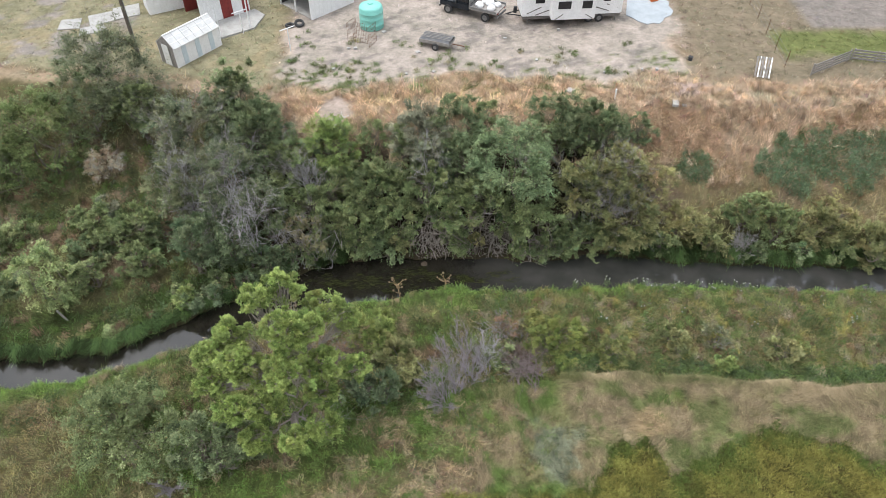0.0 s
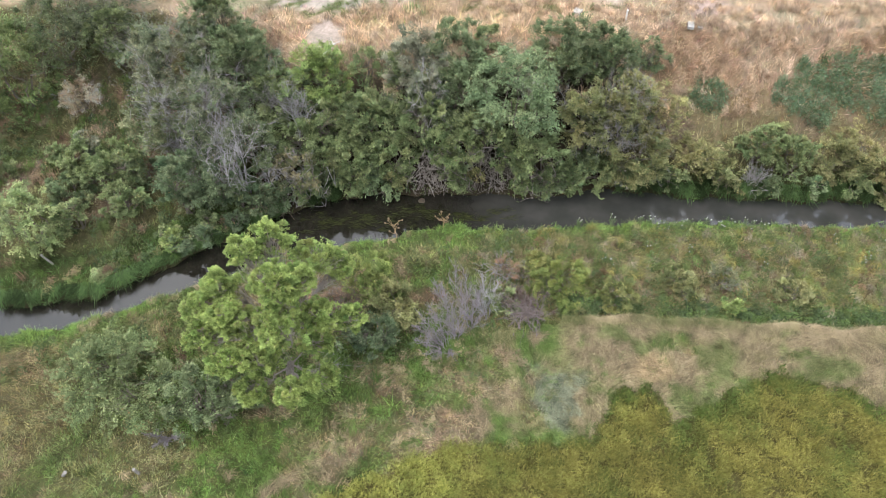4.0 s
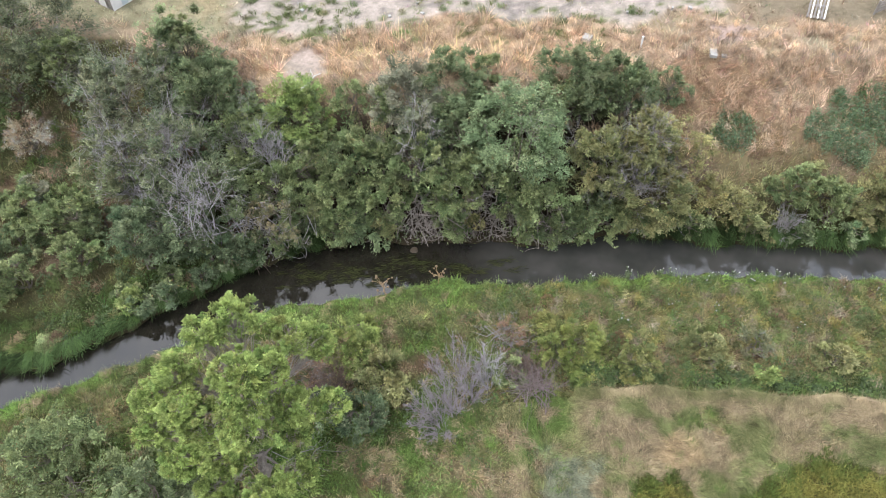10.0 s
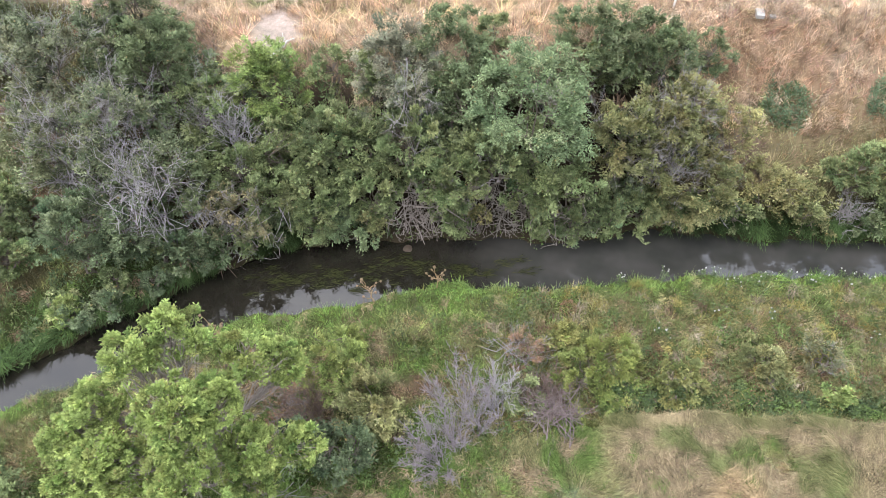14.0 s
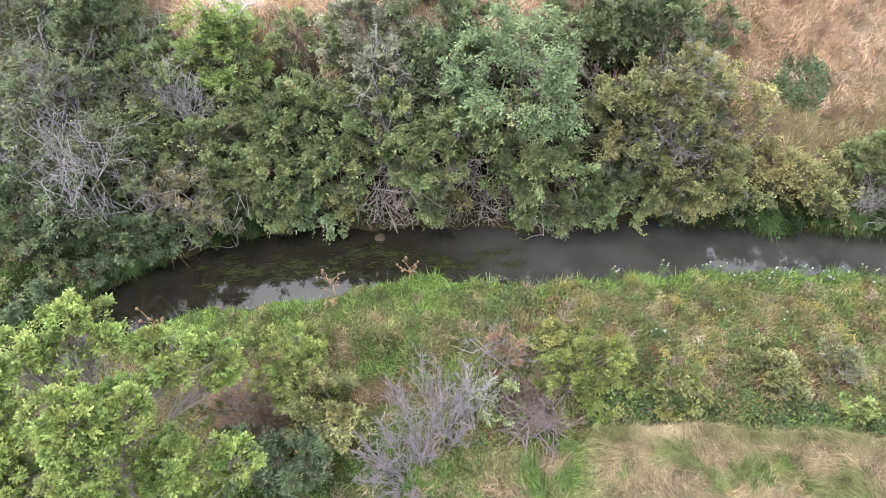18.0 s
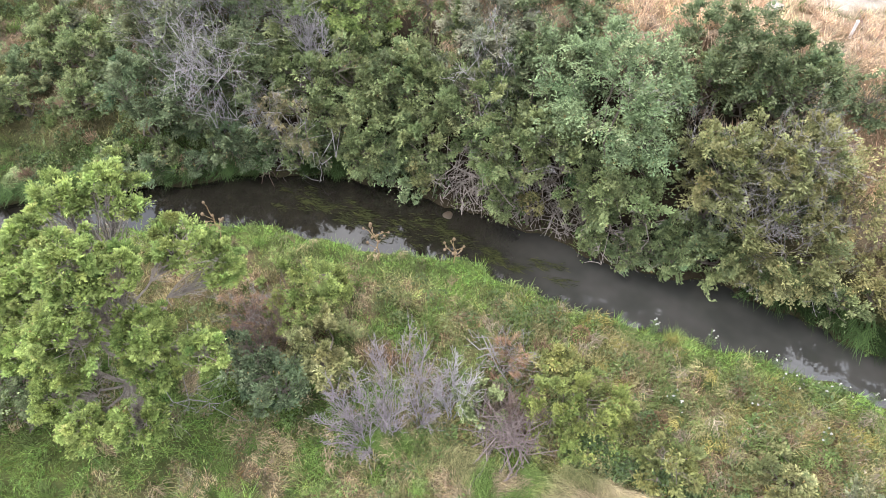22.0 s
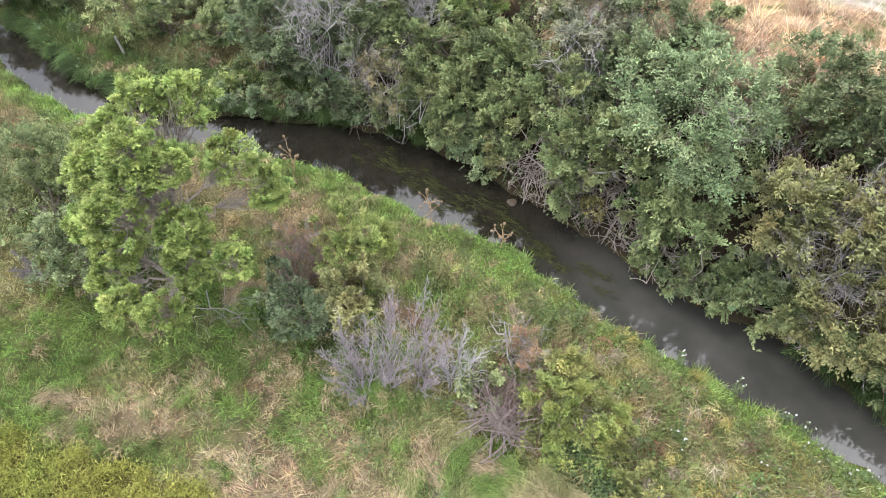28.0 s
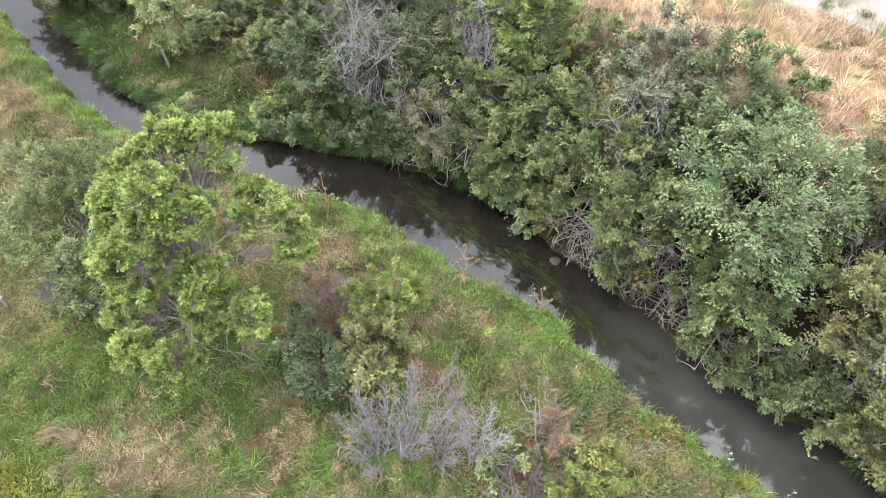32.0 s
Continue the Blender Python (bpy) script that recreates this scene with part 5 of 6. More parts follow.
def shed():
    ob = thing("garden_shed", "long white sheet-clad shed with a worn panelled roof", "shed", *at_ground(-20.1, 46.9), turn=55.2)
    L, W, H, R = 4.4, 1.9, 1.65, 2.35
    for s, y in (("side_wall", 0.03), ("side_wall", W - 0.03)):
        box_part(s, (L / 2, y, H / 2), (L, 0.05, H), WHITE, ob)
    for k in range(3):
        box_part("wall_panel", (0.9 + 1.3 * k, -0.012, H / 2), (0.42, 0.03, H - 0.1), PANEL_BLUE, ob, "pale blue wall panel")
    for x in (0.03, L - 0.03):
        bm = bmesh.new()
        prof = [(0.05, 0.0), (W - 0.05, 0.0), (W - 0.05, H), (W / 2, R), (0.05, H)]
        f = bm.faces.new([bm.verts.new((x - 0.025, a, b)) for a, b in prof])
        for v in bmesh.ops.extrude_face_region(bm, geom=[f])["geom"]:
            if isinstance(v, bmesh.types.BMVert):
                v.co.x += 0.05
        bmesh.ops.recalc_face_normals(bm, faces=bm.faces[:])
        part("gable", bm, ob, "", OLD_WOOD if x < 1 else WHITE)
    box_part("door", (-0.02, W / 2, 0.85), (0.04, 0.75, 1.65), WHITE, ob, "white shed door")
    for y in (W / 2 - 0.42, W / 2 + 0.42):
        box_part("door_post", (-0.03, y, 0.9), (0.05, 0.07, 1.8), OLD_WOOD, ob)
    slope = math.atan2(R - H, W / 2)
    half = (W / 2 + 0.12) / math.cos(slope)
    for side in (0, 1):
        for k in range(6):
            bm = bmesh.new()
            m = Matrix.Translation((0.36 + k * 0.735, W / 2, R + 0.03)) @ Euler((-slope if not side else slope, 0, 0)).to_matrix().to_4x4() @ Matrix.Translation((0, half / 2 if not side else -half / 2, 0))
            bmesh.ops.create_cube(bm, size=1.0, matrix=m @ Matrix.Diagonal((0.71, half, 0.035, 1)))
            part("roof_panel", bm, ob, "", ROOF_SHEET)
        for k in range(2):
            bm = bmesh.new()
            m = Matrix.Translation((L / 2, W / 2, R + 0.055)) @ Euler((-slope if not side else slope, 0, 0)).to_matrix().to_4x4() @ Matrix.Translation((0, (0.4 + 0.45 * k) * (1 if not side else -1), 0))
            bmesh.ops.create_cube(bm, size=1.0, matrix=m @ Matrix.Diagonal((L, 0.03, 0.02, 1)))
            part("roof_batten", bm, ob, "", WHITE)
    box_part("ridge_cap", (L / 2, W / 2, R + 0.06), (L + 0.05, 0.14, 0.03), WHITE, ob)


def power_pole():
    ob = thing("utility_pole", "tall dark weathered wooden utility pole", "pole", *at_ground(-23.3, 47.9, -0.4))
    rod("shaft", (0, 0, 0), (0.1, 0, 10.4), 0.16, POLE_WOOD, ob, "", 12, 0.11)
    rod("conduit", (0.17, -0.05, 0.3), (0.2, -0.05, 6), 0.03, STEEL, ob)
    box_part("cross_arm", (0.1, 0, 9.8), (2.2, 0.1, 0.12), POLE_WOOD, ob)


def clothes_pole(x, y):
    ob = thing("clothes_pole", "white T-shaped clothes line pole on the lawn", "clothes pole", *at_ground(x, y, -0.05), "clothes line poles", turn=40)
    rod("post", (0, 0, 0), (0, 0, 1.95), 0.045, WHITE, ob)
    rod("cross_bar", (-0.65, 0, 1.93), (0.65, 0, 1.93), 0.04, WHITE, ob)
    for s in (-0.55, 0.55):
        rod("hook", (s, 0, 1.93), (s, 0, 2.05), 0.012, STEEL, ob, "", 5)


def tyre(x, y, r, label, tip=0.0):
    z = float(gz(x, y))
    bm = bmesh.new()
    seg, ring = 24, 8
    vs = [[bm.verts.new(((r - 0.12 + 0.12 * math.cos(b)) * math.cos(a), (r - 0.12 + 0.12 * math.cos(b)) * math.sin(a), 0.11 * math.sin(b))) for b in np.linspace(0, 2 * math.pi, ring, endpoint=False)] for a in np.linspace(0, 2 * math.pi, seg, endpoint=False)]
    for i in range(seg):
        for j in range(ring):
            bm.faces.new((vs[i][j], vs[(i + 1) % seg][j], vs[(i + 1) % seg][(j + 1) % ring], vs[i][(j + 1) % ring]))
    me = bpy.data.meshes.new("tyre")
    bm.to_mesh(me)
    bm.free()
    me.materials.append(RUBBER)
    ob = new("tyre", me)
    ob.matrix_basis = pose(x, y, z + 0.1 + abs(math.sin(radians(tip))) * r * 0.8, tip, 0, 20)
    tagged(ob, label, "tyre", "old tyres")


def water_tank():
    ob = thing("water_tank", "upright turquoise plastic water tank with a domed top", "tank", *at_ground(-5.9, 53.6))
    bm = bmesh.new()
    prof = [(0, 0), (1.02, 0), (1.06, 0.06), (1.06, 0.5), (1.075, 0.53), (1.06, 0.56), (1.06, 1.1), (1.075, 1.13), (1.06, 1.16), (1.06, 1.7), (1.075, 1.73), (1.06, 1.76), (1.05, 2.15), (0.95, 2.32), (0.6, 2.45), (0.25, 2.5), (0, 2.5)]
    seg = 36
    rings = [[bm.verts.new((r * math.cos(a), r * math.sin(a), z)) for a in np.linspace(0, 2 * math.pi, seg, endpoint=False)] for r, z in ((0.92 * r, 0.8 * z) for r, z in prof) if r > 0]
    for a, b in zip(rings, rings[1:]):
        for i in range(seg):
            bm.faces.new((a[i], a[(i + 1) % seg], b[(i + 1) % seg], b[i])).smooth = True
    bm.faces.new(rings[-1])
    bm.faces.new(rings[0][::-1])
    part("shell", bm, ob, "", TEAL)
    rod("lid", (0, 0, 1.985), (0, 0, 2.07), 0.24, TEAL, ob, "", 20)
    rod("outlet", (0.3, -0.85, 0.12), (0.3, -1.08, 0.12), 0.05, STEEL, ob)


def rust_panel(x, y, turn, w=1.2, h=1.7):
    ob = thing("mesh_fence", "rusty wire mesh panel standing in weeds", "wire panel", *at_ground(x, y, -0.02), "rusty wire panels", turn=turn)
    for k in range(9):
        rod("upright_wire", (-w / 2 + w * k / 8, 0, 0), (-w / 2 + w * k / 8, 0, h), 0.014 if k in (0, 8) else 0.009, RUST_STEEL, ob, "", 5)
    for k in range(6):
        rod("cross_wire", (-w / 2, 0.01, 0.05 + (h - 0.08) * k / 5), (w / 2, 0.01, 0.05 + (h - 0.08) * k / 5), 0.009, RUST_STEEL, ob, "", 5)


def wheel(parent, c, r, w, turn=0.0, name="wheel"):
    hub = thing_part(name, c, parent, turn)
    bm = bmesh.new()
    bmesh.ops.create_cone(bm, cap_ends=True, segments=22, radius1=r, radius2=r, depth=w, matrix=Euler((radians(90), 0, 0)).to_matrix().to_4x4())
    soften(bm, 0.03)
    part("tyre", bm, hub, "black rubber tyre", RUBBER)
    bm = bmesh.new()
    bmesh.ops.create_cone(bm, cap_ends=True, segments=18, radius1=r * 0.58, radius2=r * 0.5, depth=w + 0.03, matrix=Euler((radians(90), 0, 0)).to_matrix().to_4x4())
    part("rim", bm, hub, "steel rim", STEEL)


def thing_part(name, c, parent, turn=0.0):
    ob = new(name)
    ob.parent = parent
    ob.matrix_basis = pose(*c, 0, 0, turn)
    ob.empty_display_size = 0.1
    return ob


def low_trailer():
    """A small open trailer under a faded sheet."""
    ob = thing("utility_trailer", "small low trailer covered with a faded dark sheet", "trailer", *at_ground(-0.5, 50.4), turn=-22)
    box_part("deck", (0, 0, 0.45), (2.5, 1.3, 0.08), OLD_WOOD, ob)
    for y in (-0.66, 0.66):
        box_part("side_board", (0, y, 0.6), (2.5, 0.04, 0.24), OLD_WOOD, ob)
    for y in (-0.76, 0.76):
        wheel(ob, (0.15, y, 0.28), 0.28, 0.16)
    rod("drawbar", (1.2, 0, 0.42), (2.3, 0.05, 0.38), 0.035, RUST_STEEL, ob)
    bm = bmesh.new()
    bmesh.ops.create_grid(bm, x_segments=22, y_segments=12, size=0.5, matrix=Matrix.Diagonal((2.45, 1.35, 1, 1)))
    for v in bm.verts:
        v.co.z = 0.74 + 0.1 * noise.noise(v.co * 2.2) + 0.05 * noise.noise(v.co * 6) - 0.12 * max(0, abs(v.co.y) - 0.5) * 3
    part("sheet", bm, ob, "creased faded sheet", TARP_DARK)
    for k in range(5):
        rod("pole_on_top", (-1.2, -0.4 + 0.2 * k, 0.86), (1.25, -0.5 + 0.22 * k + 0.1, 0.88), 0.025, OLD_WOOD, ob, "", 6)


def pickup():
    ob = thing("pickup_truck", "dark blue pickup truck with a loaded wooden flat bed", "truck", *at_ground(2.5, 55.9), turn=152)
    bm = bmesh.new()
    block(bm, (1.75, 0, 0.86), (1.9, 1.86, 0.5))
    block(bm, (0.75, 0, 0.9), (1.6, 1.86, 0.62))
    soften(bm, 0.09, 2)
    part("body", bm, ob, "", DARK_PAINT)
    bm = bmesh.new()
    cab = block(bm, (0.55, 0, 1.45), (1.5, 1.66, 0.62))
    for v in cab["verts"]:
        if v.co.z > 1.5:
            v.co.x = 0.55 + (v.co.x - 0.55) * 0.74
            v.co.y *= 0.88
    soften(bm, 0.08, 2)
    part("cab", bm, ob, "", DARK_PAINT)
    box_part("windscreen", (1.18, 0, 1.42), (0.06, 1.4, 0.44), GLASS_DARK, ob, "dark glass", 0, 0.01)
    for y in (-0.8, 0.8):
        box_part("side_window", (0.55, y, 1.44), (1.0, 0.06, 0.36), GLASS_DARK, ob, "dark glass")
        box_part("mirror", (1.15, y * 1.25, 1.2), (0.1, 0.16, 0.2), RUBBER, ob)
    box_part("flat_bed", (-1.35, 0, 0.92), (2.5, 2.05, 0.1), OLD_WOOD, ob, "grey plank bed")
    for y in (-1.0, 1.0):
        box_part("bed_rail", (-1.35, y, 1.05), (2.5, 0.06, 0.18), STEEL, ob)
    box_part("headboard", (-0.12, 0, 1.3), (0.08, 1.95, 0.7), STEEL, ob)
    for x in (1.9, -1.55):
        for y in (-0.84, 0.84):
            wheel(ob, (x, y, 0.39), 0.39, 0.24)
    box_part("front_bumper", (2.75, 0, 0.55), (0.12, 1.8, 0.2), STEEL, ob)
    box_part("rear_bumper", (-2.62, 0, 0.6), (0.1, 1.7, 0.16), STEEL, ob)
    for y in (-0.7, 0.7):
        box_part("headlight", (2.71, y, 0.88), (0.05, 0.28, 0.16), WHITE, ob)
        box_part("tail_light", (-2.62, y, 0.85), (0.04, 0.14, 0.12), RED_PAINT, ob)


def load_on_truck():
    base = Vector((2.5, 55.9, float(gz(2.5, 55.9)) + 0.98))
    m = pose(0, 0, 0, 0, 0, 152)
    for k, (x, y, r) in enumerate(((-0.8, 0.4, 0.36), (-1.4, -0.3, 0.4), (-1.9, 0.45, 0.34), (-0.9, -0.5, 0.3), (-2.1, -0.4, 0.28))):
        bm = bmesh.new()
        bmesh.ops.create_icosphere(bm, subdivisions=3, radius=r)
        for v in bm.verts:
            v.co *= 1 + 0.18 * noise.noise(v.co * 4 + Vector((k, 0, 0)))
            v.co.z = max(v.co.z * 0.8, -r * 0.45)
        me = bpy.data.meshes.new("sack")
        bm.to_mesh(me)
        bm.free()
        me.materials.append(WHITE)
        ob = new("sack", me)
        ob.matrix_basis = Matrix.Translation(base + m @ Vector((x, y, r * 0.45)))
        tagged(ob, "bulging white sack lying on the truck bed", "sack", "load on the truck")


def travel_trailer():
    ob = thing("travel_trailer", "white travel trailer with grey stripes and one slide-out", "caravan", *at_ground(10.5, 55.4), turn=5)
    bm = bmesh.new()
    block(bm, (0, 0, 1.95), (8.4, 2.45, 2.6))
    soften(bm, 0.12, 3)
    part("body", bm, ob, "", WHITE)
    slide = box_part("slide_out", (-0.1, -1.62, 1.72), (3.6, 0.85, 1.95), WHITE, ob, "", 0, 0.04)
    box_part("slide_roof", (-0.1, -1.62, 2.72), (3.7, 0.92, 0.05), STEEL, ob)
    for x, w in ((-0.9, 1.05), (0.95, 0.8)):
        box_part("window", (x, -2.06, 2.0), (w, 0.05, 0.62), GLASS_DARK, slide, "dark tinted window")
    for x, w, z in ((-2.75, 0.75, 2.15), (2.8, 0.6, 2.15)):
        box_part("window", (x, -1.235, z), (w, 0.05, 0.6), GLASS_DARK, ob, "dark tinted window")
    box_part("entry_door", (3.4, -1.235, 1.75), (0.7, 0.04, 1.9), WHITE, ob, "white door with a dark pane")
    for k, (x, z, w, t) in enumerate(((-3.2, 1.25, 1.3, 25), (-2.5, 1.05, 1.2, 20), (2.6, 1.15, 1.4, -18), (3.3, 1.4, 1.0, -22))):
        bm = bmesh.new()
        m = Matrix.Translation((x, -1.236, z)) @ Euler((0, radians(-t), 0)).to_matrix().to_4x4() @ Matrix.Diagonal((w, 0.02, 0.07, 1))
        bmesh.ops.create_cube(bm, size=1.0, matrix=m)
        part("stripe", bm, ob, "dark grey swoosh stripe", STRIPE)
    for k, (x, z, w, t) in enumerate(((-1.3, 1.0, 0.8, 35), (1.2, 1.0, 0.7, -30))):
        bm = bmesh.new()
        m = Matrix.Translation((x, -2.056, z)) @ Euler((0, radians(-t), 0)).to_matrix().to_4x4() @ Matrix.Diagonal((w, 0.02, 0.06, 1))
        bmesh.ops.create_cube(bm, size=1.0, matrix=m)
        part("stripe", bm, slide, "dark grey swoosh stripe", STRIPE)
    box_part("skirt", (0, 0, 0.58), (8.2, 2.3, 0.22), STRIPE, ob)
    for x in (1.5, 2.35):
        for y in (-1.05, 1.05):
            wheel(ob, (x, y, 0.36), 0.36, 0.22)
    rod("drawbar", (-4.1, 0.5, 0.5), (-5.3, 0, 0.48), 0.05, RUBBER, ob)
    rod("drawbar", (-4.1, -0.5, 0.5), (-5.3, 0, 0.48), 0.05, RUBBER, ob)
    rod("gas_bottle", (-4.5, 0.15, 0.5), (-4.5, 0.15, 1.0), 0.15, RUBBER, ob, "", 14)
    for x in (-3.6, 3.8):
        rod("jack", (x, -0.9, 0.0), (x, -0.9, 0.5), 0.04, STEEL, ob)


def ground_cloth():
    pts = [(-1.6, 1.2), (-1.75, 0.5), (-1.9, -0.2), (-1.4, -0.7), (-1.1, -1.3), (-0.4, -1.8), (0.1, -1.55), (0.6, -1.7), (1.0, -1.2), (1.3, -0.6), (1.9, -0.2), (2.3, 0.6), (2.1, 1.6), (2.3, 2.3), (2.0, 3.0), (1.1, 3.1), (0.2, 3.4), (-0.6, 3.0), (-1.3, 2.6)]
    ob = thing("ground_sheet", "pale blue plastic sheet spread on the dirt", "ground sheet", *at_ground(17.4, 55.8))
    prism("sheet", pts, -0.02, 0.05, TARP_BLUE, ob)
    ob2 = thing("crate", "small orange plastic crate on the pale sheet", "crate", *at_ground(18.4, 58.4, 0.05), turn=15)
    for c, s in (((0, -0.24, 0.15), (0.6, 0.03, 0.3)), ((0, 0.24, 0.15), (0.6, 0.03, 0.3)), ((-0.29, 0, 0.15), (0.03, 0.46, 0.3)), ((0.29, 0, 0.15), (0.03, 0.46, 0.3))):
        box_part("side", c, s, ORANGE, ob2, "", 0, 0)
    box_part("bottom", (0, 0, 0.02), (0.56, 0.44, 0.03), ORANGE, ob2, "", 0, 0)


def pallet():
    ob = thing("pallet", "weathered pale wooden pallet propped up in dry grass", "pallet", *at_ground(23.5, 45.4))
    ob.matrix_basis = Matrix.Translation((23.7, 45.6, float(gz(23.7, 45.6)) + 0.08)) @ Euler((radians(48), 0, radians(-14))).to_matrix().to_4x4()
    for k in range(6):
        box_part("slat", (-0.5 + 0.2 * k, 0.75, 0.1), (0.1, 1.55, 0.022), WHITE if k % 2 else OLD_WOOD, ob, "", 0, 0.004)
    for y in (0.08, 0.75, 1.42):
        box_part("bearer", (0, y, 0.045), (1.12, 0.09, 0.085), OLD_WOOD, ob, "", 0, 0.004)
    bm = bmesh.new()
    block(bm, (0, 0.75, 0.125), (0.09, 1.7, 0.02), 28)
    part("brace", bm, ob, "", OLD_WOOD)


def rail_fence(a, b, label):
    """A leaning grey board fence between two points."""
    a, b = Vector(a), Vector(b)
    d = b - a
    ob = thing("board_fence", label, "fence", *at_ground(a.x, a.y), "board fences", turn=math.degrees(math.atan2(d.y, d.x)))
    n = max(2, int(d.length / 1.7) + 1)
    for k in range(n):
        x = d.length * k / (n - 1)
        rod("post", (x, 0.06, -0.3), (x + 0.04, 0.1, 0.95), 0.06, OLD_WOOD, ob)
    for k in range(4):
        box_part("board", (d.length / 2, 0, 0.2 + 0.22 * k), (d.length, 0.035, 0.15), OLD_WOOD, ob, "", 0, 0.006, 0.06 * (k % 2))


def wire_fence():
    ob = thing("wire_fence", "thin wire fence on rusty steel posts", "fence", *at_ground(26.0, 47.2))
    for k in range(5):
        rod("post", (0.15 * k, 2.6 * k, -0.3), (0.15 * k, 2.6 * k, 1.35), 0.02, RUST_STEEL, ob)
    for h in (0.3, 0.7, 1.1):
        rod("wire", (0, 0, h), (0.6, 10.4, h), 0.008, STEEL, ob, "", 4)


def slab(x, y, turn, pts):
    ob = thing("concrete_slab", "cracked pale concrete slab set in the lawn", "slab", *at_ground(x, y), "broken slabs", turn=turn)
    prism("paving", pts, -0.05, 0.07, CONCRETE, ob, "", 0.015)


def open_garage():
    """A white open-fronted shed, its opening towards the lawn."""
    ob = thing("garage", "white open-fronted garage with a dark inside", "garage", *at_ground(-11.0, 54.7), turn=46)
    L, D, H = 4.6, 4.4, 2.5
    for k in range(11):
        box_part("wall_board", (0.21 + 0.418 * k, 0, H / 2), (0.412, 0.07, H), WHITE, ob, "", 0, 0.006)
    box_part("back_wall", (L, D / 2, H / 2), (0.08, D, H), WHITE, ob)
    # inner faces are near-black to paint in the shade of the open garage
    box_part("far_wall", (L / 2, D, H / 2), (L, 0.08, H), SHADE_IN, ob)
    box_part("shade_lining", (L / 2, 0.06, H / 2), (L - 0.1, 0.03, H - 0.05), SHADE_IN, ob)
    box_part("floor_slab", (L / 2, D / 2, 0.03), (L, D, 0.06), CONCRETE, ob)
    for y in (0.06, D / 2, D - 0.06):
        box_part("front_post", (0.02, y, H / 2), (0.12, 0.12, H), WHITE, ob)
    box_part("roof", (L / 2, D / 2, H + 0.08), (L + 0.5, D + 0.5, 0.14), ROOF_SHEET, ob)
    box_part("fascia", (-0.27, D / 2, H + 0.04), (0.04, D + 0.5, 0.2), WHITE, ob)


def red_house():
    ob = thing("house", "barn-red boarded house with white trim and a concrete porch", "house", *at_ground(-16.6, 56.3), turn=40)
    L, D, H = 4.2, 6.0, 2.7
    for k in range(14):
        box_part("wall_board", (-0.15 - 0.3 * k, 0, H / 2), (0.292, 0.08, H), RED_PAINT if k < 8 else WHITE, ob, "", 0, 0.006)
    for k in range(8):
        box_part("wall_board", (0, 0.2 + 0.4 * k, H / 2), (0.08, 0.392, H), RED_PAINT, ob, "", 0, 0.006)
    for x, y in ((0.02, -0.02), (-L, -0.02)):
        box_part("corner_trim", (x, y, H / 2), (0.13, 0.13, H), WHITE, ob)
    box_part("door", (-1.0, -0.06, 1.02), (0.9, 0.06, 2.04), WHITE, ob, "white house door")
    box_part("roof", (-L / 2, 1.7, H + 0.1), (L + 0.6, 4.4, 0.16), ROOF_SHEET, ob)
    box_part("wall", (-L / 2, 3.4, H / 2), (L, 0.1, H), RED_PAINT, ob)
    prism("porch_slab", [(-4.6, -0.1), (-4.4, -2.9), (-1.2, -3.1), (0.6, -1.6), (0.5, -0.1)], -0.05, 0.12, CONCRETE, ob)
    for x, y in ((-4.0, -2.6), (-1.4, -2.7)):
        rod("porch_post", (x, y, 0.1), (x, y, 2.55), 0.06, WHITE, ob)


def white_cabin():
    ob = thing("cabin", "small white sheet-clad cabin beside the lawn", "cabin", *at_ground(-23.6, 57.4), turn=30)
    for k in range(8):
        box_part("wall_board", (-1.75 + 0.5 * k, -1.0, 1.1), (0.492, 0.08, 2.2), WHITE, ob, "", 0, 0.006)
    box_part("side_wall", (-2.0, 0, 1.1), (0.08, 2.0, 2.2), WHITE, ob)
    box_part("side_wall", (2.0, 0, 1.1), (0.08, 2.0, 2.2), WHITE, ob)
    box_part("roof", (0, 0, 2.26), (4.4, 2.4, 0.12), ROOF_SHEET, ob)
    box_part("window", (0.6, -1.05, 1.4), (0.8, 0.04, 0.6), GLASS_DARK, ob, "dark window pane")


shed()
power_pole()
clothes_pole(-16.3, 52.4)
clothes_pole(-12.0, 49.6)
tyre(-12.7, 53.6, 0.4, "black rubber tyre lying on the lawn")
tyre(-11.9, 53.7, 0.42, "black rubber tyre leaning on another tyre", 24)
water_tank()
rust_panel(-7.3, 51.4, 60)
rust_panel(-6.6, 50.9, -20)
rust_panel(-5.6, 50.6, 65)
low_trailer()
pickup()
load_on_truck()
travel_trailer()
ground_cloth()
pallet()
rail_fence((27.6, 46.0, 0), (31.3, 48.2, 0), "leaning grey board fence beside dry weeds")
rail_fence((31.5, 48.3, 0), (36.5, 47.0, 0), "grey board fence along a green lawn")
wire_fence()
slab(-30.6, 54.0, 20, [(-1.4, -0.7), (0.3, -1.0), (0.5, 0.8), (-1.1, 1.0)])
slab(-28.9, 52.9, 25, [(-1.0, -0.6), (1.2, -0.7), (1.0, 0.7), (-0.8, 0.6)])
slab(-28.7, 54.8, 30, [(-1.1, -0.9), (1.3, -0.8), (1.5, 1.0), (-0.9, 1.1)])
slab(-27.0, 56.0, 25, [(-1.2, -1.0), (1.0, -0.9), (1.2, 1.3), (-1.0, 1.2)])
open_garage()
red_house()
white_cabin()


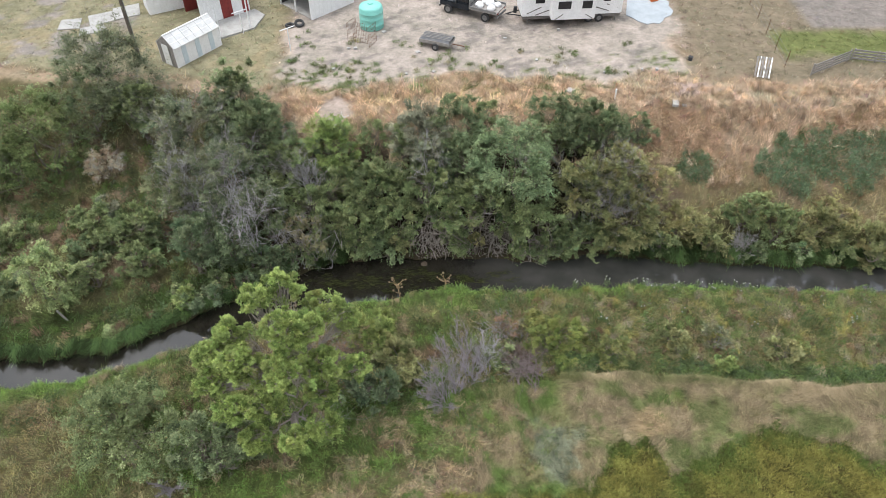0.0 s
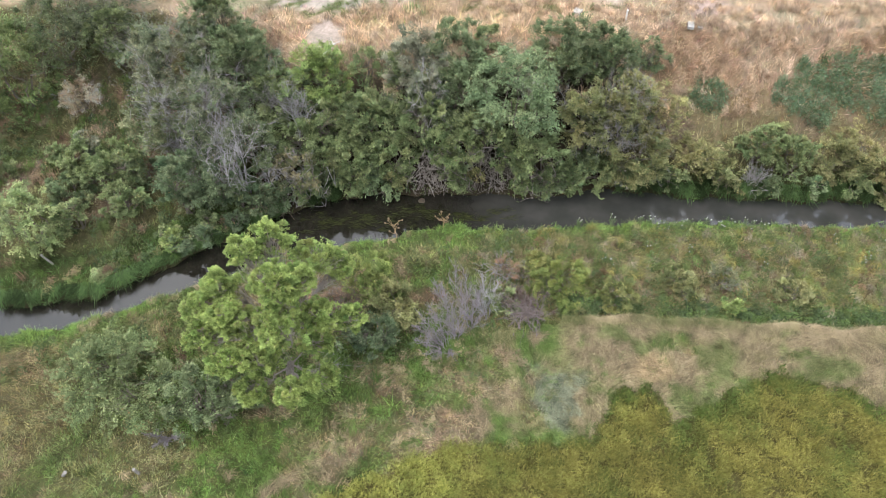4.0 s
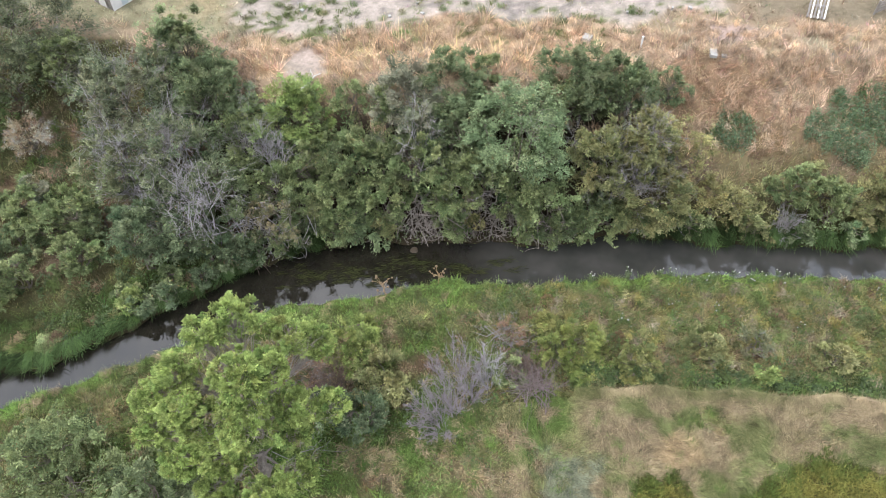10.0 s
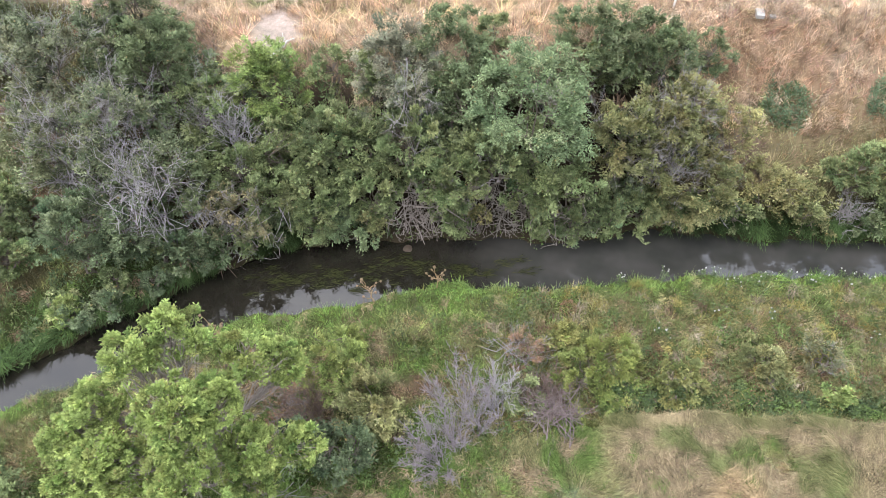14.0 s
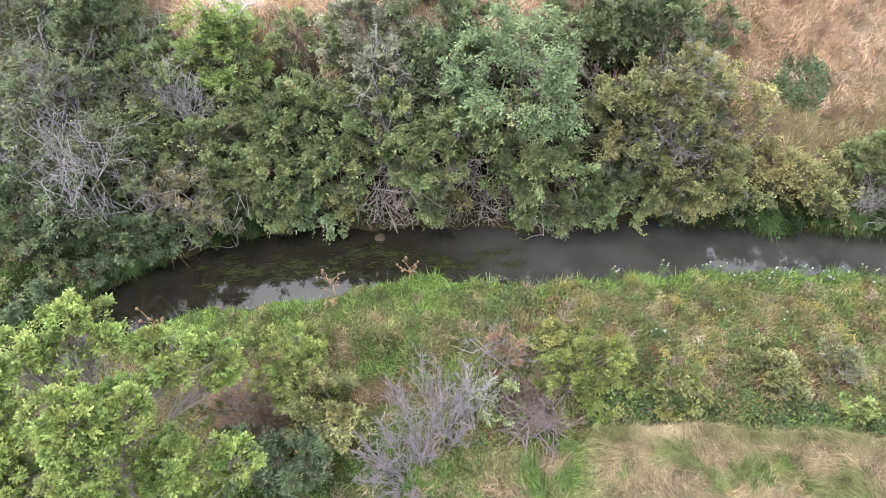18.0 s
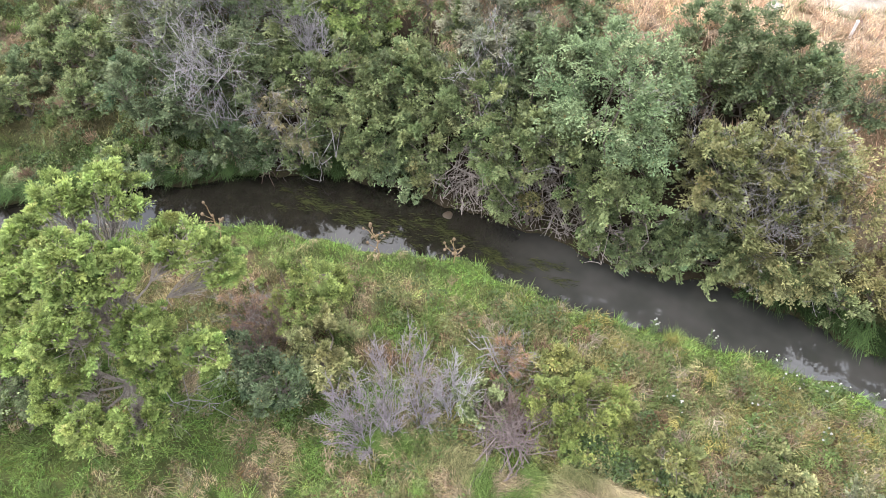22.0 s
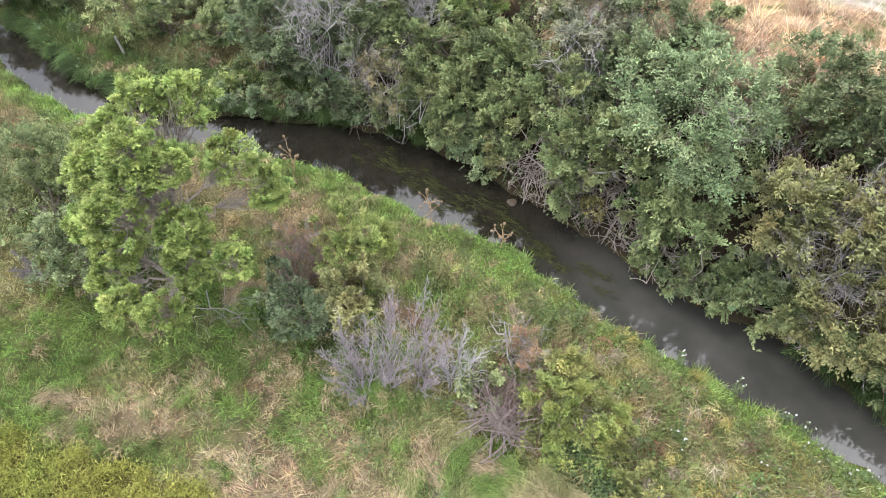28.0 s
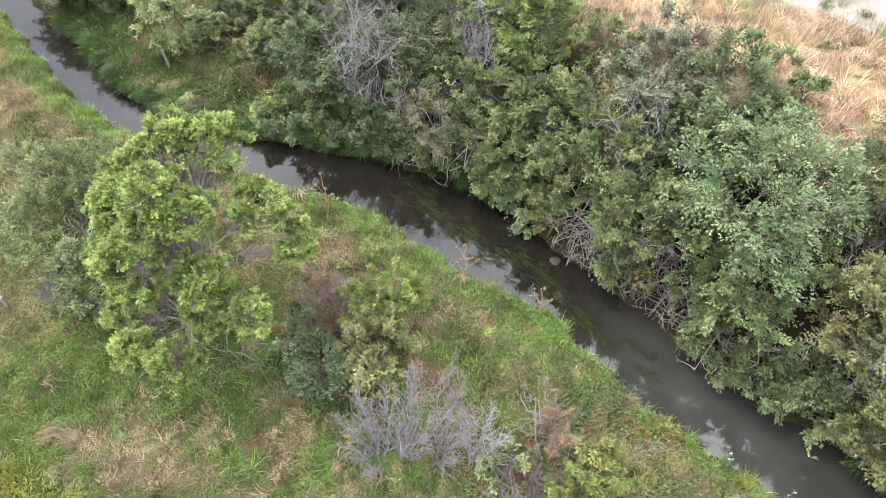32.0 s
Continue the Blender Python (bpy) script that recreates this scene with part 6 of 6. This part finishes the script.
def marker_post(x, y, h, r, label, material, lean=0.0):
    ob = thing("marker_post", label, "post", *at_ground(x, y, -0.1))
    rod("shaft", (0, 0, 0), (lean, 0.02, h + 0.1), r, material, ob, "", 10)
    rod("cap", (lean, 0.02, h + 0.1), (lean, 0.02, h + 0.14), r * 1.15, material, ob, "", 10)


marker_post(12.3, 42.8, 0.75, 0.06, "short white plastic pipe standing in dry grass", WHITE)
marker_post(-19.2, 15.0, 0.35, 0.09, "short pale stump lying in long grass", OLD_WOOD, 0.3)
marker_post(-15.3, 15.1, 0.5, 0.08, "short pale stake standing in long grass", OLD_WOOD, -0.12)
marker_post(-23.5, 27.6, 0.85, 0.07, "short leaning wooden stake on the grassy bank", OLD_WOOD, -0.35)


def dead_log(x, y, turn, length, r):
    ob = thing("log", "bleached bare branch lying on the slope", "log", *at_ground(x, y, 0.1), turn=turn)
    tv, tf = tubes([(bent((-length / 2, 0, 0), (length / 2, 0, 0.2), 7, 0.05, 0.05), np.linspace(r, r * 0.5, 7))], 8)
    part("limb", mesh_np("limb", tv, tf, PALE_WOOD, None, True), ob)
    tv, tf = tubes([(bent((0.1, 0, 0.05), (0.5, 0.4, 0.5), 5), np.linspace(r * 0.6, r * 0.25, 5))], 6)
    part("side_branch", mesh_np("side_branch", tv, tf, PALE_WOOD, None, True), ob)


dead_log(-7.0, 39.6, 50, 1.6, 0.07)


def rubble(x, y, s, label, material):
    ob = thing("block", label, "block", *at_ground(x, y), turn=rng.uniform(0, 90))
    bm = bmesh.new()
    block(bm, (0, 0, s[2] / 2 - 0.03), s)
    bmesh.ops.subdivide_edges(bm, edges=bm.edges[:], cuts=2)
    for v in bm.verts:
        v.co += Vector((rng.normal(), rng.normal(), rng.normal())) * 0.06 * min(s)
    part("lump", bm, ob, "", material)


rubble(16.5, 42.2, (0.7, 0.4, 0.16), "broken pale concrete block in dry grass", CONCRETE)
rubble(17.1, 42.0, (0.3, 0.25, 0.12), "broken pale concrete block in dry grass", CONCRETE)
rubble(19.1, 48.3, (0.35, 0.3, 0.3), "small black plastic tub on the dry ground", RUBBER)
rubble(9.2, 43.6, (0.6, 0.5, 0.3), "grey concrete lump at the yard's edge", CONCRETE)
for k in range(14):
    rubble(rng.uniform(-9, 18), rng.uniform(44.8, 53.5), (rng.uniform(0.12, 0.35), rng.uniform(0.12, 0.3), rng.uniform(0.08, 0.2)), "small pale stone lying on the bare yard", CONCRETE)

# ---- grass ----
def grass(name, label, tufts, box, keep, blades=14, width=0.022, seed=1, scale=1.0):
    """Tufts of blades over a stretch of ground, as thick and tall as the cover there."""
    g = np.random.default_rng(seed)
    x, y = g.uniform(box[0], box[1], tufts), g.uniform(box[2], box[3], tufts)
    col, tall, thick, lie = cover(x, y)
    dry_land = (y < near_edge(x) - 0.08) | (y > far_edge(x) - 0.1)
    ok = (g.random(tufts) < thick) & dry_land & keep(x, y) & (wob(x, y, 2.6, 41.0) > -0.75 + 0.3 * g.random(tufts))
    x, y, col, tall, lie = (v[ok] for v in (x, y, col, tall, lie))
    m = len(x)
    col = col * np.where(tall < 0.2, 1.4, 1.0)[:, None]
    size = tall * scale * np.clip(1.0 + 0.55 * wob(x, y, 1.6, 1.0), 0.35, 1.7) * g.uniform(0.55, 1.45, m)
    shade = np.clip(1 + 0.42 * wob(x, y, 2.4, 43.0)[:, None] + 0.4 * g.normal(size=(m, 1)) + 0.1 * g.normal(size=(m, 3)), 0.3, 2.0)
    swirl = 5.0 * wob(x, y, 0.22, 3.0) + 1.2 * g.normal(size=m)
    n = m * blades
    t = np.repeat(np.arange(m), blades)
    fan = g.uniform(0, 2 * np.pi, n)
    spread = 0.06 + 0.16 * np.sqrt(g.random(n)) * (0.5 + size[t])
    px, py = x[t] + np.cos(fan) * spread, y[t] + np.sin(fan) * spread
    lo = lie[t]
    ang = np.where(g.random(n) < lo, swirl[t] + 0.5 * g.normal(size=n), fan)
    tilt = np.clip(0.25 + 0.7 * lo * g.random(n) + 0.15 * g.normal(size=n), 0.02, 0.95)
    h = size[t] * g.uniform(0.55, 1.2, n)
    z = gz(px, py)
    way = np.stack([np.cos(ang) * tilt, np.sin(ang) * tilt, np.sqrt(1 - tilt**2)], 1)
    sa = ang + np.pi / 2 + 0.7 * g.normal(size=n)
    side = np.stack([np.cos(sa), np.sin(sa), np.zeros(n)], 1)
    p = np.stack([px, py, z - 0.02], 1)
    w = width * g.uniform(0.5, 1.4, n)[:, None]
    tip = p + (way + np.stack([np.cos(ang), np.sin(ang), -0.5 - lo], 1) * 0.3) * h[:, None]
    tip[:, 2] = np.maximum(tip[:, 2], gz(tip[:, 0], tip[:, 1]) + 0.04 + 0.1 * g.random(n))
    v = np.stack([p - side * w, p + side * w, tip], 1).reshape(-1, 3)
    tint = col[t] * shade[t] * np.clip(1 + g.normal(size=(n, 1)) * 0.16, 0.5, 1.6)
    ob = new(name, mesh_np(name, v, np.arange(3 * n).reshape(-1, 3), BLADE, np.repeat(tint, 3, 0)))
    return tagged(ob, label, "grass", kind="stuff")


def near_side(x, y):
    return y < near_edge(x) + 0.1


def weeds(name, label, count, box, keep, seed, tones, leaf=0.12, per=64, tall=(0.25, 0.6)):
    """Low broad-leaved plants, each a loose mound of leaves."""
    g = np.random.default_rng(seed)
    x, y = g.uniform(box[0], box[1], count), g.uniform(box[2], box[3], count)
    ok = keep(x, y)
    x, y = x[ok], y[ok]
    m = len(x)
    h, t = g.uniform(tall[0], tall[1], m), np.repeat(np.arange(m), per)
    n = m * per
    out = unit(g.normal(size=(n, 3)) + np.array((0, 0, 0.5)))
    px, py = x[t] + out[:, 0] * h[t] * 0.75, y[t] + out[:, 1] * h[t] * 0.75
    p = np.stack([px, py, gz(px, py) + 0.05 + h[t] * np.abs(out[:, 2]) * g.uniform(0.3, 1.3, n)], 1)
    lw = leaf * g.uniform(0.6, 1.4, n)
    v, f = leaf_shapes(p, out + 0.6 * g.normal(size=(n, 3)), lw, lw * 0.75, 1.0)
    base = np.array([TONES[k] for k in tones])[g.integers(0, len(tones), m)] * np.clip(1 + 0.2 * g.normal(size=(m, 1)), 0.5, 1.6)
    ob = new(name, mesh_np(name, v, f, LEAF, np.repeat(base[t], 3, 0)))
    return tagged(ob, label, "weeds", kind="stuff")


def crop():
    """A dense low crop: upright leafy plants, dark green along the edge and yellowing further in."""
    g = np.random.default_rng(19)
    m = 7600
    x, y = g.uniform(-9, 27, m), g.uniform(10.5, 21.1, m)
    inside = crop_edge(x) + 0.1 - 0.2 * wob(x, y, 1.5, 61.0) - y
    ok = (inside > 0) & (inside < 8)
    x, y, inside = x[ok], y[ok], inside[ok]
    m, per = len(x), 52
    n = m * per
    t = np.repeat(np.arange(m), per)
    h = (0.42 + 0.16 * wob(x, y, 1.2, 62.0) + 0.1 * g.normal(size=m)).clip(0.22, 0.8)
    out = unit(g.normal(size=(n, 3)) * np.array((0.5, 0.5, 0.3)) + np.array((0.25, 0.15, 0.75)))
    px, py = x[t] + 0.17 * g.normal(size=n), y[t] + 0.17 * g.normal(size=n)
    p = np.stack([px, py, gz(px, py) + h[t] * g.uniform(0.1, 0.75, n)], 1)
    lw = g.uniform(0.12, 0.3, n)
    v, f = leaf_shapes(p, out, lw, lw * 0.17, 0.3)
    west = 1 - step(x, 5, 8)
    ripe = np.clip(step(inside, 0.2 - west, 1.3 - 1.0 * west) * 0.85 + 0.45 * wob(x, y, 0.7, 64.0) + 0.2 * g.normal(size=m), 0, 1)[:, None]
    base = np.array((0.12, 0.172, 0.048)) * (1 - ripe) + np.array((0.315, 0.29, 0.088)) * ripe
    base = base * (1 + (1 - step(x, -2, 5))[:, None] * np.array((0.25, 0.36, 0.3)))
    base = base * np.clip(1 + 0.3 * wob(0.6 * x, 1.7 * y, 1.6, 65.0) + 0.2 * g.normal(size=m), 0.5, 1.6)[:, None]
    tint = base[t] * g.uniform(0.8, 1.2, (n, 1))
    ob = new("crop_plants", mesh_np("crop_plants", v, f, BLADE, np.repeat(tint, 3, 0)))
    tagged(ob, "dense low crop with yellowing tops over dark green leaves", "crop", kind="stuff")


grass("bank_grass", "long green and yellowing grass on the near bank", 31000, (-36, 29, 20.5, 31.4), near_side, 13, 0.0105, 1, 0.8)
grass("field_grass", "lush green and flattened straw-coloured field grass", 27500, (-27, 28, 11, 24.3), lambda x, y: near_side(x, y) & (y > crop_edge(x) - 0.2), 12, 0.013, 2, 0.8)
grass("slope_grass", "dry and green grass on the far slope", 26000, (-34, 33, 25, 44), lambda x, y: (y > far_edge(x) - 0.1) & (y < crest(x) + 1.0), 13, 0.013, 3)
grass("terrace_grass", "dry orange and straw-coloured grass on the terrace", 12000, (-40, 42, 39, 60), lambda x, y: y >= crest(x) + 1.0, 13, 0.014, 4)
weeds("meadow_weeds", "low leafy weeds in the near bank meadow", 330, (3, 30, 24.5, 30.4), lambda x, y: near_side(x, y + 0.3) & (wob(x, y, 0.5, 8.0) > -0.3), 11, ("olive", "bright", "olive", "gold", "olive", "mid"), 0.12, 60, (0.25, 0.65))
weeds("meadow_mounds", "mounds of olive, yellowing and rusty weeds in the meadow", 75, (2.5, 31, 24.6, 29.9), lambda x, y: near_side(x, y + 0.6) & (y > 29.7 - 0.16 * (x - 2.5) - 4.4 - 0.6 * wob(x, y, 0.5, 8.5)), 18, ("olive", "gold", "gold", "olive", "mid", "olive", "rusty", "gold"), 0.085, 330, (0.4, 0.8))
crop()
weeds("ditch_weeds", "lush dark green weeds above the ridge of straw", 1300, (7, 31, 22.8, 26), lambda x, y: np.abs(y - np.interp(x, RIDGE_X, np.array(RIDGE_Y) + 0.85)) < 0.55 + 0.3 * wob(x, y, 0.8, 63.0), 20, ("mid", "bright", "dark"), 0.11, 70, (0.25, 0.5))
weeds("bank_weeds", "low green weeds along the grassy bank", 420, (-24, 5, 20, 30.6), lambda x, y: near_side(x, y + 0.3) & (wob(x, y, 0.5, 9.0) > 0.05), 12, ("bright", "mid", "olive", "gold"))
weeds("slope_weeds", "dense blue-green broad-leaved weeds on the slope", 2600, (15, 36, 35.8, 41.4), lambda x, y: np.minimum(np.hypot((x - 26.5) / 5.6, (y - 38.6 - 0.05 * (x - 26)) / 1.75), np.hypot((x - 17.3) / 1.5, (y - 38.5) / 1.0)) + 0.5 * wob(x, y, 0.8, 4.0) + 0.5 * np.maximum(wob(x, y, 2.1, 4.5), 0) < 0.95, 13, ("weed", "weed", "mid", "weed"), 0.11, 50, (0.2, 0.42))
weeds("left_slope_weeds", "green weeds on the gentle slope above the creek", 800, (-34, -12, 25, 40), lambda x, y: (y > far_edge(x) + 0.3) & (wob(x, y, 0.4, 6.0) > 0.1), 14, ("mid", "dark", "olive"))
weeds("waterside_weeds", "green waterside plants along the foot of the far bank", 420, (-30, 32, 24, 35.5), lambda x, y: (y > far_edge(x) - 0.15) & (y < far_edge(x) + 0.7) & ((x < -12) | (x > 8.5) | (wob(x, y, 1.0, 3.0) > 0.35)), 15, ("mid", "dark", "bright"), 0.15, 90, (0.3, 0.7))


def tussocks(name, label, count, box, keep, seed, tones, per=110, reach=(0.5, 0.95)):
    """Tussocks of long grass, each arching over to one side."""
    g = np.random.default_rng(seed)
    x, y = g.uniform(box[0], box[1], count), g.uniform(box[2], box[3], count)
    ok = keep(x, y)
    x, y = x[ok], y[ok]
    m = len(x)
    t = np.repeat(np.arange(m), per)
    n = m * per
    turn = 5.0 * wob(x, y, 0.3, 71.0) + 0.8 * g.normal(size=m)
    ang = turn[t] + 0.75 * g.normal(size=n)
    l = g.uniform(reach[0], reach[1], m)[t] * g.uniform(0.5, 1.15, n)
    px, py = x[t] + 0.14 * g.normal(size=n), y[t] + 0.14 * g.normal(size=n)
    p0 = np.stack([px, py, gz(px, py)], 1)
    out = np.stack([np.cos(ang), np.sin(ang), np.zeros(n)], 1)
    up = g.uniform(0.45, 0.8, n)
    p1 = p0 + out * (l * 0.3)[:, None] + np.array((0, 0, 1)) * (l * up)[:, None]
    p2 = p0 + out * (l * g.uniform(0.7, 1.1, n))[:, None] + np.array((0, 0, 1)) * (l * up * g.uniform(0.3, 0.9, n))[:, None]
    side = np.stack([-np.sin(ang), np.cos(ang), np.zeros(n)], 1) * g.uniform(0.006, 0.013, (n, 1))
    v = np.stack([p0 - side * 0.6, p0 + side * 0.6, p1 + side, p1 - side, p2], 1).reshape(-1, 3)
    k = 5 * np.arange(n)[:, None]
    f = np.concatenate([k + np.array([[0, 1, 2]]), k + np.array([[0, 2, 3]]), k + np.array([[3, 2, 4]])])
    base = np.array(tones)[g.integers(0, len(tones), m)] * np.clip(1 + 0.25 * g.normal(size=(m, 1)), 0.5, 1.6)
    tint = base[t] * np.clip(1 + 0.2 * g.normal(size=(n, 1)), 0.5, 1.6)
    ob = new(name, mesh_np(name, v, f, BLADE, np.repeat(tint, 5, 0)))
    return tagged(ob, label, "grass", kind="stuff")


tussocks("meadow_tussocks", "arching tussocks of olive, straw-coloured and green meadow grass", 950, (2.5, 31, 24.4, 30.3), lambda x, y: near_side(x, y + 0.4), 23, (OLIVE, OLIVE * 0.8, STRAW * 0.6, GREEN, OLIVE * np.array((1.05, 1.0, 0.7)), RUST * 0.55, GREEN * 0.75), 46, (0.28, 0.62))
tussocks("bank_tussocks", "arching tussocks of green and dry grass on the bank", 420, (-22, 4, 20, 30.0), lambda x, y: near_side(x, y + 0.4), 24, (GREEN * 0.8, LUSH * 0.8, OLIVE * 0.8, HAY * 0.75, GREEN * 0.8), 44, (0.28, 0.6))
tussocks("field_tussocks", "tussocks of green and straw-coloured field grass", 560, (-18, 30, 11, 23.4), lambda x, y: (y > crop_edge(x) + 0.3), 25, (LUSH * 0.8, OLIVE * 0.7, HAY * 0.8, GREEN * 0.8, LUSH * 0.7), 50, (0.3, 0.65))

tussocks("terrace_tussocks", "dense upright tussocks of straw-coloured and rusty dry grass", 1700, (-13, 38, 36.5, 47.5), lambda x, y: (y > crest(x) - 2.6 - 1.6 * step(x, 8, 14)) & (y < crest(x) + np.interp(x, [-12, -9, -6.5, -4, 1, 5, 9, 12, 20], [2.0, 3.0, 3.6, 4.8, 6.2, 5.2, 4.4, 3.4, 3.2]) + 0.7 * wob(x, y, 0.5, 81.0)) & (wob(x, y, 0.9, 82.0) > -0.5) & (np.hypot((x - 26.5) / 5.6, (y - 38.6) / 1.8) > 1) & (np.hypot((x + 7.6) / 1.1, (y - 41) / 1.9) > 1), 26, (DRY * 1.1, RUST * 1.1, np.array((0.6, 0.45, 0.3)), np.array((0.56, 0.42, 0.29)), RUST * 0.9, DRY), 44, (0.35, 0.7))
tussocks("yard_weeds", "tufts of green weeds on the bare yard", 900, (-12, 17, 43.5, 56), lambda x, y: (y > crest(x) + 1.8) & (wob(x, y, 0.6, 31.0) - 0.16 * np.abs(y - crest(x) - 5.0) - 0.02 * x > -0.12), 16, (GREEN * 0.8, GREEN * 0.7, OLIVE * 0.75, GREEN * np.array((0.75, 0.8, 0.95))), 44, (0.16, 0.42))

tussocks("slope_tussocks", "tussocks of green and withered grass on the gentle slope", 420, (-36, -11, 25, 40), lambda x, y: (y > far_edge(x) + 0.3) & (y < crest(x)), 27, (GREEN * 0.7, LUSH * 0.7, OLIVE * 0.65, GREEN * 0.6, RUST * 0.6), 50, (0.4, 0.75))


def overhang(name, label, count, spans, seed):
    """Long grass that hangs from the foot of the far bank into the water."""
    g = np.random.default_rng(seed)
    k = g.integers(0, len(spans), count)
    lo, hi = np.array([a for a, b in spans])[k], np.array([b for a, b in spans])[k]
    x = g.uniform(lo, hi)
    y = far_edge(x) + g.uniform(-0.15, 0.6, count)
    clump = np.floor(x * 2.3) + 40
    ang = -1.57 + 0.9 * (lattice(clump, clump * 0, 3.0) - 0.5) * 2 + 0.4 * g.normal(size=count)
    l = g.uniform(0.35, 0.8, count) * (0.7 + 0.6 * lattice(clump, clump * 0, 5.0))
    p = np.stack([x, y, np.maximum(gz(x, y), WATER_Z) + g.uniform(0.1, 0.35, count)], 1)
    side = np.stack([-np.sin(ang), np.cos(ang), np.zeros(count)], 1) * g.uniform(0.012, 0.026, (count, 1))
    tip = p + np.stack([np.cos(ang) * l, np.sin(ang) * l, g.uniform(-0.3, 0.25, count)], 1)
    tip[:, 2] = np.maximum(tip[:, 2], np.maximum(gz(tip[:, 0], tip[:, 1]), WATER_Z) + 0.02)
    v = np.stack([p - side, p + side, tip], 1).reshape(-1, 3)
    tint = (GREEN * np.array((0.4, 0.5, 0.5))) * np.clip(0.35 + 0.95 * lattice(clump, clump * 0, 9.0)[:, None] + 0.2 * g.normal(size=(count, 1)), 0.3, 1.7)
    ob = new(name, mesh_np(name, v, np.arange(3 * count).reshape(-1, 3), BLADE, np.repeat(tint, 3, 0)))
    tagged(ob, label, "grass", kind="stuff")


overhang("hanging_grass", "long green grass hanging into the creek from the far bank", 17000, ((-32, -12), (-32, -12), (11.5, 32), (11.5, 32), (-8.5, -6.5), (-12, -10)), 21)
